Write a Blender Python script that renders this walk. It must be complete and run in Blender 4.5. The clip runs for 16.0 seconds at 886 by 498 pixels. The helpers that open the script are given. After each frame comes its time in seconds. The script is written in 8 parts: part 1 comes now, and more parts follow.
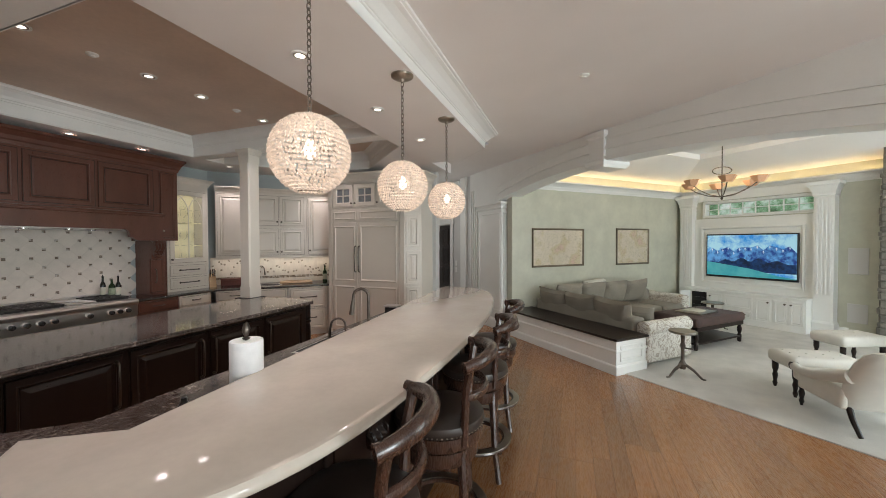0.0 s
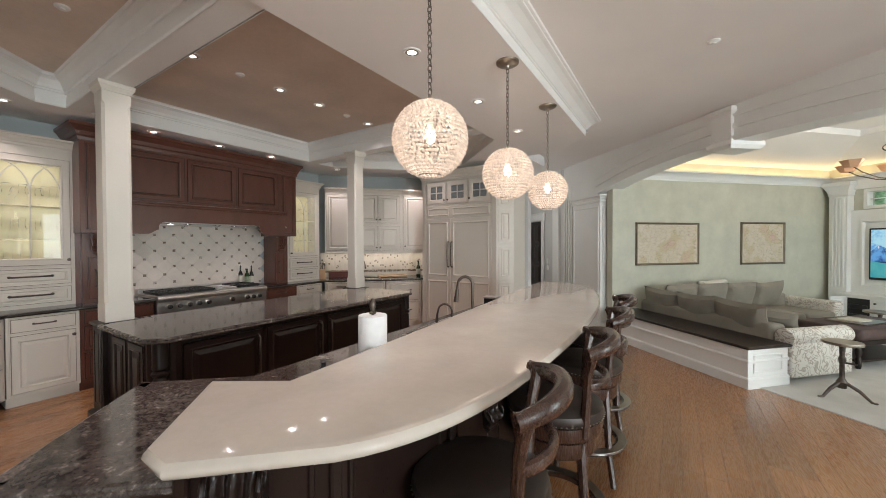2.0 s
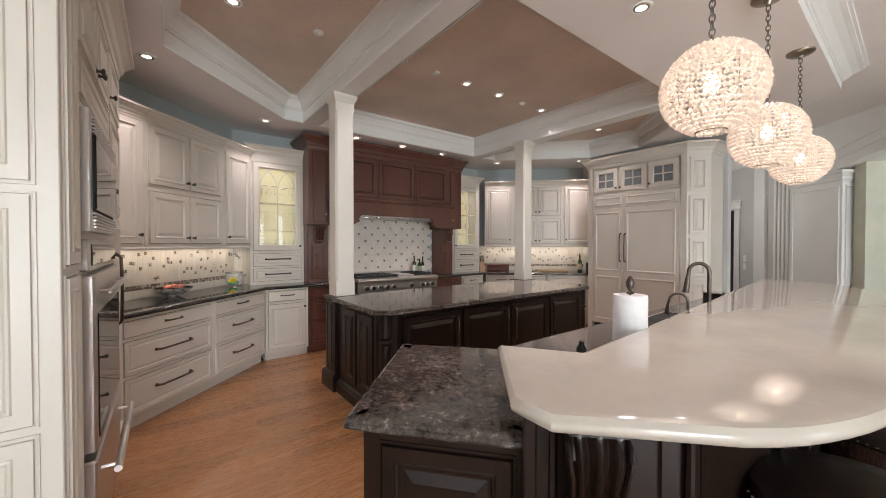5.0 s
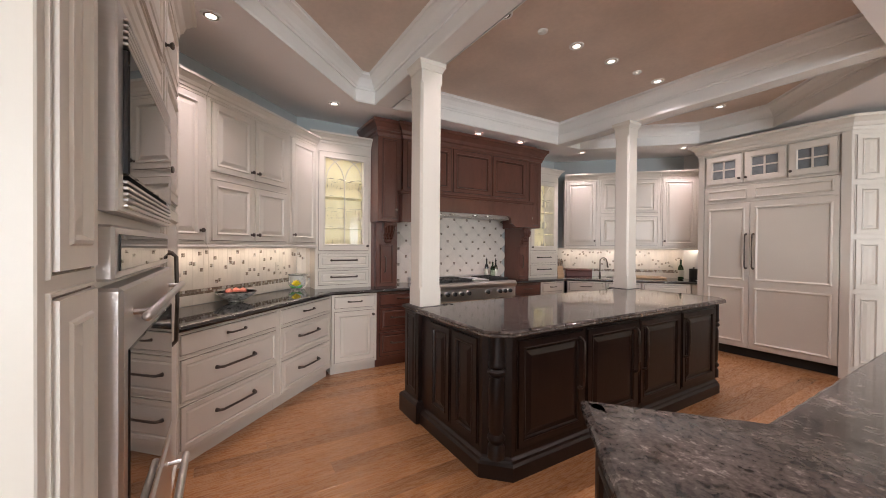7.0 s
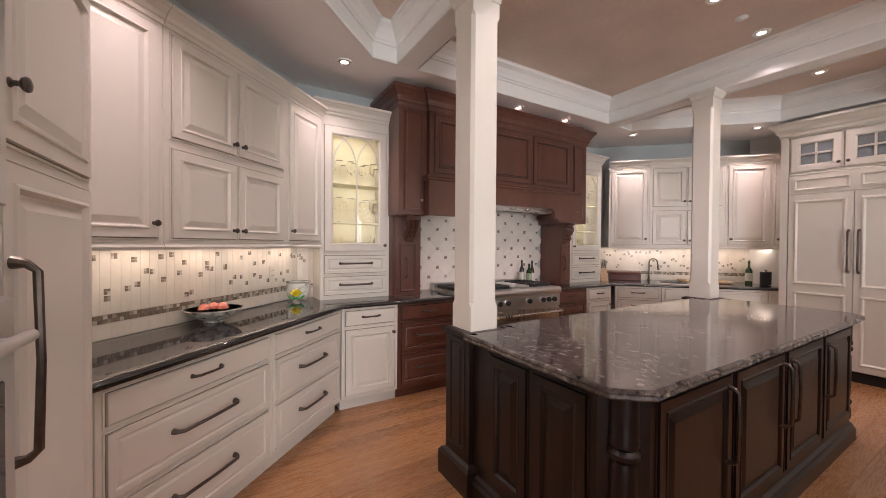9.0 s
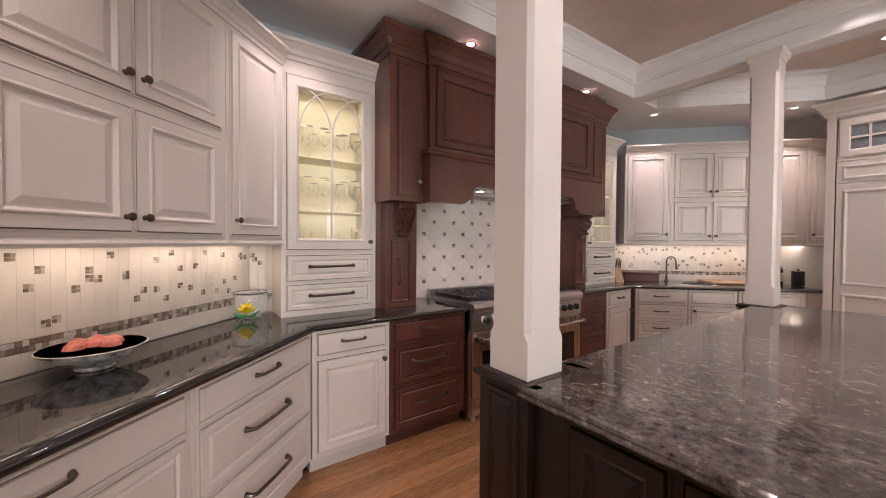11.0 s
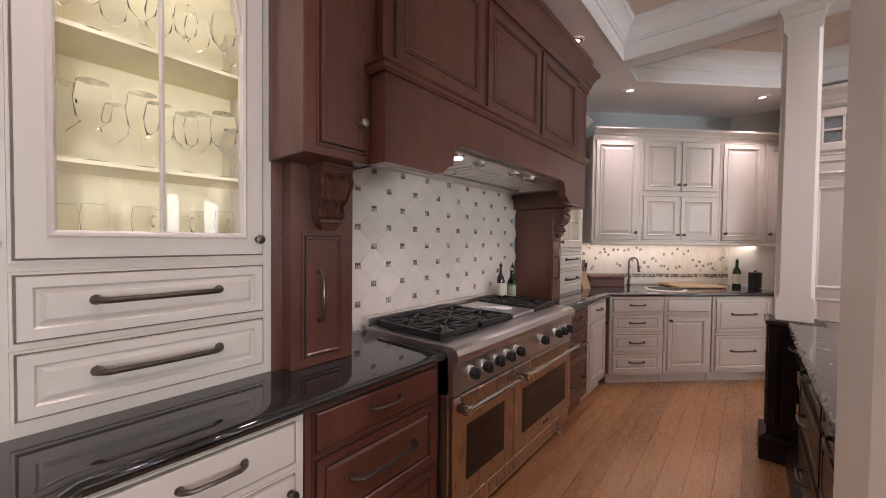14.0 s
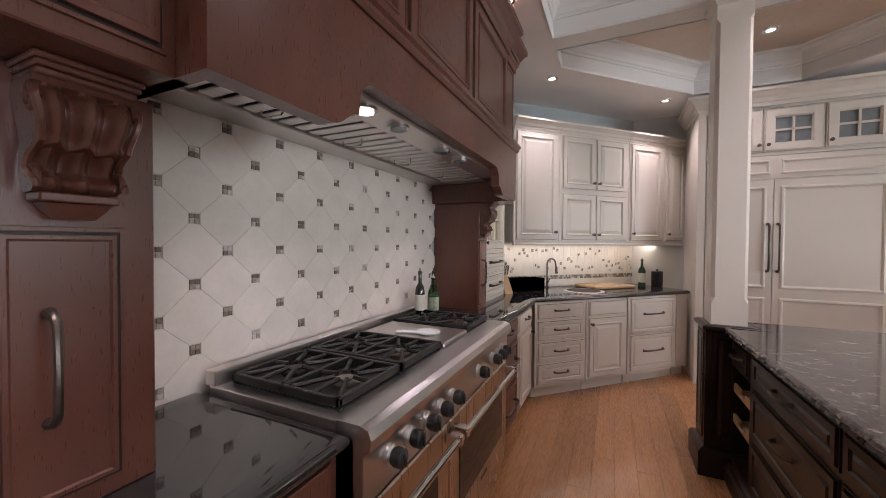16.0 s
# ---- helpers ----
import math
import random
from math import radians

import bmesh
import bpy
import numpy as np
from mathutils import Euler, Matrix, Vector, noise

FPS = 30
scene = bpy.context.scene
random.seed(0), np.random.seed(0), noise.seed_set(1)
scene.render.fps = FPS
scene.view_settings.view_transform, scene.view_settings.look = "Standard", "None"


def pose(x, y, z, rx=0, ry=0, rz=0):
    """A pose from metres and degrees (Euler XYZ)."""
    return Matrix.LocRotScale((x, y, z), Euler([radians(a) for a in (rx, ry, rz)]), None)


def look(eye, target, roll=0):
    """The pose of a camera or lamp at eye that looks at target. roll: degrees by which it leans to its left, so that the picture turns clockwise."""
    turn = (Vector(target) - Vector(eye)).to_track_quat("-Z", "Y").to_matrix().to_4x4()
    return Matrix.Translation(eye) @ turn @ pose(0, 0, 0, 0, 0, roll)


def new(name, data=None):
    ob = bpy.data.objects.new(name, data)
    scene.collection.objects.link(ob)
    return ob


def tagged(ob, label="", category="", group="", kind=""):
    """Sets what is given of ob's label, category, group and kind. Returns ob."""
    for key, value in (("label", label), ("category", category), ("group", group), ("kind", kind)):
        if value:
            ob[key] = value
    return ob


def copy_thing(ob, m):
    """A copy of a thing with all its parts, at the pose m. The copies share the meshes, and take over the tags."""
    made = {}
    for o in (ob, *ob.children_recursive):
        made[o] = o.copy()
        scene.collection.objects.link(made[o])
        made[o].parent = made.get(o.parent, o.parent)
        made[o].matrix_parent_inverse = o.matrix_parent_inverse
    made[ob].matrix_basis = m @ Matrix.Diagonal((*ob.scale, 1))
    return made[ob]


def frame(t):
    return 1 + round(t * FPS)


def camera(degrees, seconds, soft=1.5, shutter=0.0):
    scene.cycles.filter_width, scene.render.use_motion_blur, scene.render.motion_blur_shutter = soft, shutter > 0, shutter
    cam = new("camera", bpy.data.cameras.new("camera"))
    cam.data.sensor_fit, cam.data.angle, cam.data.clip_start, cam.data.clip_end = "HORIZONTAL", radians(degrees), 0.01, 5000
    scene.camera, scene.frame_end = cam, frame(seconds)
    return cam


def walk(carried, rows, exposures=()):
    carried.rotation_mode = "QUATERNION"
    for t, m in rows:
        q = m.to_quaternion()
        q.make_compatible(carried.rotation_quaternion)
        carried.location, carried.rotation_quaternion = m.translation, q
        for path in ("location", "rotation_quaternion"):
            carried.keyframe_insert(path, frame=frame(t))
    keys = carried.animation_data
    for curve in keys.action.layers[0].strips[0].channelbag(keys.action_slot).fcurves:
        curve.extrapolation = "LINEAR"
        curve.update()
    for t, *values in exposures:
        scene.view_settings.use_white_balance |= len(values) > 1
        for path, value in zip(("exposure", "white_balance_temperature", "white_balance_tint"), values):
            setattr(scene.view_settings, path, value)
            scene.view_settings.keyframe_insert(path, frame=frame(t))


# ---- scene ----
cam = camera(101.3, 16.0, 0.9)
PATH = [
    (0, (0.664, 0.217, 1.666), (-0.01, 2.1, 1.628), -0.2),
    (0.5, (0.619, 0.18, 1.678), (-0.153, 2.025, 1.629), -0.3),
    (1, (0.581, 0.17, 1.642), (-0.293, 1.968, 1.6), -0.2),
    (1.5, (0.543, 0.163, 1.607), (-0.433, 1.908, 1.571), -0.2),
    (2, (0.512, 0.149, 1.57), (-0.565, 1.834, 1.54), -0.2),
    (2.5, (0.479, 0.136, 1.537), (-0.694, 1.757, 1.511), -0.2),
    (3, (0.428, 0.107, 1.506), (-0.833, 1.659, 1.482), -0.1),
    (3.5, (0.35, 0.04, 1.479), (-0.998, 1.518, 1.455), -0.1),
    (4, (0.251, -0.052, 1.464), (-1.182, 1.344, 1.438), 0.0),
    (4.5, (0.141, -0.143, 1.447), (-1.369, 1.167, 1.422), 0.1),
    (5, (0.012, -0.173, 1.442), (-1.575, 1.045, 1.413), 0.0),
    (5.2, (-0.082, -0.167, 1.435), (-1.691, 1.021, 1.408), 0.1),
    (7.3, (-0.975, -0.195, 1.419), (-2.694, 0.827, 1.399), 0.3),
    (7.5, (-1.058, -0.167, 1.422), (-2.779, 0.851, 1.4), 0.2),
    (8, (-1.282, -0.105, 1.427), (-3.004, 0.913, 1.405), 0.2),
    (8.5, (-1.52, -0.072, 1.428), (-3.239, 0.951, 1.404), 0.3),
    (9, (-1.773, -0.037, 1.423), (-3.488, 0.992, 1.398), 0.4),
    (9.2, (-1.869, -0.015, 1.423), (-3.581, 1.02, 1.396), 0.4),
    (11.3, (-2.743, 0.251, 1.411), (-4.355, 1.436, 1.371), 0.3),
    (11.5, (-2.835, 0.291, 1.414), (-4.428, 1.499, 1.373), 0.3),
    (12, (-3.037, 0.368, 1.431), (-4.582, 1.636, 1.383), 0.5),
    (12.5, (-3.244, 0.426, 1.437), (-4.743, 1.749, 1.382), 0.6),
    (13, (-3.424, 0.498, 1.427), (-4.865, 1.883, 1.374), 0.5),
    (13.5, (-3.603, 0.616, 1.416), (-4.974, 2.071, 1.368), 0.5),
    (14, (-3.75, 0.726, 1.413), (-5.041, 2.253, 1.366), 0.6),
    (14.5, (-3.889, 0.838, 1.413), (-5.094, 2.433, 1.363), 0.6),
    (15, (-4.005, 0.947, 1.403), (-5.099, 2.621, 1.356), 0.5),
    (15.5, (-4.105, 1.092, 1.404), (-5.073, 2.841, 1.36), 0.5),
    (16, (-4.162, 1.225, 1.413), (-5.013, 3.035, 1.374), 0.4),
]
# the camera opens up a little as it leaves the bright room
EXPOSURE = [(0, -0.20, 6500, 8), (2.5, 0.0, 6500, 9), (5, 0.10, 6500, 11), (7.5, 0.33, 6650, 17), (9, 0.33, 6780, 20), (12.5, 0.22, 6720, 23), (16, 0.22, 6300, 16)]
walk(cam, [(t, look(eye, target, roll)) for t, eye, target, roll in PATH], EXPOSURE)

# ---- light ----
def sky_world():
    w = bpy.data.worlds.new("sky")
    scene.world = w
    w.use_nodes = True
    nt = w.node_tree
    sky = nt.nodes.new("ShaderNodeTexSky")
    sky.sky_type, sky.sun_disc = "NISHITA", False
    sky.sun_elevation, sky.sun_rotation = radians(42), radians(120)
    nt.links.new(sky.outputs[0], nt.nodes["Background"].inputs[0])
    nt.nodes["Background"].inputs[1].default_value = 0.12


sky_world()


def area(name, m, sx, sy, power, color=(1, 1, 1), spread=180):
    d = bpy.data.lights.new(name, "AREA")
    d.shape, d.size, d.size_y, d.energy, d.color, d.spread = "RECTANGLE", sx, sy, power, color, radians(spread)
    ob = new(name, d)
    ob.matrix_world = m
    return ob


def point(name, p, power, color, r=0.03):
    d = bpy.data.lights.new(name, "POINT")
    d.energy, d.color, d.shadow_soft_size = power, color, r
    ob = new(name, d)
    ob.location = p
    return ob


def spot(name, p, power, color, angle=110, blend=0.6, r=0.04):
    d = bpy.data.lights.new(name, "SPOT")
    d.energy, d.color, d.spot_size, d.spot_blend, d.shadow_soft_size = power, color, radians(angle), blend, r
    ob = new(name, d)
    ob.location = p
    return ob


WARM = (1.0, 0.875, 0.895)
DAY = (0.86, 0.95, 1.0)
CAN_W, PENDANT_W, UNDER_W = 49.0, 3.8, 1.3
LAMPWARM = (1.0, 0.86, 0.70)


# ---- materials ----
def node_mat(name):
    m = bpy.data.materials.new(name)
    m.use_nodes = True
    nt = m.node_tree
    return m, nt, nt.nodes["Principled BSDF"]


def noise_node(nt, scale, detail=4.0, rough=0.5, stretch=(1, 1, 1)):
    tc = nt.nodes.new("ShaderNodeTexCoord")
    mp = nt.nodes.new("ShaderNodeMapping")
    mp.inputs["Scale"].default_value = stretch
    oi = nt.nodes.new("ShaderNodeObjectInfo")
    off = nt.nodes.new("ShaderNodeVectorMath")
    off.operation = "MULTIPLY_ADD"
    off.inputs[1].default_value = (37, 53, 29)
    nt.links.new(oi.outputs["Random"], off.inputs[0])
    nt.links.new(tc.outputs["Object"], off.inputs[2])
    nt.links.new(off.outputs[0], mp.inputs[0])
    n = nt.nodes.new("ShaderNodeTexNoise")
    n.inputs["Scale"].default_value, n.inputs["Detail"].default_value, n.inputs["Roughness"].default_value = scale, detail, rough
    nt.links.new(mp.outputs[0], n.inputs["Vector"])
    return n


def ramp(nt, src, stops):
    r = nt.nodes.new("ShaderNodeValToRGB")
    e = r.color_ramp.elements
    while len(e) < len(stops):
        e.new(0.5)
    for k, (p, c) in enumerate(stops):
        e[k].position, e[k].color = p, (*c, 1)
    nt.links.new(src, r.inputs[0])
    return r


def bump(nt, bsdf, src, strength, dist=0.002):
    b = nt.nodes.new("ShaderNodeBump")
    b.inputs["Strength"].default_value, b.inputs["Distance"].default_value = strength, dist
    nt.links.new(src, b.inputs["Height"])
    nt.links.new(b.outputs[0], bsdf.inputs["Normal"])


def mix(nt, fac, a, b, mode="MIX"):
    m = nt.nodes.new("ShaderNodeMix")
    m.data_type, m.blend_type = "RGBA", mode
    for k, v in ((0, fac), (6, a), (7, b)):
        if isinstance(v, bpy.types.NodeSocket):
            nt.links.new(v, m.inputs[k])
        elif k == 0:
            m.inputs[0].default_value = v
        else:
            m.inputs[k].default_value = (*v, 1)
    return m.outputs[2]


def simple(name, color, rough=0.5, metal=0.0, vary=0.12, scale=6.0, fine=90.0, bumpy=0.08, coat=0.0, stretch=(1, 1, 1), dist=0.002):
    """Colour with broad mottling, fine grain, uneven gloss and a little relief."""
    m, nt, b = node_mat(name)
    n1, n2 = noise_node(nt, scale, 3, stretch=stretch), noise_node(nt, fine, 3, stretch=stretch)
    lo, hi = [c * (1 - vary) for c in color], [min(1, c * (1 + vary)) for c in color]
    r1 = ramp(nt, n1.outputs[0], [(0.3, lo), (0.7, hi)])
    r2 = ramp(nt, n2.outputs[0], [(0.3, [1 - vary * 0.6] * 3), (0.7, (1, 1, 1))])
    nt.links.new(mix(nt, 1.0, r1.outputs[0], r2.outputs[0], "MULTIPLY"), b.inputs["Base Color"])
    rr = ramp(nt, n1.outputs[0], [(0.3, [rough * 0.85] * 3), (0.7, [min(1, rough * 1.15)] * 3)])
    nt.links.new(rr.outputs[0], b.inputs["Roughness"])
    b.inputs["Metallic"].default_value, b.inputs["Coat Weight"].default_value = metal, coat
    b.inputs["Coat Roughness"].default_value = 0.15
    if bumpy:
        bump(nt, b, n2.outputs[0], bumpy, dist)
    return m


def wood(name, dark, light, rough=0.35, stretch=(14, 14, 1.2), per_object=0.0, coat=0.15, fine=(14, 14, 1.2), relief=0.12):
    m, nt, b = node_mat(name)
    n1 = noise_node(nt, 3.0, 6, 0.6, stretch)
    n2 = noise_node(nt, 22.0, 4, 0.6, fine if stretch[2] < 5 and stretch[1] > 1 else stretch)
    r1 = ramp(nt, n1.outputs[0], [(0.25, dark), (0.75, light)])
    r2 = ramp(nt, n2.outputs[0], [(0.3, (0.93, 0.92, 0.91)), (0.6, (1, 1, 1))])
    col = mix(nt, 1.0, r1.outputs[0], r2.outputs[0], "MULTIPLY")
    if per_object:
        oi = nt.nodes.new("ShaderNodeObjectInfo")
        rp = ramp(nt, oi.outputs["Random"], [(0.0, [1 - per_object] * 3), (0.5, (1.0, 0.97, 0.93)), (1.0, (1.0, 1.0, 1.0))])
        col = mix(nt, 1.0, col, rp.outputs[0], "MULTIPLY")
    nt.links.new(col, b.inputs["Base Color"])
    rr = ramp(nt, n2.outputs[0], [(0.3, [rough * 1.2] * 3), (0.7, [rough * 0.85] * 3)])
    nt.links.new(rr.outputs[0], b.inputs["Roughness"])
    b.inputs["Coat Weight"].default_value, b.inputs["Coat Roughness"].default_value = coat, 0.2
    bump(nt, b, n2.outputs[0], relief, 0.001)
    return m


def granite(name, base, mid, vein, rough=0.08, scale=9.0, stretch=(1, 1, 1), cover=(0.48, 0.62)):
    m, nt, b = node_mat(name)
    n1 = noise_node(nt, scale, 9, 0.72, stretch)
    n2 = noise_node(nt, 60.0, 5, 0.7)
    n3 = noise_node(nt, 2.2, 5, 0.6, stretch)
    r1 = ramp(nt, n1.outputs[0], [(0.36, base), (cover[0], mid), (cover[1], mid), (0.74, vein)])
    r2 = ramp(nt, n2.outputs[0], [(0.36, (0.35, 0.33, 0.32)), (0.56, (1, 1, 1)), (0.74, (1.0, 1.0, 1.0))])
    r3 = ramp(nt, n3.outputs[0], [(0.36, (0.5, 0.47, 0.45)), (0.62, (1, 1, 1))])
    col = mix(nt, 0.8, r1.outputs[0], r2.outputs[0], "MULTIPLY")
    nt.links.new(mix(nt, 1.0, col, r3.outputs[0], "MULTIPLY"), b.inputs["Base Color"])
    b.inputs["Roughness"].default_value = rough
    bump(nt, b, n2.outputs[0], 0.02, 0.0005)
    return m


def glow(name, color, strength):
    m, nt, b = node_mat(name)
    b.inputs["Base Color"].default_value = (*color, 1)
    b.inputs["Emission Color"].default_value, b.inputs["Emission Strength"].default_value = (*color, 1), strength
    return m


def glass(name, tint=(1, 1, 1), rough=0.0, ior=1.45):
    m, nt, b = node_mat(name)
    b.inputs["Base Color"].default_value, b.inputs["Roughness"].default_value = (*tint, 1), rough
    b.inputs["Transmission Weight"].default_value, b.inputs["IOR"].default_value = 1.0, ior
    return m


M_CREAM = simple("cream_paint", (0.67, 0.62, 0.545), 0.38, vary=0.02, scale=2.0, fine=60, bumpy=0.03, stretch=(1, 1, 1))
M_UMBER = simple("dark_wax_in_grooves", (0.008, 0.004, 0.003), 0.5, vary=0.2)
M_GLAZE = simple("umber_glaze", (0.20, 0.155, 0.12), 0.5, vary=0.25, scale=14)
M_WHITE = simple("white_trim_paint", (0.83, 0.83, 0.80), 0.42, vary=0.03, scale=2, fine=60, bumpy=0.04)
M_CEIL = simple("ceiling_paint", (0.89, 0.865, 0.845), 0.8, vary=0.03, scale=1.2, fine=160, bumpy=0.1)
M_TRAY = simple("taupe_tray_plaster", (0.71, 0.595, 0.505), 0.75, vary=0.10, scale=1.6, fine=25, bumpy=0.12)
M_BLUE = simple("grey_blue_wall_paint", (0.42, 0.46, 0.46), 0.7, vary=0.05, scale=1.6, fine=120, bumpy=0.1)
M_GREEN = simple("sage_plaster", (0.56, 0.555, 0.455), 0.7, vary=0.08, scale=3.0, fine=14, bumpy=0.15)
M_HALL = simple("hall_wall_paint", (0.62, 0.61, 0.59), 0.7, vary=0.04, scale=1.6, fine=120, bumpy=0.1)
M_CHERRY = wood("cherry_stained_wood", (0.088, 0.031, 0.021), (0.152, 0.057, 0.037), 0.30, stretch=(2.2, 2.2, 0.7), coat=0.3, relief=0.02)
M_ESPRESSO = wood("espresso_stained_wood", (0.012, 0.0062, 0.0046), (0.020, 0.0104, 0.0076), 0.32, stretch=(5, 5, 0.8), coat=0.0, relief=0.03)
M_ESPRESSO.node_tree.nodes["Principled BSDF"].inputs["Specular IOR Level"].default_value = 0.38
M_STOOL = wood("walnut_stool_wood", (0.034, 0.015, 0.010), (0.058, 0.027, 0.018), 0.26, stretch=(4, 4, 0.8), coat=0.45, relief=0.02)
M_PLANK = wood("oak_floor_plank", (0.27, 0.118, 0.048), (0.44, 0.225, 0.100), 0.27, (10, 0.7, 10), per_object=0.30, coat=0.25, relief=0.05)
M_GAP = simple("floor_joint", (0.19, 0.10, 0.052), 0.7)
M_GRANITE = granite("dark_granite", (0.014, 0.012, 0.012), (0.13, 0.11, 0.10), (0.56, 0.50, 0.45), 0.08, 24.0, (1, 1.15, 1), (0.47, 0.56))
M_BLACKGR = granite("black_granite", (0.016, 0.016, 0.017), (0.036, 0.035, 0.036), (0.34, 0.33, 0.33), 0.045, 40.0, cover=(0.5, 0.66))
M_QUARTZ = simple("cream_quartz", (0.58, 0.525, 0.455), 0.07, vary=0.07, scale=3.5, fine=35, bumpy=0.006)
M_QUARTZ.node_tree.nodes["Principled BSDF"].inputs["Specular IOR Level"].default_value = 0.40
M_BLACKGR.node_tree.nodes["Principled BSDF"].inputs["Specular IOR Level"].default_value = 1.0
M_STEEL = simple("brushed_steel", (0.66, 0.63, 0.61), 0.33, 1.0, vary=0.025, scale=3, fine=60, bumpy=0.015, stretch=(1, 1, 50))
M_CHROME = simple("polished_metal", (0.7, 0.69, 0.68), 0.14, 1.0, vary=0.04, bumpy=0.0)
M_BRONZE = simple("oiled_bronze", (0.13, 0.108, 0.092), 0.33, 0.85, vary=0.2, scale=30, fine=120, bumpy=0.05)
M_NICKEL = simple("aged_nickel", (0.36, 0.32, 0.27), 0.33, 1.0, vary=0.15, scale=20, fine=100, bumpy=0.03)
M_IRON = simple("cast_iron", (0.040, 0.038, 0.037), 0.42, 0.5, vary=0.2, scale=30, fine=150, bumpy=0.25)
M_BLACK = simple("black_plastic", (0.014, 0.014, 0.014), 0.35, vary=0.1, bumpy=0.03)
M_DARKGLASS = simple("dark_oven_glass", (0.008, 0.007, 0.0065), 0.02, vary=0.1, bumpy=0.0)
M_LEATHER = simple("dark_brown_leather", (0.030, 0.021, 0.017), 0.36, vary=0.25, scale=10, fine=220, bumpy=0.3)
M_TILE = simple("tumbled_limestone_tile", (0.71, 0.65, 0.58), 0.40, vary=0.07, scale=7, fine=60, bumpy=0.12)
M_GROUT = simple("grout", (0.62, 0.55, 0.47), 0.8, vary=0.06)
M_CARPET = simple("pale_carpet", (0.62, 0.60, 0.56), 0.95, vary=0.10, scale=4, fine=420, bumpy=0.6, dist=0.004)
M_GLASS = glass("clear_glass")
M_PAPER = simple("paper_towel", (0.82, 0.82, 0.82), 0.9, vary=0.04, scale=30, fine=300, bumpy=0.3)
M_LAMP = glow("lamp_face", (1.0, 0.89, 0.77), 2.2)
# near-black: shade put into gaps and hollows by colour; also the refrigerator grille
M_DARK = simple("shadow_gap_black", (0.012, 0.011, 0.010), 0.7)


def mosaic_mat(name):
    m, nt, b = node_mat(name)
    oi = nt.nodes.new("ShaderNodeObjectInfo")
    geo = nt.nodes.new("ShaderNodeNewGeometry")
    add = nt.nodes.new("ShaderNodeMath")
    add.operation = "ADD"
    nt.links.new(oi.outputs["Random"], add.inputs[0])
    nt.links.new(geo.outputs["Random Per Island"], add.inputs[1])
    fr = nt.nodes.new("ShaderNodeMath")
    fr.operation = "FRACT"
    nt.links.new(add.outputs[0], fr.inputs[0])
    r = ramp(nt, fr.outputs[0], [(0.0, (0.23, 0.18, 0.14)), (0.3, (0.42, 0.36, 0.29)), (0.5, (0.29, 0.23, 0.19)), (0.72, (0.56, 0.53, 0.48)), (0.9, (0.68, 0.64, 0.58))])
    r.color_ramp.interpolation = "CONSTANT"
    n = noise_node(nt, 120, 3)
    r2 = ramp(nt, n.outputs[0], [(0.3, (0.7, 0.7, 0.7)), (0.7, (1, 1, 1))])
    nt.links.new(mix(nt, 1.0, r.outputs[0], r2.outputs[0], "MULTIPLY"), b.inputs["Base Color"])
    b.inputs["Roughness"].default_value = 0.15
    return m


M_MOSAIC = mosaic_mat("iridescent_mosaic")


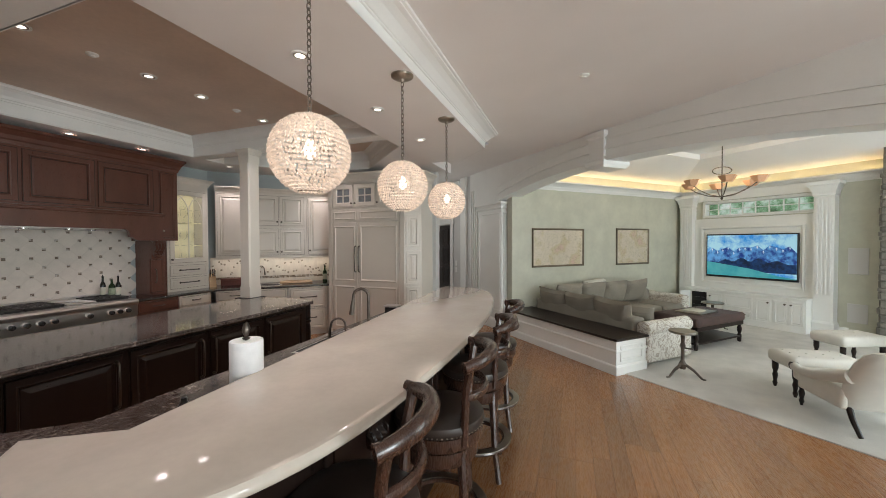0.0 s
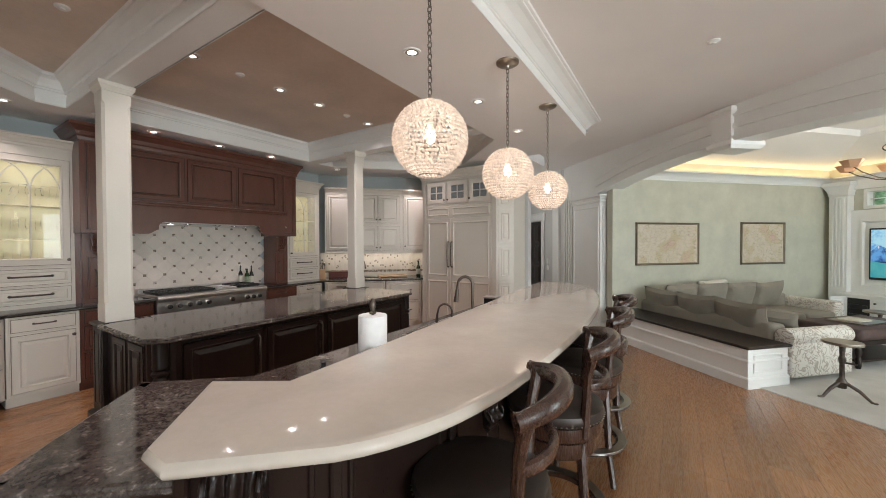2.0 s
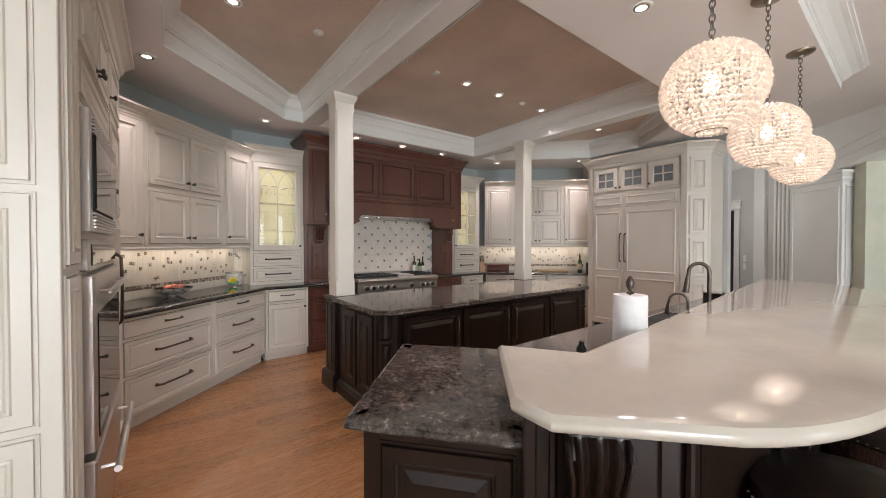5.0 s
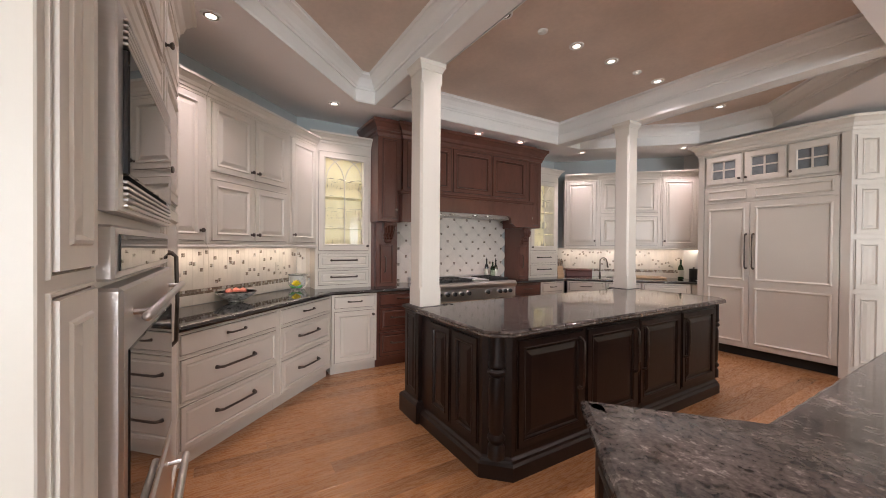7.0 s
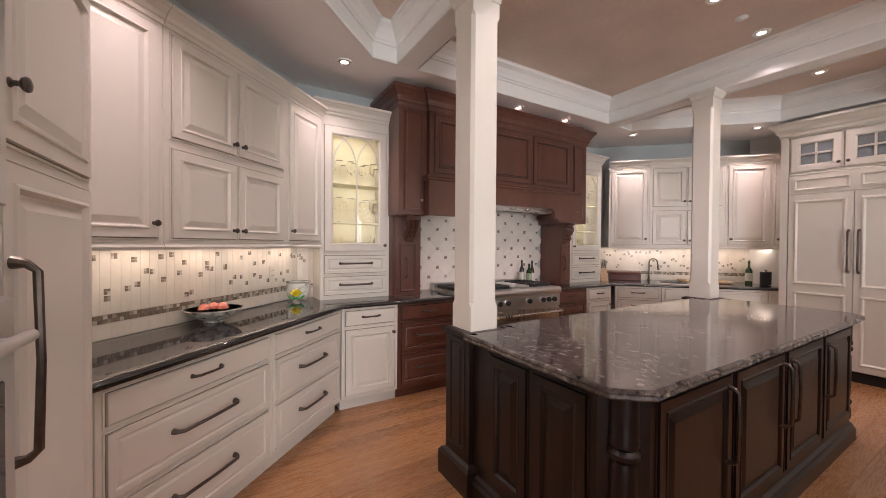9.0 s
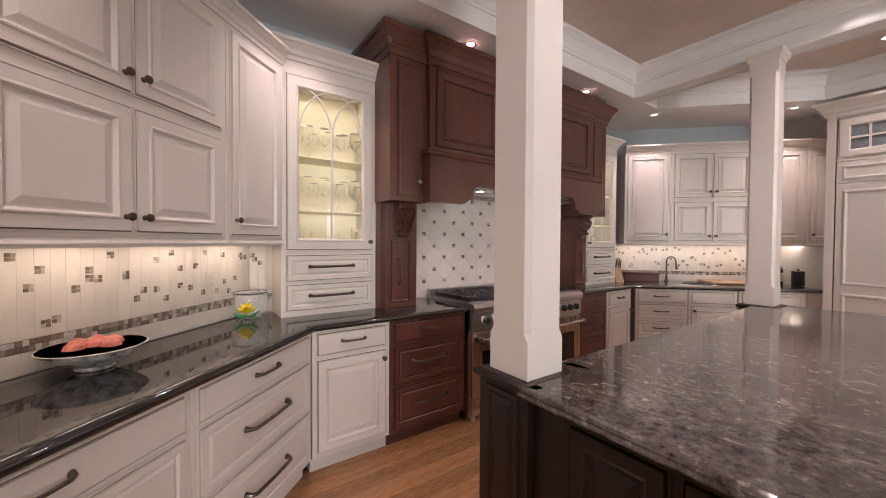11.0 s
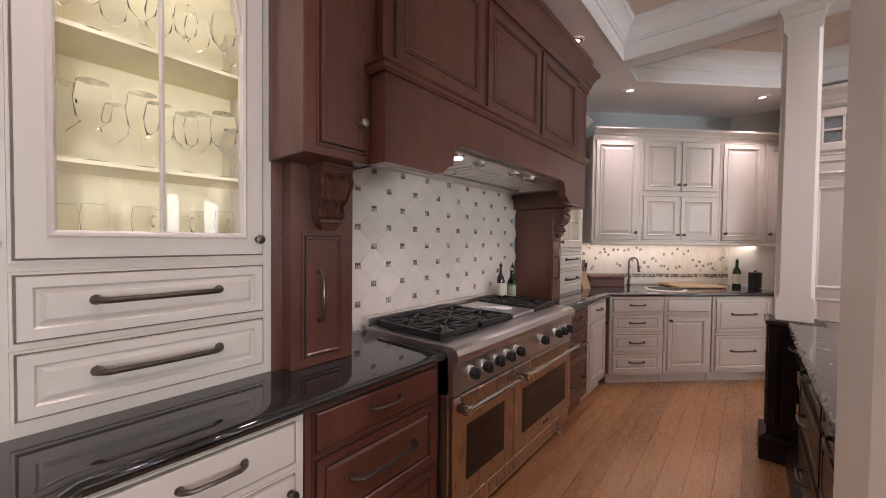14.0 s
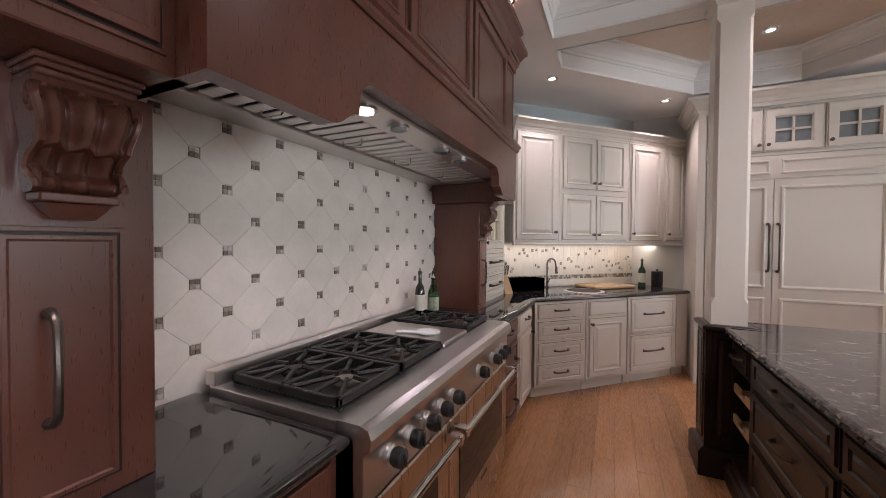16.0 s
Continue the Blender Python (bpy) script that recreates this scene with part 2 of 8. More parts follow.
# ---- mesh building ----
class G:
    """Vertices and faces gathered for one mesh."""

    def __init__(self):
        self.v, self.f = [], []

    def add(self, verts, faces):
        o = len(self.v)
        self.v += [tuple(p) for p in verts]
        self.f += [tuple(i + o for i in f) for f in faces]
        return self

    def box(self, x0, y0, z0, x1, y1, z1, b=0.0):
        x0, x1, y0, y1, z0, z1 = min(x0, x1), max(x0, x1), min(y0, y1), max(y0, y1), min(z0, z1), max(z0, z1)
        b = min(b, (x1 - x0) / 3, (y1 - y0) / 3, (z1 - z0) / 3)
        if b <= 0:
            vs = [(x, y, z) for z in (z0, z1) for y in (y0, y1) for x in (x0, x1)]
            return self.add(vs, [(0, 2, 3, 1), (4, 5, 7, 6), (0, 1, 5, 4), (2, 6, 7, 3), (0, 4, 6, 2), (1, 3, 7, 5)])
        vs, idx = [], {}
        for sz in (0, 1):
            for sy in (0, 1):
                for sx in (0, 1):
                    c = (x1 if sx else x0, y1 if sy else y0, z1 if sz else z0)
                    s = (-1 if sx else 1, -1 if sy else 1, -1 if sz else 1)
                    for ax in range(3):
                        p = [c[k] + (0 if k == ax else s[k] * b) for k in range(3)]
                        idx[(sx, sy, sz, ax)] = len(vs)
                        vs.append(tuple(p))
        fs = []
        for ax in range(3):
            o = [k for k in range(3) if k != ax]
            for s in (0, 1):
                q = []
                for a, c in ((0, 0), (1, 0), (1, 1), (0, 1)):
                    key = [0, 0, 0]
                    key[ax], key[o[0]], key[o[1]] = s, a, c
                    q.append(idx[(*key, ax)])
                fs.append(tuple(q))
        for ax in range(3):
            o = [k for k in range(3) if k != ax]
            for a in (0, 1):
                for c in (0, 1):
                    q = []
                    for s in (0, 1):
                        key = [0, 0, 0]
                        key[ax], key[o[0]], key[o[1]] = s, a, c
                        pair = [idx[(*key, o[0])], idx[(*key, o[1])]]
                        q += pair if s == 0 else pair[::-1]
                    fs.append(tuple(q))
        for sx in (0, 1):
            for sy in (0, 1):
                for sz in (0, 1):
                    fs.append(tuple(idx[(sx, sy, sz, ax)] for ax in range(3)))
        return self.add(vs, fs)

    def rings(self, loops, closed=True, cap0=False, cap1=False):
        """Skin consecutive loops of equal length."""
        n, vs, fs = len(loops[0]), [p for l in loops for p in l], []
        for k in range(len(loops) - 1):
            for i in range(n if closed else n - 1):
                j = (i + 1) % n
                fs.append((k * n + i, k * n + j, (k + 1) * n + j, (k + 1) * n + i))
        if cap0:
            fs.append(tuple(range(n))[::-1])
        if cap1:
            fs.append(tuple(range((len(loops) - 1) * n, len(loops) * n)))
        return self.add(vs, fs)

    def lathe(self, prof, c=(0, 0, 0), n=16, axis="z", caps=True):
        loops = []
        for r, z in prof:
            l = []
            for i in range(n):
                a = 2 * math.pi * i / n
                p = (r * math.cos(a), r * math.sin(a), z)
                if axis == "y":
                    p = (p[0], -p[2], p[1])
                if axis == "x":
                    p = (p[2], p[0], p[1])
                l.append((p[0] + c[0], p[1] + c[1], p[2] + c[2]))
            loops.append(l)
        return self.rings(loops, True, caps, caps)

    def tube(self, pts, r, n=8, caps=True, flat=1.0):
        """A tube of radius r (a number, or one for each point) along points."""
        pts = [Vector(p) for p in pts]
        rs = r if isinstance(r, (list, tuple)) else [r] * len(pts)
        loops, up = [], None
        for k, p in enumerate(pts):
            d = (pts[min(k + 1, len(pts) - 1)] - pts[max(k - 1, 0)]).normalized()
            if up is None:
                up = Vector((0, 0, 1)) if abs(d.z) < 0.9 else Vector((1, 0, 0))
            s = d.cross(up).normalized()
            up = s.cross(d).normalized()
            loops.append([tuple(p + rs[k] * (math.cos(2 * math.pi * i / n) * s + flat * math.sin(2 * math.pi * i / n) * up)) for i in range(n)])
        return self.rings(loops, True, caps, caps)

    def panel(self, x0, z0, w, h, steps):
        """Nested rectangles in the plane of a cabinet front: (inset, how far it stands forward)."""
        loops = [[(x0 + i, -o, z0 + i), (x0 + w - i, -o, z0 + i), (x0 + w - i, -o, z0 + h - i), (x0 + i, -o, z0 + h - i)] for i, o in steps]
        return self.rings(loops, True, False, True)

    def prism(self, poly, steps):
        """A plan outline taken up through (inset, z) steps."""
        loops = [[(x, y, z) for x, y in inset_poly(poly, i)] for i, z in steps]
        return self.rings(loops, True, True, True)

    def run(self, path, prof, closed=False):
        """A moulding profile (out, z) along a plan path; out is to the path's right."""
        loops, n = [], len(path)
        for k in range(n):
            a, p, c = path[k - 1] if (k or closed) else None, path[k], path[(k + 1) % n] if (k < n - 1 or closed) else None
            nx, ny = miter(a, p, c)
            loops.append([(p[0] + nx * o, p[1] + ny * o, z) for o, z in prof])
        if closed:
            loops.append(loops[0])
        self.rings(loops, False)
        if not closed:
            for l, rev in ((loops[0], 1), (loops[-1], -1)):
                self.add(l, [tuple(range(len(l)))[::rev]])
        return self


def miter(a, p, c):
    def right(q, r):
        d = math.hypot(r[0] - q[0], r[1] - q[1]) or 1
        return ((r[1] - q[1]) / d, -(r[0] - q[0]) / d)

    n1, n2 = right(a, p) if a else None, right(p, c) if c else None
    if not n1 or not n2:
        return n1 or n2
    s = 1 + n1[0] * n2[0] + n1[1] * n2[1]
    return ((n1[0] + n2[0]) / s, (n1[1] + n2[1]) / s)


def inset_poly(poly, i):
    """An anticlockwise outline drawn in by i."""
    n, out = len(poly), []
    for k in range(n):
        nx, ny = miter(poly[k - 1], poly[k], poly[(k + 1) % n])
        out.append((poly[k][0] - nx * i, poly[k][1] - ny * i))
    return out


def mesh_of(name, g, mat, smooth=False):
    me = bpy.data.meshes.new(name)
    me.from_pydata(g.v, [], g.f)
    me.materials.append(mat)
    bm = bmesh.new()
    bm.from_mesh(me)
    bmesh.ops.recalc_face_normals(bm, faces=bm.faces)
    bm.to_mesh(me)
    bm.free()
    if smooth:
        me.polygons.foreach_set("use_smooth", [True] * len(me.polygons))
        me.set_sharp_from_angle(angle=radians(38))
    me.update()
    return me


def part(name, g, mat, parent, label="", smooth=False, m=None):
    ob = new(name, mesh_of(name, g, mat, smooth))
    ob.parent = parent
    if m is not None:
        ob.matrix_basis = m
    if label:
        ob["label"] = label
    return ob


def thing(name, m, label, category, group="", kind=""):
    ob = new(name)
    ob.empty_display_size = 0.1
    ob.matrix_world = m
    return tagged(ob, label, category, group, kind)


def solid(name, g, mat, label, category, kind="", smooth=False, group="", m=None):
    ob = new(name, mesh_of(name, g, mat, smooth))
    if m is not None:
        ob.matrix_world = m
    return tagged(ob, label, category, group, kind)


R2 = math.sqrt(0.5)


def uv(u, v):
    """Plan place from the family room's own axes, turned 45 degrees."""
    return ((u + v) * R2, (v - u) * R2)


# ---- lamps of the place: daylight from unseen east windows, recessed cans, pendants, cabinet and cove lights; an added south fill ----
# added fill tilted up at the ceilings; the south wall has no opening
area("south_fill", look((2.6, -3.0, 1.5), (0.9, 3.0, 5.2)), 5.0, 2.4, 45, DAY)
area("daylight_east", look((6.9, -1.8, 1.5), (-1.0, 1.0, 2.6)), 2.2, 2.0, 350, DAY)
area("daylight_family", look((*uv(1.5, 7.0), 1.6), (*uv(-3.5, 7.2), 1.4)), 4.0, 2.2, 155, DAY)


# ---- structure ----
SOFFIT, TRAY, BARCEIL, HALLCEIL = 2.93, 3.21, 2.91, 3.10
CROWN = [(0.0, -0.13), (0.012, -0.13), (0.016, -0.115), (0.024, -0.11), (0.032, -0.085), (0.055, -0.045), (0.075, -0.03), (0.085, -0.025), (0.085, -0.01), (0.095, 0.0), (0.0, 0.0)]


def lift(prof, z, k=1.0):
    return [(o * k, z + h * k) for o, h in prof]


def wall(name, x0, y0, x1, y1, z0, z1, t, mat, label):
    """A wall whose face runs from (x0, y0) to (x1, y1), its thickness to the path's left."""
    d = math.hypot(x1 - x0, y1 - y0)
    nx, ny = -(y1 - y0) / d * t, (x1 - x0) / d * t
    g = G().prism([(x0, y0), (x1, y1), (x1 + nx, y1 + ny), (x0 + nx, y0 + ny)], [(0, z0), (0, z1)])
    return solid(name, g, mat, label, "wall", "structure")


# sub-floor under planks and carpet
solid("floor", G().box(-7.5, -5.5, -0.3, 9.5, 13.5, -0.018), M_GAP, "dark timber sub-floor under the oak boards", "floor", "structure")

WX = -5.42            # range wall face
WS = -4.884           # x + y along the south-west diagonal wall
CY0, CY1 = 0.81, 4.50  # counter corners
NWD = 4.50 + 4.775 + 1.02  # y - x along the north-west diagonal wall
wall("wall_west", WX, WS - WX + 0.0, WX, NWD + WX, 0, TRAY, 0.15, M_BLUE, "grey-blue painted wall behind the range")
wall("wall_southwest", -2.9, WS + 2.9, WX, WS - WX, 0, TRAY, 0.15, M_BLUE, "grey-blue painted diagonal kitchen wall")
wall("wall_northwest", WX, NWD + WX, -3.2, NWD - 3.2, 0, TRAY, 0.15, M_BLUE, "grey-blue painted diagonal kitchen wall")
wall("wall_south_kitchen", -1.55, -1.12, -4.0, -1.12, 0, 3.4, 0.15, M_BLUE, "painted wall behind the oven cabinets")
wall("wall_north_kitchen", -4.2, 6.33, -1.66, 6.33, 0, 3.4, 0.15, M_HALL, "painted wall behind the refrigerator")

# ceilings: soffit ring, taupe trays, beams, bar soffit, hall
INNER = [(-4.60, 0.98), (-3.45, -0.17), (-1.47, -0.17), (-1.47, 4.53), (-2.62, 5.68), (-3.45, 5.68), (-4.60, 4.53)]
OUTER = [(-5.6, 0.45), (-3.7, -1.45), (-1.46, -1.45), (-1.46, 4.83), (-1.46, 6.6), (-3.7, 6.6), (-5.6, 4.95)]
g = G().rings([[(x, y, z) for x, y in pl] for pl, z in ((OUTER, 3.3), (OUTER, SOFFIT), (INNER, SOFFIT), (INNER, 3.3))])
solid("ceiling_soffit", g, M_CEIL, "off-white dropped ceiling round the kitchen trays", "ceiling", "structure")
g = G().prism(inset_poly(INNER, -0.25), [(0, TRAY), (0, TRAY + 0.1)])
solid("ceiling_tray", g, M_TRAY, "taupe plaster tray ceiling over the kitchen", "ceiling", "structure")
BEAMS = ((1.20, 1.385), (4.04, 4.225))
for y0, y1 in BEAMS:
    solid("ceiling_beam", G().box(-4.61, y0, SOFFIT, -1.468, y1, TRAY + 0.02, 0.006), M_WHITE, "white painted beam across the tray ceiling", "beam", "structure")
FRIEZE = [(0.0, SOFFIT - 0.004), (0.006, SOFFIT - 0.004), (0.012, SOFFIT + 0.012)] + lift(CROWN, TRAY, 1.15)
for path in ([(-3.45, -0.17), (-4.60, 0.98), (-4.60, BEAMS[0][0]), (-1.47, BEAMS[0][0]), (-1.47, -0.17)],
             [(-4.60, BEAMS[0][1]), (-4.60, BEAMS[1][0]), (-1.47, BEAMS[1][0]), (-1.47, BEAMS[0][1])],
             [(-4.60, BEAMS[1][1]), (-4.60, 4.53), (-3.45, 5.68), (-2.62, 5.68), (-1.47, 4.53), (-1.47, BEAMS[1][1])]):
    solid("trim_tray_crown", G().run(path, FRIEZE, True), M_WHITE, "white crown moulding round the ceiling tray", "moulding", "structure")

BAR = [(-1.47, -3.3), (-0.445, -3.3), (-0.445, 4.965), (-0.95, 5.55), (-1.47, 5.55)]
solid("ceiling_bar", G().prism(BAR, [(0, BARCEIL), (0, 3.35)]), M_CEIL, "off-white dropped ceiling above the bar", "ceiling", "structure")
BARCROWN = [(0, 0.004), (0.004, 0.0), (0.006, 0.072), (0.016, 0.076), (0.018, 0.084), (0.028, 0.088), (0.045, 0.104), (0.075, 0.130), (0.120, 0.155), (0.150, 0.163), (0.153, 0.172), (0.170, 0.176), (0.174, 0.19), (0.0, 0.19)]
solid("trim_bar_crown", G().run([(-1.47, 5.55), (-0.95, 5.55), (-0.445, 4.965), (-0.445, -3.3)][::-1], [(o, BARCEIL + z) for o, z in BARCROWN]), M_WHITE, "white crown moulding along the bar soffit", "moulding", "structure")
solid("ceiling_hall", G().prism([(-0.5, -3.3), (7.0, -3.3), (7.0, -0.4), (-2.7, 9.3), (-3.6, 9.3), (-3.6, 6.5), (-1.46, 6.5), (-1.46, 5.5), (-0.5, 5.5)], [(0, HALLCEIL), (0, HALLCEIL + 0.12)]), M_CEIL, "off-white flat ceiling between bar and family room", "ceiling", "structure")

# outer walls that close the place
# unseen wall behind the walk, built without windows
wall("wall_south", 7.0, -3.2, -2.0, -3.2, 0, 3.4, 0.15, M_HALL, "plain pale painted wall closing the south side")
# east wall of the breakfast end with its wide window, behind the walk
g = G()
for y0, y1, z0, z1 in ((-3.2, -2.95, 0, 3.4), (-0.65, -0.2, 0, 3.4), (-2.95, -0.65, 0, 0.45), (-2.95, -0.65, 2.55, 3.4)):
    g.box(7.0, y0, z0, 7.15, y1, z1)
solid("wall_east", g, M_HALL, "pale painted wall around a wide window", "wall", "structure")
c = thing("window_2", pose(7.0, -1.8, 0), "wide white framed window of the breakfast end", "window", kind="structure")
for y0, y1, z0, z1 in ((-1.15, -1.09, 0.45, 2.55), (1.09, 1.15, 0.45, 2.55), (-0.03, 0.03, 0.51, 2.49), (-1.09, 1.09, 0.45, 0.51), (-1.09, 1.09, 2.49, 2.55)):
    part("window_frame", G().box(-0.02, y0, z0, 0.06, y1, z1, 0.004), M_WHITE, c)
wall("wall_southwest_return", -1.62, -3.2, -1.62, -1.12, 0, 3.4, 0.15, M_HALL, "pale painted wall beside the oven cabinets")
wall("wall_hall_end", -3.4, 9.0, -0.9, 9.0, 0, 3.4, 0.15, M_HALL, "pale grey hall wall")
wall("wall_hall_west", -3.3, 6.5, -3.3, 9.0, 0, 3.4, 0.15, M_HALL, "pale grey hall wall")


# family room shell, in its own axes
def uvbox(g, u0, v0, z0, u1, v1, z1):
    c = [uv(u0, v0), uv(u1, v0), uv(u1, v1), uv(u0, v1)]
    return g.prism(c, [(0, z0), (0, z1)])


GU, TVV, FE = -5.143, 9.50, 1.6
FLOORV = 4.48
solid("wall_sage", uvbox(G(), GU - 0.15, 4.6, 0, GU, TVV + 0.3, 3.7), M_GREEN, "sage green plaster wall with framed maps", "wall", "structure")
g = G()
uvbox(g, GU - 0.15, TVV, 0, -4.62, TVV + 0.25, 3.7)
uvbox(g, -2.70, TVV, 0, FE, TVV + 0.25, 3.7)
uvbox(g, -4.62, TVV, 0, -2.70, TVV + 0.25, 2.18)
uvbox(g, -4.62, TVV, 2.54, -2.70, TVV + 0.25, 3.7)
solid("wall_television", g, M_GREEN, "sage plaster wall around the built-in media unit", "wall", "structure")
solid("wall_family_east", uvbox(G(), FE, 4.6, 0, FE + 0.15, TVV + 0.25, 3.7), M_GREEN, "sage plaster wall", "wall", "structure")
g = G()
U0, U1, V0, V1 = GU, FE, 4.75, TVV
lo = [uv(U0, V0), uv(U1, V0), uv(U1, V1), uv(U0, V1)]
hi = [uv(U0 + 1.0, V0 + 0.8), uv(U1 - 1.0, V0 + 0.8), uv(U1 - 1.0, V1 - 1.0), uv(U0 + 1.0, V1 - 1.0)]
g.rings([[(x, y, 2.98) for x, y in lo], [(x, y, 3.32) for x, y in hi], [(x, y, 3.42) for x, y in hi]], True, False, True)
solid("ceiling_family", g, M_CEIL, "cream vaulted tray ceiling lit by a hidden cove", "ceiling", "structure")
FCROWN = [(0.0, 2.66), (0.012, 2.66), (0.015, 2.69), (0.02, 2.70), (0.03, 2.73), (0.06, 2.765), (0.10, 2.785), (0.13, 2.79), (0.13, 2.815), (0.02, 2.815), (0.0, 2.80)]
solid("trim_family_crown", G().run([uv(GU, 4.75), uv(GU, TVV), uv(FE, TVV)], FCROWN), M_WHITE, "white crown ledge hiding the cove light", "moulding", "structure")
solid("baseboard", G().run([uv(GU, 5.2), uv(GU, TVV), uv(-2.3, TVV)], [(0, 0), (0.02, 0), (0.02, 0.15), (0.012, 0.17), (0, 0.18)]), M_WHITE, "tall white baseboard", "baseboard", "structure")


# arch over the opening to the family room
def arch_z(u):
    return 2.42 + 0.28 * max(0.0, 1 - ((u + 3.15) / (2.3 if u < -3.15 else 2.8)) ** 2)


def arch_loops(d0, d1, v, n=36):
    us = [-5.45 + 5.1 * k / n for k in range(n + 1)]
    return [[(*uv(u, v), arch_z(u) + d) for u in us] for d in (d0, d1)]


g = G()
n = 36
us = [-6.3] + [-5.45 + 5.1 * k / n for k in range(n + 1)] + [2.5]
zs = [2.42] + [arch_z(u) for u in us[1:-1]] + [2.42]
fl, fh = [(*uv(u, 4.50), z) for u, z in zip(us, zs)], [(*uv(u, 4.50), 3.12) for u in us]
bl, bh = [(*uv(u, 4.80), z) for u, z in zip(us, zs)], [(*uv(u, 4.80), 3.12) for u in us]
g.rings([fh, fl, bl, bh], False)
solid("wall_arch", g, M_WHITE, "white panelled arched header over the family room opening", "wall", "structure")
for d0, d1, out, nm in ((0.0, 0.055, 0.03, "trim_arch_bead"), (0.14, 0.19, 0.022, "trim_arch_band"), (0.27, 0.30, 0.015, "trim_arch_line")):
    a, b = arch_loops(d0, d1, 4.50), arch_loops(d0, d1, 4.50 - out)
    solid(nm, G().rings([a[0], b[0], b[1], a[1]], False), M_WHITE, "white moulding following the arch", "moulding", "structure")
c = [uv(-3.28, 4.43), uv(-2.98, 4.43), uv(-2.95, 4.87), uv(-3.31, 4.87)]
g = G().prism(c, [(0.03, 2.62), (0.0, 2.66), (0.0, 2.70), (0.035, 2.74), (0.03, 3.0), (0.0, 3.03), (0.0, 3.08)])
solid("trim_keystone", g, M_WHITE, "white carved keystone at the middle of the arch", "moulding", "structure")


def pilaster(u, v, w, d, z0, z1, name, label):
    """A panelled pier with base and cap."""
    e = thing(name, pose(*uv(u, v), 0, 0, 0, -45), label, "pillar", kind="structure")
    g = G().box(-w / 2, -d / 2, z0, w / 2, d / 2, z1)
    part("shaft", g, M_WHITE, e)
    g = G()
    for s in (0, 1):
        ww = (w, d)[s]
        h = G().panel(-ww / 2 + 0.035, 0.35, ww - 0.07, z1 - 0.55, [(0, 0), (0.004, 0.014), (0.02, 0.014), (0.026, 0.003), (0.032, 0.003), (0.05, 0.003)])
        m = pose(0, -d / 2, 0) if s == 0 else pose(d * 0, 0, 0, 0, 0, 90) @ pose(0, -w / 2, 0)
        g.add([m @ Vector(p) for p in h.v], h.f)
    part("panel", g, M_WHITE, e)
    sq = [(-w / 2, -d / 2), (w / 2, -d / 2), (w / 2, d / 2), (-w / 2, d / 2)]
    part("capital", G().prism(sq, [(-0.005, z1 - 0.14), (-0.02, z1 - 0.12), (-0.02, z1 - 0.10), (-0.006, z1 - 0.09), (-0.02, z1 - 0.05), (-0.045, z1 - 0.03), (-0.05, z1)]), M_WHITE, e)
    part("base", G().prism(sq, [(-0.02, z0), (-0.02, z0 + 0.16), (-0.01, z0 + 0.19), (0, z0 + 0.2)]), M_WHITE, e)
    return e


pilaster(-5.755, 4.66, 0.84, 0.32, 0.0, 2.42, "pillar_1", "white panelled pier carrying the arch")
pilaster(-0.10, 4.65, 0.36, 0.34, 0.0, 2.42, "pillar_2", "white panelled pier carrying the arch")


def hall_wall():
    """The hall's diagonal wall: fluted pier, plain pier, wall with the door opening beyond."""
    e = thing("pillar_3", pose(*uv(-6.36, 4.66), 0, 0, 0, -45), "fluted white pier at the hall opening", "pillar", kind="structure")
    part("shaft", G().box(-0.18, -0.14, 0, 0.18, 0.16, 3.10), M_WHITE, e)
    for k in range(4):
        part("reed", G().box(-0.155 + k * 0.083, -0.165, 0.25, -0.155 + k * 0.083 + 0.05, -0.139, 2.75, 0.012), M_WHITE, e)
    part("base", G().box(-0.178, -0.18, 0, 0.178, -0.139, 0.22, 0.006), M_WHITE, e)
    e = thing("pillar_4", pose(*uv(-6.85, 4.66), 0, 0, 0, -45), "plain white painted pier in the hall", "pillar", kind="structure")
    part("shaft", G().box(-0.12, -0.16, 0, 0.12, 0.16, 3.10, 0.004), M_WHITE, e)
    solid("wall_hall", uvbox(uvbox(G(), -6.729, 4.56, 0, -6.541, 4.80, 3.10), -9.6, 4.56, 0, -6.971, 4.80, 3.10), M_HALL, "pale grey hall wall", "wall", "structure")


hall_wall()

# carpet, oak boards
c = [uv(GU, 4.62), uv(-2.8, 4.62), uv(-0.7, 4.80), uv(FE, 4.9), uv(FE, TVV), uv(GU, TVV)]
solid("carpet", G().prism(c, [(0, -0.017), (0, 0.006), (0.01, 0.012)]), M_CARPET, "pale cream wall-to-wall carpet", "carpet", "structure")


# ---- cabinetry ----
DOOR = [(0, 0.0), (0.001, 0.006), (0.007, 0.006), (0.0085, 0.001), (0.0125, 0.001), (0.0135, 0.013), (0.054, 0.013), (0.058, 0.018), (0.064, 0.019), (0.068, 0.014), (0.074, 0.005), (0.080, 0.005), (0.108, 0.014)]
DRAWER = [(0, 0.0), (0.001, 0.006), (0.007, 0.006), (0.0085, 0.001), (0.0125, 0.001), (0.0135, 0.013), (0.040, 0.013), (0.046, 0.006), (0.050, 0.006), (0.062, 0.012)]
SLAB = [(0, 0.0), (0.001, 0.006), (0.007, 0.006), (0.0085, 0.001), (0.0125, 0.001), (0.0135, 0.011), (0.016, 0.013)]


def steps_for(steps, w, h):
    k = min(1.0, (min(w, h) / 2 - 0.004) / steps[-1][0])
    return [(i * (k if i > 0.02 else 1), o) for i, o in steps]


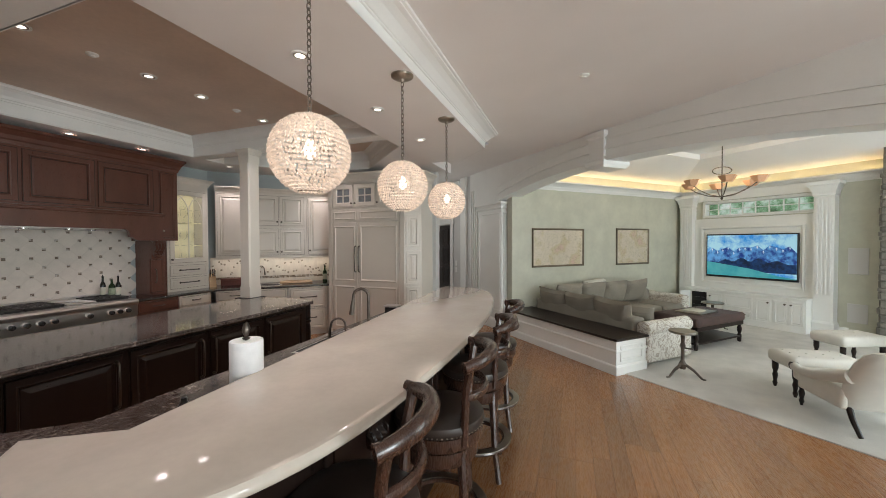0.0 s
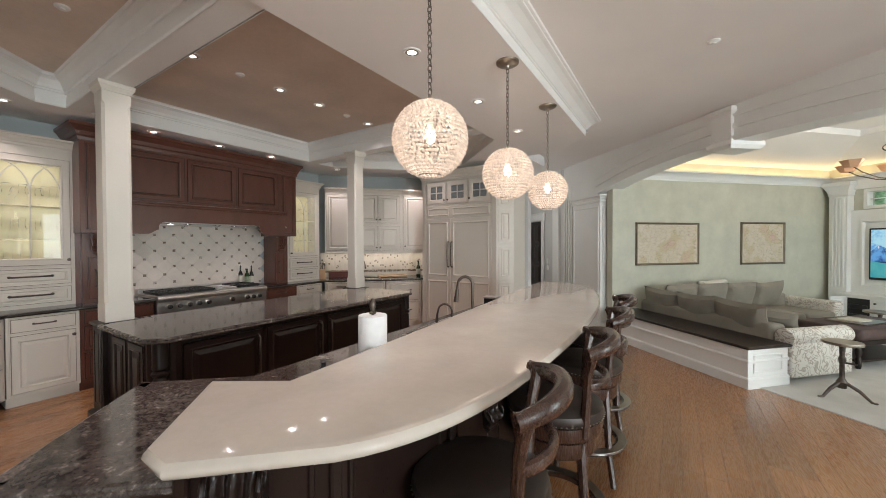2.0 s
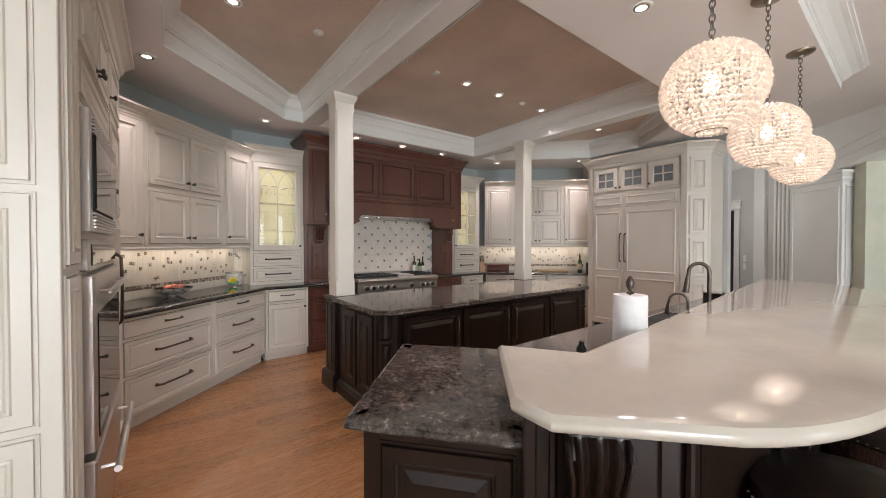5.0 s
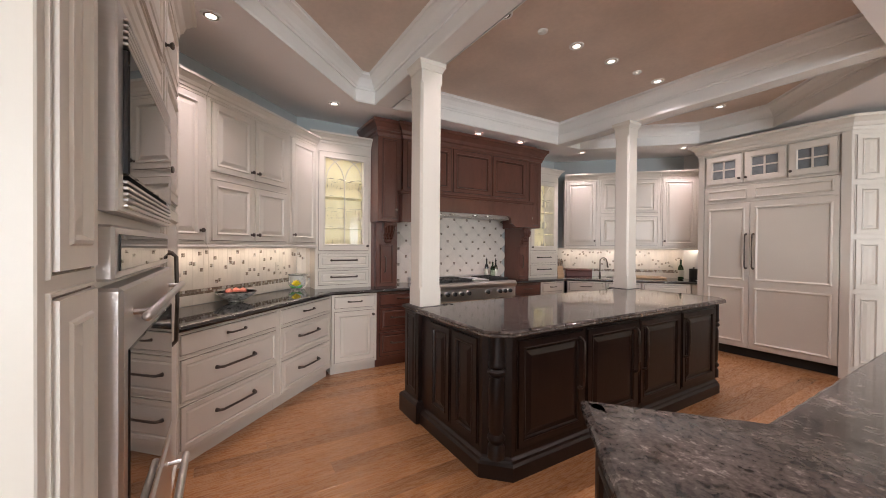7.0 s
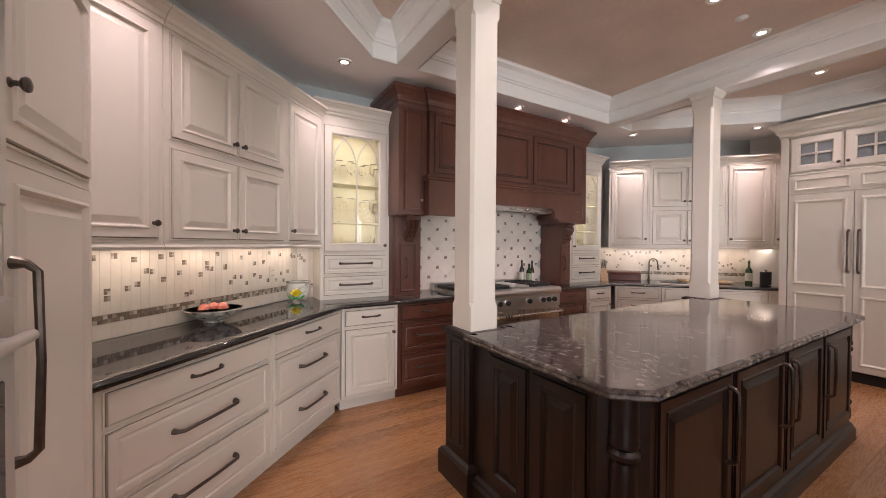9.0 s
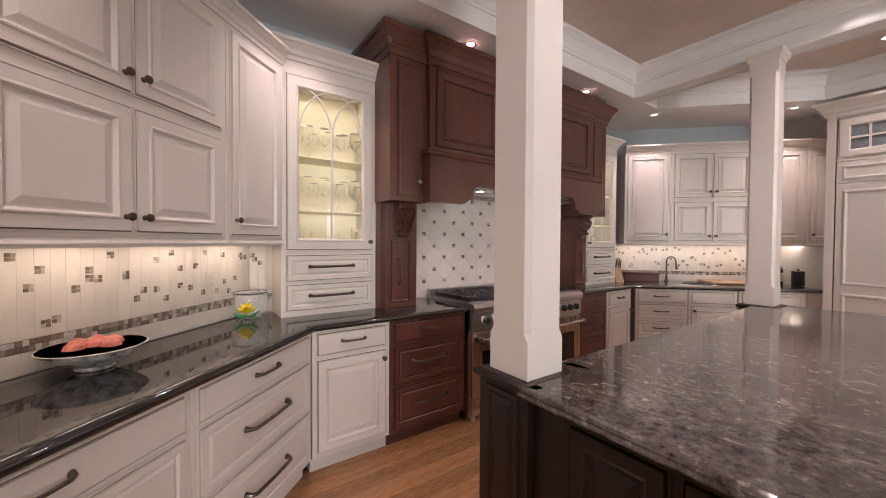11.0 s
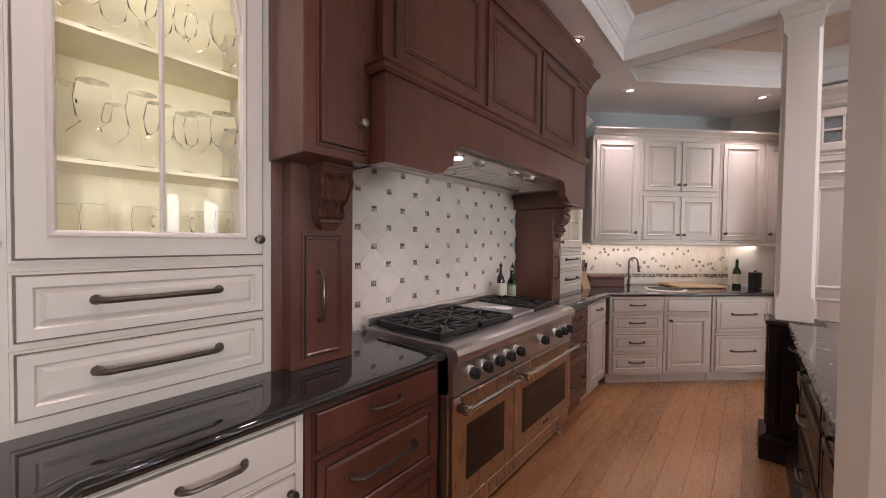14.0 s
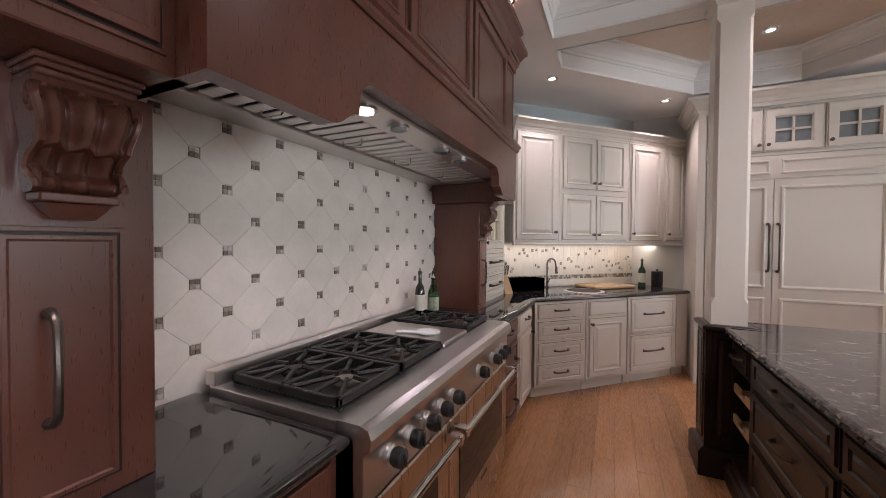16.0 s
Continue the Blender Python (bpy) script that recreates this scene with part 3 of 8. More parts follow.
def pull_mesh(length, r=0.0065, out=0.034):
    """A bow-shaped pull with spread feet, along x."""
    g = G()
    pts = [(-length / 2, 0.0, 0), (-length / 2 + 0.004, -out * 0.55, 0), (-length / 2 + 0.02, -out * 0.9, 0), (0, -out, 0.0), (length / 2 - 0.02, -out * 0.9, 0), (length / 2 - 0.004, -out * 0.55, 0), (length / 2, 0.0, 0)]
    g.tube(pts, [r * 1.7, r * 1.1, r, r * 0.92, r, r * 1.1, r * 1.7], 8)
    return g


KNOB = [(0.011, 0.0), (0.010, 0.004), (0.006, 0.007), (0.006, 0.016), (0.013, 0.020), (0.0165, 0.026), (0.015, 0.031), (0.008, 0.034)]
PULLS = {}


def handle(parent, x, z, kind, mat, upright=False, y=-0.012):
    key = (kind, mat.name)
    if key not in PULLS:
        if kind == "knob":
            PULLS[key] = mesh_of("knob", G().lathe(KNOB, (0, 0, 0), 14, "y"), mat, True)
        else:
            PULLS[key] = mesh_of("handle", pull_mesh(kind, 0.0068 if kind < 0.2 else 0.0088, 0.034 if kind < 0.3 else 0.045), mat, True)
    ob = new("knob" if kind == "knob" else "handle", PULLS[key])
    ob.parent = parent
    ob.matrix_basis = pose(x, y, z, 0, 90 if upright else 0, 0)
    return ob


def glaze(d, x0, z0, w, h, mat, inner=None):
    """The dark glaze or wax left in the groove round a front."""
    if mat in (M_CREAM, M_CHERRY) and min(w, h) > 0.06:
        part("glaze_line", G().rings([[(x0 + i, -o, z0 + i), (x0 + w - i, -o, z0 + i), (x0 + w - i, -o, z0 + h - i), (x0 + i, -o, z0 + h - i)] for i, o in (((0.0083, 0.0016), (0.0127, 0.0016)) if mat == M_CREAM else ((0.0072, 0.0046), (0.0134, 0.0046)))]), M_GLAZE if mat == M_CREAM else M_UMBER, d)
    if mat == M_CHERRY and inner and min(w, h) > 2.4 * inner[1]:
        part("glaze_line", G().rings([[(x0 + i, -o, z0 + i), (x0 + w - i, -o, z0 + i), (x0 + w - i, -o, z0 + h - i), (x0 + i, -o, z0 + h - i)] for i, o in ((inner[0], inner[2]), (inner[1], inner[2]))]), M_UMBER, d)


def door(cab, x0, z0, w, h, mat, knob=None, pull=None, steps=None, name="door"):
    """knob: (x, z) in the cabinet's own measure; pull: (x, z, length, upright)."""
    st = steps_for(steps or DOOR, w, h)
    d = part(name, G().panel(x0, z0, w, h, st), mat, cab)
    glaze(d, x0, z0, w, h, mat)
    if knob:
        handle(d, knob[0], knob[1], "knob", M_BRONZE)
    if pull:
        handle(d, pull[0], pull[1], pull[2], M_BRONZE, pull[3])
    return d


def drawer(cab, x0, z0, w, h, mat, length=0.0, steps=None, pz=None):
    d = part("drawer", G().panel(x0, z0, w, h, steps_for(steps or (SLAB if h < 0.17 else DRAWER), w, h)), mat, cab)
    glaze(d, x0, z0, w, h, mat, (0.0455, 0.0505, 0.0068))
    if length:
        handle(d, x0 + w / 2, pz if pz else z0 + h * 0.55, length, M_BRONZE)
    return d


def body(cab, x0, x1, z0, z1, depth, mat, toe=0.0):
    g = G().box(x0, 0, z0, x1, depth, z1, 0.002)
    part("body", g, mat, cab)
    if toe:
        part("toe_kick", G().box(x0, 0.055, 0, x1, depth, z0), mat, cab)


CTR = 0.914
BODY_TOP = 0.875


def base_unit(name, m, w, label, mat, fronts, depth=0.58, toe=True):
    """fronts: ('drawer', z0, z1, pull length) or ('door', z0, z1, knob side), each across the unit."""
    c = thing(name, m, label, "cabinet", "base cabinets")
    body(c, 0, w, 0.10, BODY_TOP, depth, mat, toe)
    for kind, z0, z1, what in fronts:
        if kind == "drawer":
            drawer(c, 0.022, z0, w - 0.044, z1 - z0, mat, what)
        else:
            kx = (0.05 if what == "l" else w - 0.05)
            door(c, 0.022, z0, w - 0.044, z1 - z0, mat, (kx, z1 - 0.06))
    return c


def along(x, y, rz, s):
    a = radians(rz)
    return pose(x + s * math.cos(a), y + s * math.sin(a), 0, 0, 0, rz)


FX = -4.812             # fronts of the base cabinets on the range wall
SWP = (-3.50, -0.52)    # start of the diagonal run by the oven tower
THREE = lambda a: [("drawer", 0.715, 0.862, a[0]), ("drawer", 0.425, 0.705, a[1]), ("drawer", 0.125, 0.415, a[2])]
base_unit("base_cabinet", along(*SWP, 135, 0.10), 0.925, "cream painted base cabinet with three deep drawers", M_CREAM, THREE((0.16, 0.34, 0.34)))
base_unit("base_cabinet", along(*SWP, 135, 1.027), 0.83, "cream painted base cabinet with three deep drawers", M_CREAM, THREE((0.16, 0.30, 0.30)))
base_unit("base_cabinet", pose(FX, 0.800, 0, 0, 0, 90), 0.51, "cream painted base cabinet with a drawer above one door", M_CREAM, [("drawer", 0.715, 0.862, 0.15), ("door", 0.125, 0.70, "r")], 0.50)
base_unit("drawer_cabinet", pose(FX, 1.315, 0, 0, 0, 90), 0.645, "cherry-stained drawer cabinet beside the range", M_CHERRY, [("drawer", 0.715, 0.862, 0.14), ("drawer", 0.425, 0.705, 0.30), ("drawer", 0.125, 0.415, 0.30)], 0.50)
base_unit("drawer_cabinet", pose(FX, 3.375, 0, 0, 0, 90), 0.56, "cherry-stained drawer cabinet beside the range", M_CHERRY, [("drawer", 0.715, 0.862, 0.14), ("drawer", 0.425, 0.705, 0.30), ("drawer", 0.125, 0.415, 0.30)], 0.50)
base_unit("base_cabinet", pose(FX, 3.945, 0, 0, 0, 90), 0.50, "cream painted base cabinet with a drawer above one door", M_CREAM, [("drawer", 0.715, 0.862, 0.12), ("door", 0.125, 0.70, "r")], 0.50)
NWP = (-4.812, 4.485)
FOUR = [("drawer", 0.715, 0.862, 0.15), ("drawer", 0.52, 0.705, 0.15), ("drawer", 0.325, 0.51, 0.15), ("drawer", 0.125, 0.315, 0.15)]
base_unit("base_cabinet", along(*NWP, 45, 0.03), 0.56, "cream painted base cabinet with four drawers", M_CREAM, FOUR, 0.5)
base_unit("base_cabinet", along(*NWP, 45, 0.60), 0.50, "cream painted sink cabinet with a false drawer above one door", M_CREAM, [("drawer", 0.715, 0.862, 0), ("door", 0.125, 0.70, "l")], 0.58)
base_unit("drawer_dishwasher", along(*NWP, 45, 1.115), 0.66, "cream panelled two-drawer dishwasher with bar pulls", M_CREAM, [("drawer", 0.50, 0.862, 0.26), ("drawer", 0.125, 0.49, 0.26)], 0.58)
base_unit("base_cabinet", along(*NWP, 45, 1.785), 0.16, "narrow cream filler cabinet beside the refrigerator", M_CREAM, [], 0.5)

# perimeter counters of black granite
EDGE = lambda t, b: [(0.012, t - 0.036), (0.004, t - 0.034), (0.0, t - 0.026), (0.0, t - 0.016), (0.004, t - 0.009), (0.012, t - 0.003), (0.022, t), (0.08, t)]
c = [(-4.775, 0.81), (-4.775, 1.968), (-5.415, 1.968), (-5.415, 0.535), (-4.05, -0.83), (-3.487, -0.478)]
solid("countertop", G().prism(c, EDGE(CTR, 0.01)), M_BLACKGR, "polished black granite countertop with a rounded edge", "countertop", smooth=True)
c = [(-4.775, 3.362), (-4.775, 4.50), (-3.415, 5.86), (-3.92, 6.37), (-5.415, 4.875), (-5.415, 3.362)]
solid("countertop", G().prism(c, EDGE(CTR, 0.01)), M_BLACKGR, "polished black granite countertop around the prep sink", "countertop", smooth=True)

CORN = [(0.0, 0.0), (0.008, 0.0), (0.012, 0.02), (0.02, 0.028), (0.028, 0.05), (0.05, 0.075), (0.062, 0.082), (0.062, 0.10), (0.0, 0.10)]


def crown_part(cab, pts, z, mat, k=1.0):
    part("crown", G().run(pts, [(o * k, z + h * k) for o, h in CORN]), mat, cab)


def upper_unit(m, w, label, fronts, depth=0.34, z0=1.42, z1=2.55, mat=M_CREAM):
    """fronts: door rectangles (x0, z0, x1, z1, knob x, knob z)."""
    c = thing("wall_cabinet", m, label, "cabinet", "wall cabinets")
    part("body", G().box(0, 0, z0, w, depth, z1, 0.002), mat, c)
    for x0, a, x1, b, kx, kz in fronts:
        door(c, x0, a, x1 - x0, b - a, mat, (kx, kz))
    part("light_rail", G().run([(w, 0), (0, 0)][::-1], [(-0.02, z0 - 0.035), (0.008, z0 - 0.035), (0.012, z0 - 0.02), (0.006, z0 - 0.008), (0.006, z0), (-0.02, z0)]), mat, c)
    crown_part(c, [(0, 0), (w, 0)], z1 - 0.02, mat)
    return c


def one(w, side):
    return [(0.02, 1.435, w - 0.02, 2.515, w - 0.055 if side == "r" else 0.055, 1.52)]


def four(w):
    m = w / 2
    return [(0.03, 1.435, m - 0.001, 1.925, m - 0.035, 1.50), (m + 0.001, 1.435, w - 0.03, 1.925, m + 0.035, 1.50), (0.03, 1.965, m - 0.001, 2.515, m - 0.035, 2.04), (m + 0.001, 1.965, w - 0.03, 2.515, m + 0.035, 2.04)]


SWU = (-5.12, 0.70)   # south-west uppers end here, at the glazed cabinet
upper_unit(along(*SWU, 135, -0.475), 0.475, "cream painted wall cabinet with one raised-panel door", one(0.475, "l"))
upper_unit(along(*SWU, 135, -1.425), 0.948, "cream painted wall cabinet with four raised-panel doors", four(0.948), 0.37)
upper_unit(along(*SWU, 135, -1.89), 0.462, "cream painted wall cabinet with one raised-panel door", one(0.462, "r"))
upper_unit(along(*SWU, 135, -2.34), 0.447, "cream painted wall cabinet beside the oven tower", one(0.447, "r"))
NWU = (-5.12, 4.65)
upper_unit(along(*NWU, 45, 0.10), 0.53, "cream painted wall cabinet with one raised-panel door", one(0.53, "r"))
upper_unit(along(*NWU, 45, 0.632), 0.92, "cream painted wall cabinet with four raised-panel doors", four(0.92), 0.37)
upper_unit(along(*NWU, 45, 1.555), 0.53, "cream painted wall cabinet with one raised-panel door", one(0.53, "l"))
upper_unit(along(*NWU, 45, 2.088), 0.36, "narrow cream wall cabinet beside the refrigerator", one(0.36, "l"))


def glazed_cabinet(m, w, label, hinge):
    """A counter-standing cabinet: two drawers, a glazed door with crossing arched bars, lit shelves of glasses inside."""
    c = thing("glass_cabinet", m, label, "cabinet")
    d, t = 0.295, 0.018
    g = G()
    g.box(0, 0.0, CTR, w, d, 1.335)
    part("body", g, M_CREAM, c)
    for a0, a1 in ((0, t + 0.02), (w - t - 0.02, w)):
        part("side_panel", G().box(a0, 0, 1.3352, a1, d - 0.007, 2.60), M_CREAM, c)
    part("back_panel", G().box(0, d - 0.0065, 1.3352, w, d, 2.60), M_CREAM, c)
    part("top_rail", G().box(t + 0.0203, 0, 2.50, w - t - 0.0203, d - 0.007, 2.60), M_CREAM, c)
    part("bottom_rail", G().box(t + 0.0203, 0.0005, 1.3353, w - t - 0.0203, 0.03, 1.37), M_CREAM, c)
    part("lining", G().box(t + 0.021, d - 0.012, 1.337, w - t - 0.021, d - 0.0075, 2.498), M_LINING, c)
    drawer(c, 0.025, 0.945, w - 0.05, 0.185, M_CREAM, 0.30, DRAWER)
    drawer(c, 0.025, 1.14, w - 0.05, 0.185, M_CREAM, 0.30, DRAWER)
    # glazed door
    x0, x1, z0, z1, fr = 0.025, w - 0.025, 1.345, 2.50, 0.085
    g = G()
    a = [(0, 0.0), (0.001, 0.006), (0.007, 0.006), (0.0085, 0.001), (0.0125, 0.001), (0.0135, 0.013), (fr - 0.02, 0.013), (fr - 0.014, 0.018), (fr - 0.006, 0.016), (fr, 0.004), (fr, -0.012)]
    loops = [[(x0 + i, -o, z0 + i), (x1 - i, -o, z0 + i), (x1 - i, -o, z1 - i), (x0 + i, -o, z1 - i)] for i, o in a]
    g.rings(loops)
    dr = part("door", g, M_CREAM, c)
    gx0, gx1, gz0, gz1 = x0 + fr, x1 - fr, z0 + fr, z1 - fr
    xm, hw = (gx0 + gx1) / 2, (gx1 - gx0) / 2
    spring = gz1 - 0.30
    bars = G()
    bars.tube([(xm, -0.004, gz0), (xm, -0.004, spring)], 0.0075, 6)
    for cx, s in ((gx0, 1), (gx1, -1)):
        bars.tube([(cx + s * hw * 2 * (1 - math.cos(t1)) * 0.5 * 1.0, -0.004, spring + 0.31 * math.sin(t1)) for t1 in [k * math.pi / 2 / 10 for k in range(11)]], 0.0065, 6)
        bars.tube([(xm + s * hw * (1 - math.cos(t1)), -0.004, spring + 0.31 * math.sin(t1)) for t1 in [k * math.pi / 2 / 10 for k in range(11)]], 0.0065, 6)
    part("glazing_bar", bars, M_CREAM, dr)
    glaze(dr, x0, z0, x1 - x0, z1 - z0, M_CREAM)
    pane = part("pane", G().box(gx0 - 0.004, 0.006, gz0 - 0.004, gx1 + 0.004, 0.009, gz1 + 0.004), M_PANE, dr)
    pane.visible_shadow = False
    handle(dr, x1 - 0.03 if hinge == "r" else x0 + 0.03, gz0 - 0.02, "knob", M_BRONZE)
    for z in (1.615, 1.98):
        part("shelf", G().box(t + 0.02, 0.04, z, w - t - 0.02, d - 0.012, z + 0.012), M_LINING, c)
    sq = [(0, d), (0, 0), (w, 0), (w, d)]
    part("crown", G().run(sq[::1], [(o * 1.15, 2.585 + h * 1.15) for o, h in CORN]), M_CREAM, c)
    return c


M_LINING = simple("pale_yellow_lining", (0.80, 0.73, 0.49), 0.6, vary=0.05)
M_PANE = glass("cabinet_pane", (1, 1, 1), 0.02)
glazed_cabinet(pose(-5.12, 0.69, 0, 0, 0, 90), 0.66, "cream cabinet with an arched glazed door and lit shelves", "r")
glazed_cabinet(pose(-5.12, 3.985, 0, 0, 0, 90), 0.66, "cream cabinet with an arched glazed door and lit shelves", "l")


# oven tower: local x runs away from the bar end
def oven_tower():
    c = thing("oven_tower", pose(-1.62, -0.43, 0, 0, 0, 180), "tall cream cabinet holding microwave, wall oven and warming drawer", "cabinet")
    w, d = 1.82, 0.66
    g = G().box(0, 0, 0.10, w, d, 2.62, 0.003)
    part("body", g, M_CREAM, c)
    part("toe_kick", G().box(0, 0.05, 0, w, d, 0.10), M_CREAM, c)
    sq = [(0, d), (0, 0), (w, 0), (w, d)]
    part("crown", G().run(sq, [(o * 1.5, 2.60 + h * 1.6) for o, h in CORN]), M_CREAM, c)
    # pantry doors
    door(c, 1.215, 1.62, 0.585, 0.60, M_CREAM, (1.255, 1.75))
    door(c, 1.215, 0.14, 0.585, 1.46, M_CREAM, None, (1.255, 1.17, 0.42, True))
    door(c, 1.215, 2.24, 0.585, 0.34, M_CREAM, (1.255, 2.30))
    for k in range(2):
        dd = door(c, 0.29 + 0.455 * k, 2.20, 0.45, 0.38, M_CREAM, (0.71 if k == 0 else 0.775, 2.25))
    door(c, 0.29, 2.005, 0.905, 0.165, M_CREAM, None, None, DRAWER)
    door(c, 0.03, 0.14, 0.23, 1.2, M_CREAM)
    door(c, 0.03, 1.36, 0.23, 1.2, M_CREAM)
    # end panels seen from the bar
    for z0, h in ((0.14, 0.72), (0.88, 0.72), (1.62, 0.94)):
        p = part("end_panel", G().panel(0.05, z0, d - 0.10, h, steps_for(DOOR, d, h)), M_CREAM, c)
        p.matrix_basis = pose(0, d, 0, 0, 0, -90)
    return c


oven_tower()


def built_in(name, x0, z0, z1, label, cat, build):
    c = thing(name, pose(-1.62, -0.43, 0, 0, 0, 180), label, cat)
    build(c)
    return c


def mw(c):
    x0, x1, z0, z1 = 0.29, 1.18, 1.49, 1.96
    part("trim_frame", G().panel(x0, z0, x1 - x0, z1 - z0, [(0, 0), (0, 0.032), (0.004, 0.036), (0.05, 0.036), (0.055, 0.02)]), M_STEEL, c)
    for k in range(5):
        part("vent_slat", G().box(x0 + 0.05, -0.046, z0 + 0.012 + k * 0.014, x1 - 0.05, -0.03, z0 + 0.020 + k * 0.014, 0.002), M_STEEL, c)
        part("vent_slat", G().box(x0 + 0.05, -0.046, z1 - 0.082 + k * 0.014, x1 - 0.05, -0.03, z1 - 0.074 + k * 0.014, 0.002), M_STEEL, c)
    # dark sheet painting the shade behind the vent slats
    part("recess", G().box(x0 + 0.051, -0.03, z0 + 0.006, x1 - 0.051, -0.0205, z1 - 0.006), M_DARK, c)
    part("door_glass", G().box(x0 + 0.05, -0.048, z0 + 0.088, x1 - 0.155, -0.012, z1 - 0.09, 0.004), M_DARKGLASS, c)
    part("control_panel", G().box(x1 - 0.152, -0.046, z0 + 0.088, x1 - 0.05, -0.012, z1 - 0.09, 0.004), M_DARKGLASS, c)


def wall_oven(c):
    x0, x1 = 0.29, 1.18
    part("control_panel", G().box(x0, -0.03, 1.335, x1, 0.01, 1.46, 0.006), M_STEEL, c)
    part("display", G().box(x0 + 0.04, -0.034, 1.355, x1 - 0.04, -0.028, 1.44, 0.002), M_DARKGLASS, c)
    d = part("oven_door", G().box(x0, -0.045, 0.63, x1, 0.01, 1.32, 0.008), M_STEEL, c)
    part("window", G().box(x0 + 0.05, -0.049, 0.67, x1 - 0.05, -0.04, 1.17, 0.003), M_DARKGLASS, d)
    g = G().tube([(x0 + 0.010, -0.085, 1.25), (x0 + 0.013, -0.085, 1.25), (x0 + 0.020, -0.085, 1.25), (x1 - 0.06, -0.085, 1.25)], [0.002, 0.008, 0.0115, 0.0115], 12)
    g.tube([(x0 + 0.11, -0.04, 1.25), (x0 + 0.11, -0.085, 1.25)], 0.008, 8).tube([(x1 - 0.11, -0.04, 1.25), (x1 - 0.11, -0.085, 1.25)], 0.008, 8)
    part("handle", g, M_STEEL, d, "round steel bar handle", True)


def warming(c):
    x0, x1 = 0.29, 1.18
    part("drawer_front", G().box(x0, -0.045, 0.20, x1, 0.01, 0.60, 0.008), M_STEEL, c)
    g = G().tube([(x0 + 0.06, -0.10, 0.52), (x1 - 0.06, -0.10, 0.52)], 0.014, 12)
    g.tube([(x0 + 0.11, -0.04, 0.52), (x0 + 0.11, -0.10, 0.52)], 0.009, 8).tube([(x1 - 0.11, -0.04, 0.52), (x1 - 0.11, -0.10, 0.52)], 0.009, 8)
    part("handle", g, M_STEEL, c, "round steel bar handle", True)


built_in("microwave", 0, 0, 0, "built-in microwave with steel trim and dark glass", "microwave", mw)
built_in("wall_oven", 0, 0, 0, "stainless steel wall oven with a bar handle", "oven", wall_oven)
built_in("warming_drawer", 0, 0, 0, "stainless steel warming drawer under the oven", "warming drawer", warming)


# refrigerator: cream panels, two doors, glazed cabinets above
FRY, FRX0, FRX1 = 5.62, -3.345, -2.02


def refrigerator():
    c = thing("refrigerator", pose(FRX0, FRY, 0), "built-in refrigerator faced with cream panels and bronze pulls", "refrigerator")
    w, d, s = FRX1 - FRX0, 0.66, 0.52
    part("body", G().box(0.004, 0.0, 0.12, w - 0.004, d, 2.24, 0.002), M_CREAM, c)
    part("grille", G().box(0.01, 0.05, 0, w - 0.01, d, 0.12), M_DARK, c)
    for x0, x1, hx in ((0.006, s, s - 0.035), (s + 0.006, w - 0.006, s + 0.04)):
        f = part("door", G().box(x0, -0.02, 0.13, x1, -0.001, 2.01, 0.002), M_CREAM, c)
        for z0, h in ((0.16, 0.78), (0.97, 1.01)):
            p = part("panel", G().panel(x0 + 0.02, z0, x1 - x0 - 0.04, h, steps_for([(0.026, 0.0201), (0.028, 0.0202), (0.032, 0.030), (0.044, 0.034), (0.052, 0.030), (0.060, 0.0215), (0.066, 0.0205)], x1 - x0, h)), M_CREAM, f)
        handle(f, hx, 1.38, 0.44, M_BRONZE, True, -0.02)
    t = part("upper_panel", G().box(0.006, -0.02, 2.025, w - 0.006, -0.001, 2.235, 0.002), M_CREAM, c)
    for x0, x1 in ((0.02, s), (s + 0.02, w - 0.02)):
        part("panel", G().panel(x0, 2.035, x1 - x0, 0.19, [(0.026, 0.0201), (0.028, 0.0202), (0.031, 0.030), (0.040, 0.033), (0.047, 0.029), (0.052, 0.0215), (0.058, 0.0205)]), M_CREAM, t)


refrigerator()


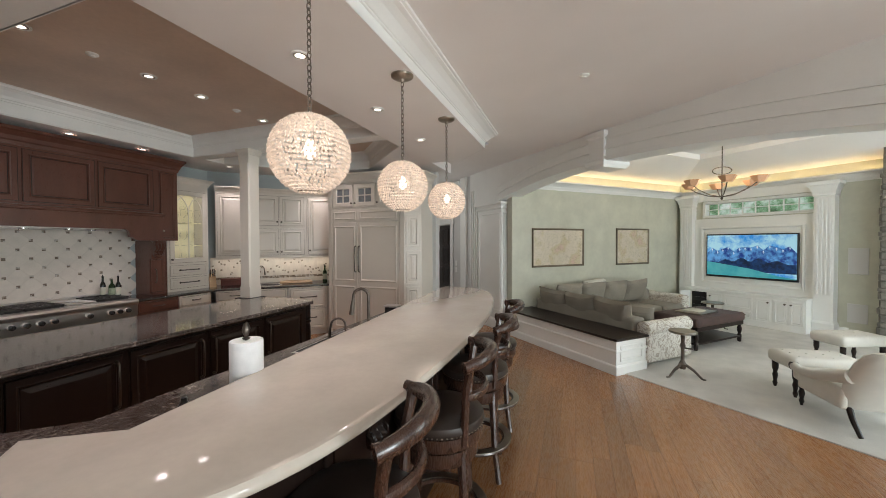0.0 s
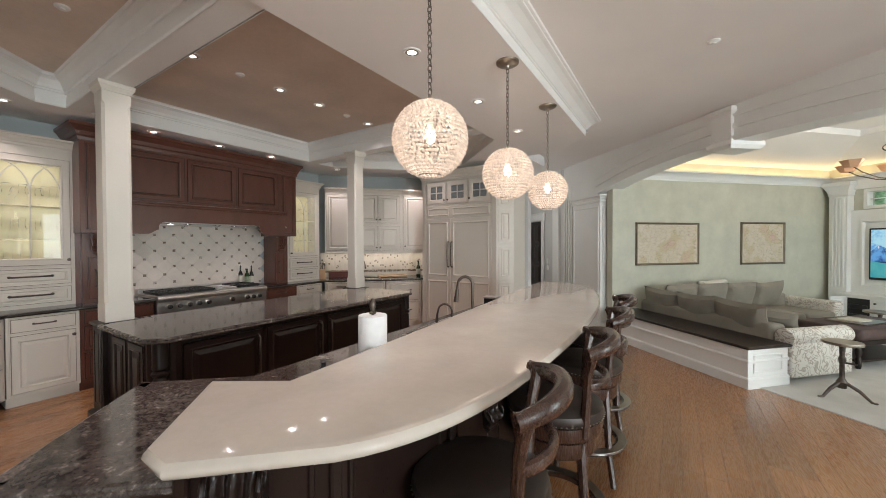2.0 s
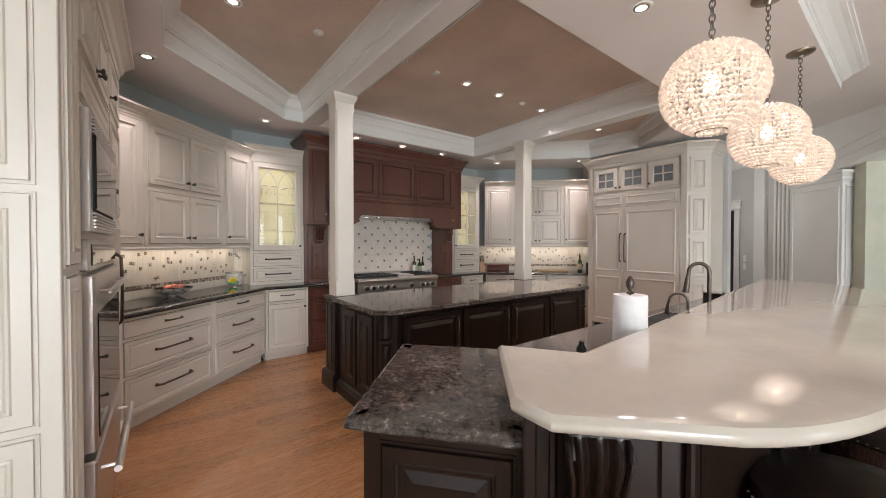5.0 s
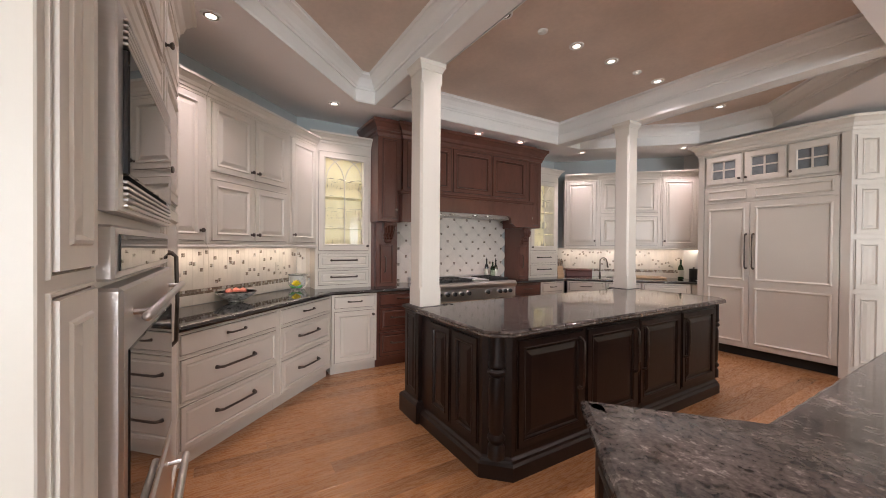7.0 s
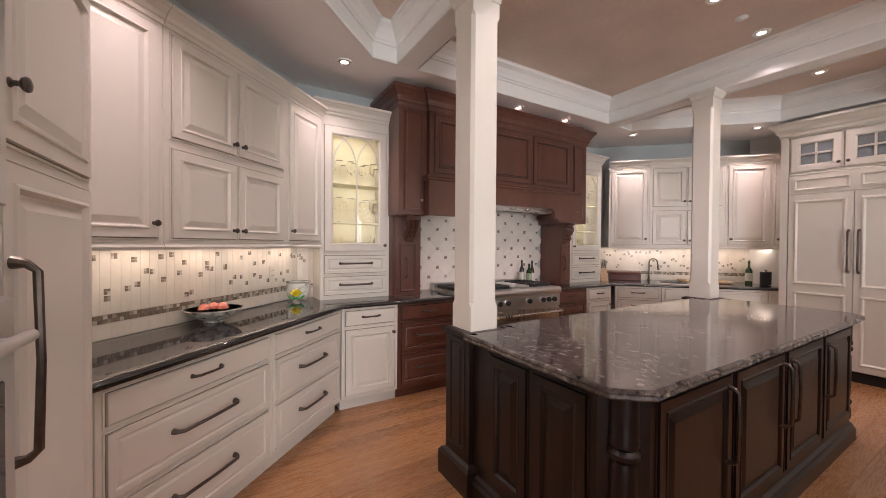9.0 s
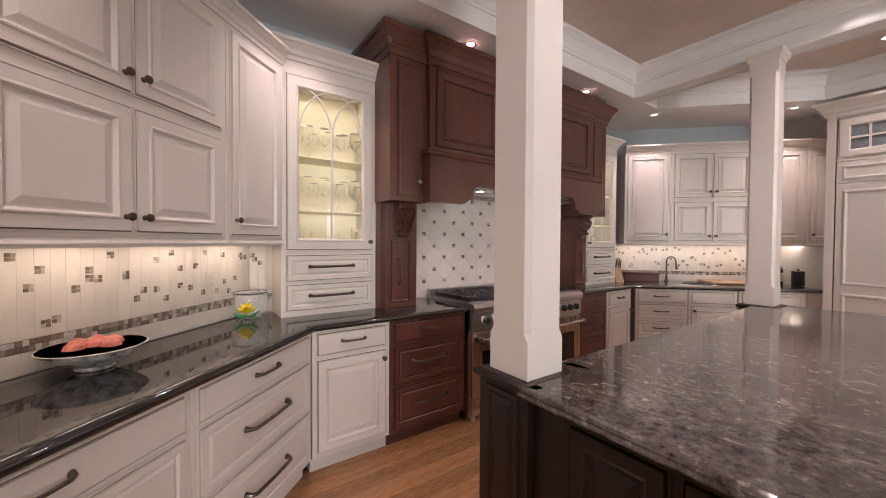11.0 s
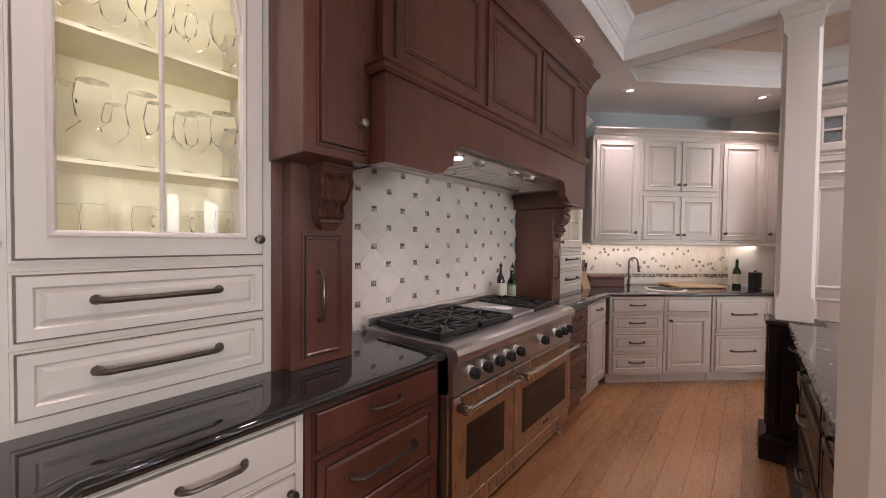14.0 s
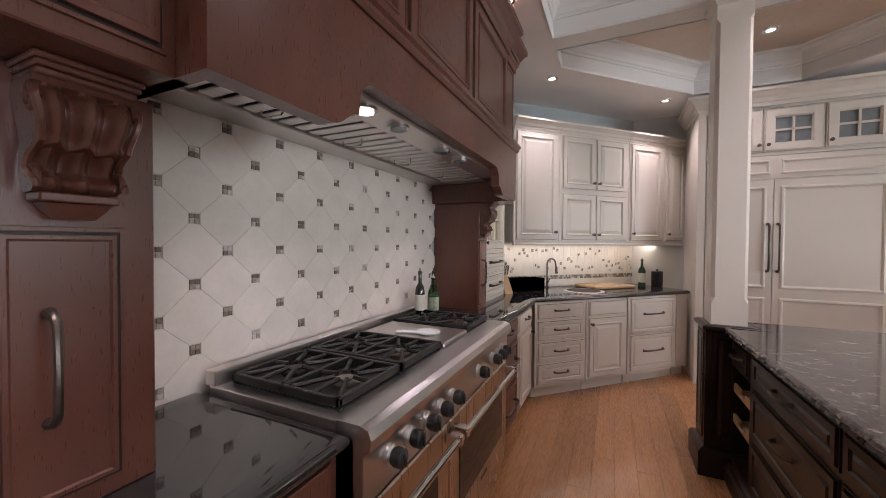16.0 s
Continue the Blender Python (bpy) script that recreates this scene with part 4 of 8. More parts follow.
def fridge_surround():
    c = thing("refrigerator_surround", pose(FRX0, FRY, 0), "cream cabinet around the refrigerator with three glazed doors", "cabinet")
    w, d = FRX1 - FRX0, 0.67
    for x0, x1 in ((-0.07, -0.003), (w + 0.003, w + 0.06)):
        part("upright", G().box(x0, -0.02, 0, x1, d, 2.72), M_CREAM, c)
    part("body", G().box(-0.002, 0.03, 2.245, w + 0.002, d, 2.72), M_CREAM, c)
    for z0, z1 in ((2.245, 2.27), (2.68, 2.72)):
        part("rail", G().box(-0.002, 0.0, z0, w + 0.002, 0.0295, z1), M_CREAM, c)
    n = 3
    for k in range(n):
        x0, x1 = 0.01 + (w - 0.02) / n * k, 0.01 + (w - 0.02) / n * (k + 1) - 0.01
        fr = 0.085
        a = [(0, -0.0), (0.001, 0.006), (0.007, 0.006), (0.0085, 0.001), (0.0125, 0.001), (0.0135, 0.013), (fr - 0.012, 0.013), (fr, 0.002), (fr, -0.02)]
        dr = part("door", G().rings([[(x0 + i, -o, 2.275 + i), (x1 - i, -o, 2.275 + i), (x1 - i, -o, 2.675 - i), (x0 + i, -o, 2.675 - i)] for i, o in a]), M_CREAM, c)
        xm, zm = (x0 + x1) / 2, 2.475
        part("glazing_bar", G().box(xm - 0.009, -0.006, 2.275 + fr, xm + 0.009, 0.008, 2.675 - fr).box(x0 + fr, -0.006, zm - 0.009, x1 - fr, 0.008, zm + 0.009), M_CREAM, dr)
        part("pane", G().box(x0 + fr - 0.004, 0.012, 2.275 + fr - 0.004, x1 - fr + 0.004, 0.016, 2.675 - fr + 0.004), M_FROST, dr)
        handle(dr, x1 - 0.03 if k == 0 else x0 + 0.03, 2.34, "knob", M_BRONZE)
    # chamfered panelled pier beside the refrigerator
    pl = [(w + 0.06, -0.02), (w + 0.08, -0.02), (w + 0.31, 0.17), (w + 0.31, d), (w + 0.06, d)]
    part("side_pier", G().prism(pl, [(0, 0), (0, 2.72)]), M_CREAM, c)
    a = math.degrees(math.atan2(0.19, 0.23))
    for z0, h in ((0.14, 0.80), (0.98, 0.55), (1.57, 0.55), (2.16, 0.5)):
        p = part("side_panel", G().panel(0.025, z0, 0.25, h, steps_for(DOOR, 0.25, h)), M_CREAM, c)
        p.matrix_basis = pose(w + 0.08, -0.021, 0, 0, 0, a)
    part("crown", G().run([(-0.07, d), (-0.07, -0.02), (w + 0.08, -0.02), (w + 0.31, 0.17), (w + 0.31, d)], [(o * 1.6, 2.70 + h * 1.5) for o, h in CORN]), M_CREAM, c)


M_FROST = simple("grey_seeded_glass", (0.22, 0.24, 0.25), 0.12, vary=0.1, scale=20, bumpy=0.1)
fridge_surround()


# ---- kitchen: hood, range, backsplash ----
def at_wall(y, x):
    """Local x along the range wall, local y back into it."""
    return pose(x, y, 0, 0, 0, 90)


def corbel_mesh(w, h, d, n=34):
    """A scrolled acanthus bracket: an S-shaped side profile, fluted across its width, on two small plinths."""
    keys = [(0.0, 0.80), (0.06, 0.82), (0.14, 0.98), (0.26, 1.02), (0.40, 0.96), (0.52, 0.84), (0.585, 0.86), (0.60, 0.62), (0.70, 0.46), (0.80, 0.42), (0.845, 0.50), (0.88, 0.66), (0.92, 0.70), (0.96, 0.66), (1.0, 0.48)]

    def out(t):
        for (t0, a), (t1, c) in zip(keys, keys[1:]):
            if t <= t1:
                return d * (a + (c - a) * (t - t0) / (t1 - t0))
        return d * keys[-1][1]

    g, m, loops = G(), 25, []
    for j in range(m):
        s = j / (m - 1) * 2 - 1
        l = []
        for k in range(n + 1):
            t = k / n
            flute = 0.0 if t < 0.07 else 0.24 * (0.5 - 0.5 * math.cos(s * math.pi * 3.0)) - 0.05 * (abs(s) > 0.93)
            wide = 1.0 - 0.16 * t + 0.05 * math.sin(t * 9.5)
            lip = 0.02 * math.cos(s * math.pi * 3) * math.exp(-((t - 0.58) / 0.06) ** 2)
            l.append((s * w / 2 * wide, -(out(t) - d * flute), h * (1 - t) + h * lip))
        loops.append(l)
    g.rings(loops, False)
    for l in (loops[0], loops[-1]):
        g.add(l + [(p[0], 0.0, p[2]) for p in l][::-1], [tuple(range(2 * len(l)))])
    for sx in (-1, 1):
        # scrolls on the two cheeks
        for cz, cy, r, turn in ((0.80, 0.66, 0.105, 1), (0.13, 0.44, 0.075, -1)):
            pts = [(sx * w / 2 * (0.965 if cz > 0.5 else 0.84), -d * cy - turn * h * r * 1.3 * (1 - k / 20) * math.cos(k * 0.55), h * cz + h * r * 1.5 * (1 - k / 20) * math.sin(k * 0.55)) for k in range(18)]
            g.tube(pts, [0.0065 - 0.00022 * k for k in range(18)], 6)
        g.tube([(sx * w / 2 * (1.0 - 0.16 * t + 0.05 * math.sin(t * 9.5)), -out(t) + 0.008, h * (1 - t)) for t in [0.10 + 0.045 * k for k in range(20)]], 0.006, 6)
    for zz, o, k in ((h, 0.92, 1.0), (h + 0.010, 1.0, 1.05), (h + 0.020, 1.06, 1.10)):
        g.box(-w / 2 * k, -d * o, zz, w / 2 * k, 0, zz + 0.0105, 0.003)
    g.box(-w * 0.40, -d * 0.56, -0.016, w * 0.40, 0, 0.0, 0.003)
    g.prism([(-w * 0.34, -d * 0.46), (w * 0.34, -d * 0.46), (w * 0.34, 0), (-w * 0.34, 0)], [(0.018, -0.044), (0.006, -0.028), (0, -0.017)])
    return g


HY0, HY1 = 1.34, 3.98


def hood():
    c = thing("range_hood", at_wall(0, 0), "cherry-stained mantel range hood with panels, crown and carved corbels", "range hood")

    # local x = world y, local y = -world x
    def L(x):
        return -x

    wall_y = 5.418
    ms = M_CHERRY
    for y0, y1 in ((HY0, HY0 + 0.30), (HY1 - 0.30, HY1)):
        part("side_cabinet", G().box(y0, L(-4.87), 1.70, y1, wall_y, 2.76, 0.003), ms, c)
        d = part("door", G().panel(0.0, 1.73, 0.21, 0.95, [(0, 0), (0.001, 0.006), (0.008, 0.006), (0.010, 0.001), (0.014, 0.001), (0.015, 0.013), (0.03, 0.013), (0.034, 0.009)]), ms, c)
        glaze(d, 0.0, 1.73, 0.21, 0.95, ms)
        d.matrix_basis = pose(y0 + 0.045, L(-4.87), 0)
        handle(d, 0.175 if y0 < 2 else 0.035, 1.84, "knob", M_NICKEL)
        part("pilaster", G().box(y0 + 0.05, L(-5.05), CTR, y1 + (-0.0 if y0 < 2 else -0.05) + (0.025 if y0 < 2 else -0.025), wall_y, 1.70, 0.003), ms, c)
        px0 = (y0 + 0.05) if y0 < 2 else (y1 - 0.325)
        p = part("pull_out", G().panel(0.04, 0.945, 0.18, 0.49, [(0, 0), (0.001, 0.006), (0.008, 0.006), (0.010, 0.001), (0.014, 0.001), (0.015, 0.012), (0.022, 0.012), (0.026, 0.008)]), ms, c)
        glaze(p, 0.04, 0.945, 0.18, 0.49, ms)
        p.matrix_basis = pose(px0 + 0.0, L(-5.05) - 0.0005, 0)
        handle(p, 0.11, 1.19, 0.19, M_BRONZE, True)
        q = part("corbel", corbel_mesh(0.132, 0.178, 0.098), ms, c, "carved acanthus corbel", True)
        q.matrix_basis = pose(px0 + 0.140, L(-5.05), 1.491)
    for q in (HY0 + 0.008, HY1 - 0.05):
        part("filler", G().box(q, L(-5.11), CTR, q + 0.041, wall_y, 1.699), ms, c)
    y0, y1 = HY0 + 0.30, HY1 - 0.30
    # mantel with ogee ends cut in its lower edge
    a, b = y0 - 0.03, y1 + 0.03
    prof = [(a, 2.05), (a, 1.70)]
    prof += [(a + 0.30, 1.70)]
    for k in range(9):
        t = k / 8
        prof.append((a + 0.30 + 0.10 * t, 1.70 + 0.05 * (t + math.sin(t * 2 * math.pi) * -0.10)))
    prof += [(a + 0.405, 1.79)]
    for k in range(7):
        t = k / 6 * math.pi / 2
        prof.append((a + 0.405 + 0.07 * (1 - math.cos(t)), 1.79 + 0.06 * math.sin(t)))
    left = prof
    right = [(a + b - x, z) for x, z in left][::-1]
    outline = left + right
    g = G()
    front = [(x, L(-4.78), z) for x, z in outline]
    back = [(x, L(-4.78) + 0.05, z) for x, z in outline]
    g.rings([front, back], True, True, True)
    part("mantel", g, ms, c)
    for q in (a, b - 0.028):
        part("mantel_side", G().box(q, L(-4.78) + 0.05, 1.70, q + 0.028, wall_y, 2.05), ms, c)
    part("mantel_trim", G().run([(a - 0.012, wall_y), (a - 0.012, L(-4.775)), (b + 0.012, L(-4.775)), (b + 0.012, wall_y)], [(-0.03, 2.03), (0.004, 2.03), (0.012, 2.042), (0.012, 2.055), (0.022, 2.064), (0.022, 2.076), (-0.03, 2.085)]), ms, c)
    part("upper_body", G().box(y0 + 0.002, L(-4.835), 2.08, y1 - 0.002, wall_y, 2.76), ms, c)
    w = (y1 - y0 - 0.08) / 3
    for k in range(3):
        d = part("panel", G().panel(0, 2.115, w - 0.03, 0.56, [(0, 0), (0.002, 0.012), (0.05, 0.012), (0.055, 0.018), (0.063, 0.016), (0.070, 0.004), (0.082, 0.004), (0.09, 0.006)]), ms, c)
        for i0, i1, o in ((0.001, 0.006, 0.0126), (0.069, 0.076, 0.0048)):
            part("glaze_line", G().rings([[(i, -o, 2.115 + i), (w - 0.03 - i, -o, 2.115 + i), (w - 0.03 - i, -o, 2.675 - i), (i, -o, 2.675 - i)] for i in (i0, i1)]), M_UMBER, d)
        d.matrix_basis = pose(y0 + 0.055 + k * w, L(-4.835), 0)
    cr = [(o * 1.35, 2.70 + h * 1.8) for o, h in CORN]
    path = [(HY0, wall_y), (HY0, L(-4.87)), (HY0 + 0.30, L(-4.87)), (HY0 + 0.30, L(-4.835)), (HY1 - 0.30, L(-4.835)), (HY1 - 0.30, L(-4.87)), (HY1, L(-4.87)), (HY1, wall_y)]
    part("crown", G().run(path, cr), ms, c, "stepped cherry crown moulding")
    part("top", G().box(HY0, L(-4.83), 2.76, HY1, wall_y, 2.875), ms, c)
    # steel liner, baffles with wire lifts, lamps
    part("liner", G().box(y0 + 0.03, L(-4.84), 1.866, y1 - 0.03, wall_y - 0.05, 1.88), M_STEEL, c)
    part("liner_front", G().box(y0 + 0.16, L(-4.835), 1.838, y1 - 0.02, L(-4.975), 1.866, 0.003), M_STEEL, c)
    part("liner_back", G().box(y0 + 0.02, wall_y - 0.15, 1.832, y1 - 0.02, wall_y - 0.01, 1.866, 0.003), M_STEEL, c)
    part("liner_end", G().box(y0 + 0.02, L(-4.835), 1.834, y0 + 0.159, wall_y - 0.151, 1.866, 0.003), M_STEEL, c)
    part("liner_end", G().box(y1 - 0.16, L(-4.976), 1.834, y1 - 0.02, wall_y - 0.151, 1.866, 0.003), M_STEEL, c)
    # dark sheet that paints the shade between the baffles
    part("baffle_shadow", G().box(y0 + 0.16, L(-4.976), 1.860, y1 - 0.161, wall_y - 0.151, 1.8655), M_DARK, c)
    n = 24
    for k in range(n):
        x = y0 + 0.17 + k * (y1 - y0 - 0.34) / n
        part("baffle", G().box(x, L(-4.98), 1.842, x + 0.050, wall_y - 0.155, 1.853, 0.004), M_STEEL, c)
    for k in range(4):
        x = y0 + 0.42 + k * 0.40
        part("wire_lift", G().tube([(x, 5.12, 1.844), (x, 5.12, 1.822), (x, 5.13, 1.815), (x, 5.21, 1.815), (x, 5.22, 1.822), (x, 5.22, 1.844)], 0.0035, 6), M_CHROME, c, "", True)
    for x, lit in ((2.17, 1), (2.37, 0), (2.74, 0), (2.96, 0)):
        part("lamp", G().lathe([(0.042, 0.0), (0.042, 0.012), (0.028, 0.014)], (x, L(-4.885), 1.826), 18), M_CHROME, c, "", True)
        part("lamp_face", G().lathe([(0.03, -0.001), (0.029, 0.004), (0.01, 0.005)], (x, L(-4.885), 1.822), 18), M_LAMP if lit else M_FROST, c)
    return c


hood()
# light of the one lit hood lamp
hl = spot("hood_lamp_and_fill", (-4.90, HY0 + 0.72, 1.815), 9.0, WARM, 120, 0.8)
# added fill at the other end, where no hood lamp is lit
hood_fill = spot("hood_lamp_and_fill", (-4.90, HY0 + 1.92, 1.815), 9.0, WARM, 120, 0.8)


def range_cooker():
    c = thing("range_cooker", pose(0, 0, 0, 0, 0, 90), "stainless steel dual-oven gas range with six burners and griddle", "range")
    y0, y1 = 1.972, 3.355
    f = 4.765     # front panels, local y
    bk = 5.36
    part("body", G().box(y0, f, 0.10, y1, bk, 0.90, 0.002), M_STEEL, c)
    part("toe_panel", G().box(y0 + 0.02, f + 0.04, 0.02, y1 - 0.02, bk, 0.10), M_STEEL, c)
    for yy in (y0 + 0.06, y1 - 0.06):
        part("leg", G().lathe([(0.022, 0.0), (0.022, 0.02), (0.016, 0.03), (0.016, 0.11)], (yy, f + 0.03, 0), 12), M_STEEL, c)
    # control panel with bullnose
    prof = [(f + 0.02, 0.715), (f - 0.028, 0.72), (f - 0.03, 0.86), (f - 0.05, 0.875), (f - 0.055, 0.905), (f - 0.045, 0.93), (f - 0.02, 0.938), (f + 0.06, 0.938), (f + 0.06, 0.715)]
    g = G().rings([[(y0, p, z) for p, z in prof], [(y1, p, z) for p, z in prof]], True, True, True)
    part("control_panel", g, M_STEEL, c, smooth=False)
    part("cooktop", G().box(y0, f + 0.05, 0.90, y1, bk, 0.936, 0.003), M_STEEL, c)
    part("back_trim", G().box(y0, bk - 0.03, 0.934, y1, bk + 0.02, 0.985, 0.003), M_STEEL, c)
    w = y1 - y0
    # griddle plate
    part("griddle", G().box(y0 + 0.52 * w, f + 0.075, 0.937, y0 + 0.72 * w, bk - 0.06, 0.962, 0.006), M_STEEL, c)
    for gx0, gx1 in ((0.03, 0.265), (0.275, 0.51), (0.735, 0.975)):
        a, b = y0 + gx0 * w, y0 + gx1 * w
        p0, p1 = f + 0.085, bk - 0.055
        pan = part("burner_pan", G().box(a + 0.006, p0, 0.9365, b - 0.006, p1, 0.941), M_IRON, c)
        g = G()
        for q in (a, b - 0.016):
            g.box(q, p0, 0.945, q + 0.016, p1, 0.972, 0.003)
        for q in (p0, (p0 + p1) / 2 - 0.008, p1 - 0.016):
            g.box(a, q, 0.945, b, q + 0.016, 0.972, 0.003)
        gr = part("grate", g, M_IRON, c)
        for s in (0.25, 0.75):
            cy = p0 + (p1 - p0) * s
            cx = (a + b) / 2
            for k in range(8):
                an = math.pi / 4 * k + math.pi / 8 * 0
                ex, ey = cx + math.cos(an) * (b - a) * (0.48 if k % 2 == 0 else 0.60), cy + math.sin(an) * (p1 - p0) * (0.24 if k % 2 == 0 else 0.29)
                ix, iy = cx + math.cos(an) * 0.035, cy + math.sin(an) * 0.035
                part("grate_finger", G().tube([(ex, ey, 0.962), (ix, iy, 0.967)], 0.0085, 6, True, 0.9), M_IRON, gr)
            part("burner", G().lathe([(0.05, 0.938), (0.05, 0.95), (0.042, 0.954), (0.026, 0.955), (0.026, 0.962), (0.012, 0.964)], (cx, cy, 0), 14), M_IRON if s > 0.5 else M_NICKEL, c)
    # knobs
    for yy in (2.09, 2.20, 2.31, 2.42, 2.53, 2.84, 3.05, 3.14, 3.23):
        k = part("knob", G().lathe([(0.031, 0.0), (0.031, 0.012), (0.024, 0.016), (0.022, 0.022)], (yy, f - 0.03, 0.805), 18, "y"), M_STEEL, c, "", True)
        part("grip", G().lathe([(0.024, 0.017), (0.028, 0.028), (0.027, 0.048), (0.020, 0.053)], (yy, f - 0.03, 0.805), 14, "y").box(yy - 0.005, f - 0.09, 0.785, yy + 0.005, f - 0.05, 0.826, 0.003), M_BLACK, k, "black plastic grip", True)
    # oven doors
    sp = 2.515
    for a, b in ((y0 + 0.004, sp - 0.004), (sp + 0.004, y1 - 0.004)):
        d = part("oven_door", G().box(a, f - 0.03, 0.20, b, f, 0.708, 0.006), M_COPPERSTEEL, c)
        part("window", G().box(a + 0.10, f - 0.034, 0.30, b - 0.10, f - 0.028, 0.56, 0.002), M_DARKGLASS, d)
        h = G().tube([(a + 0.01, f - 0.085, 0.665), (b - 0.01, f - 0.085, 0.665)], 0.015, 12)
        part("handle", h, M_CHROME, d, "polished bar handle", True)
        for q in (a + 0.015, b - 0.045):
            part("bracket", G().box(q, f - 0.10, 0.645, q + 0.03, f - 0.028, 0.688, 0.005), M_CHROME, d)
    part("kick_panel", G().box(y0 + 0.004, f - 0.02, 0.11, y1 - 0.004, f, 0.19, 0.004), M_COPPERSTEEL, c)
    part("badge", G().box(2.90, f - 0.0315, 0.245, 2.99, f - 0.0295, 0.262), M_BLACK, c)


M_COPPERSTEEL = simple("warm_brushed_steel", (0.55, 0.46, 0.38), 0.30, 1.0, vary=0.06, scale=4, fine=60, bumpy=0.03, stretch=(24, 1, 1))
range_cooker()


def splash_range():
    """Diagonal clipped stone tiles with small mosaic squares where they meet."""
    y0, y1, z0, z1, x = HY0 + 0.325, HY1 - 0.325, CTR + 0.0, 1.90, WX + 0.006
    base = solid("backsplash_range", G().box(WX + 0.001, y0, z0, x, y1, z1), M_GROUT, "diagonal limestone tile backsplash with mosaic insets", "backsplash", "structure")
    hy, hz, c = 0.2255 / 2, 0.2165 / 2, 0.019     # half pitches; half of the inset square
    q = 0.0003
    # outline: a square on its corner, its four corners cut for the insets
    pl = [(c - q, -hz + c), (hy - c, -c + q), (hy - c, c - q), (c - q, hz - c), (-c + q, hz - c), (-hy + c, c - q), (-hy + c, -c + q), (-c + q, -hz + c)]
    tile = G().prism(pl, [(0.0, 0), (0.0, 0.0044), (0.0008, 0.0052)])
    me = mesh_of("tile", tile, M_TILE)
    e = 0.0158
    dot = G()
    for sx, sy in ((-1, -1), (1, -1), (-1, 1), (1, 1)):
        dot.box(sx * 0.0006, sy * 0.0006, 0, sx * e, sy * e, 0.0065, 0.001)
    dot = mesh_of("mosaic", dot, M_MOSAIC)
    rot = Matrix(((0, 0, 1, 0), (1, 0, 0, 0), (0, 1, 0, 0), (0, 0, 0, 1)))
    for i in range(-4, 18):
        for j in range(-6, 6):
            cy, cz = 1.958 + i * hy, 1.484 + j * hz
            if (i + j) % 2:
                if y0 - 0.09 < cy < y1 + 0.09 and z0 - 0.09 < cz < z1 + 0.05:
                    ob = new("tile", me)
                    ob.parent = base
                    ob.matrix_basis = Matrix.Translation((x, cy, cz)) @ rot
            elif y0 - 0.005 < cy < y1 + 0.005 and z0 + 0.02 < cz < z1:
                ob = new("mosaic", dot)
                ob.parent = base
                ob.matrix_basis = Matrix.Translation((x, cy, cz)) @ rot


# ---- island ----
def raised(parent, name, x0, z0, w, h, mat, m, pull=None):
    p = part(name, G().panel(x0, z0, w, h, steps_for([(0, 0), (0.001, 0.005), (0.008, 0.005), (0.010, 0.0), (0.014, 0.0), (0.015, 0.012), (0.055, 0.012), (0.060, 0.017), (0.067, 0.015), (0.074, 0.003), (0.082, 0.003), (0.115, 0.014)], w, h)), mat, parent, m=m)
    if pull:
        handle(p, pull[0], pull[1], pull[2], M_BRONZE, pull[3])
    return p


IX0, IX1, IY0, IY1 = -3.56, -2.46, 1.12, 4.14


COLUMNS = ((-3.572, 1.270, 0.0965), (-3.525, 4.035, 0.091))   # place, half width


M_BOARD = wood("maple_board", (0.38, 0.24, 0.13), (0.55, 0.38, 0.22), 0.5, (2, 14, 14))


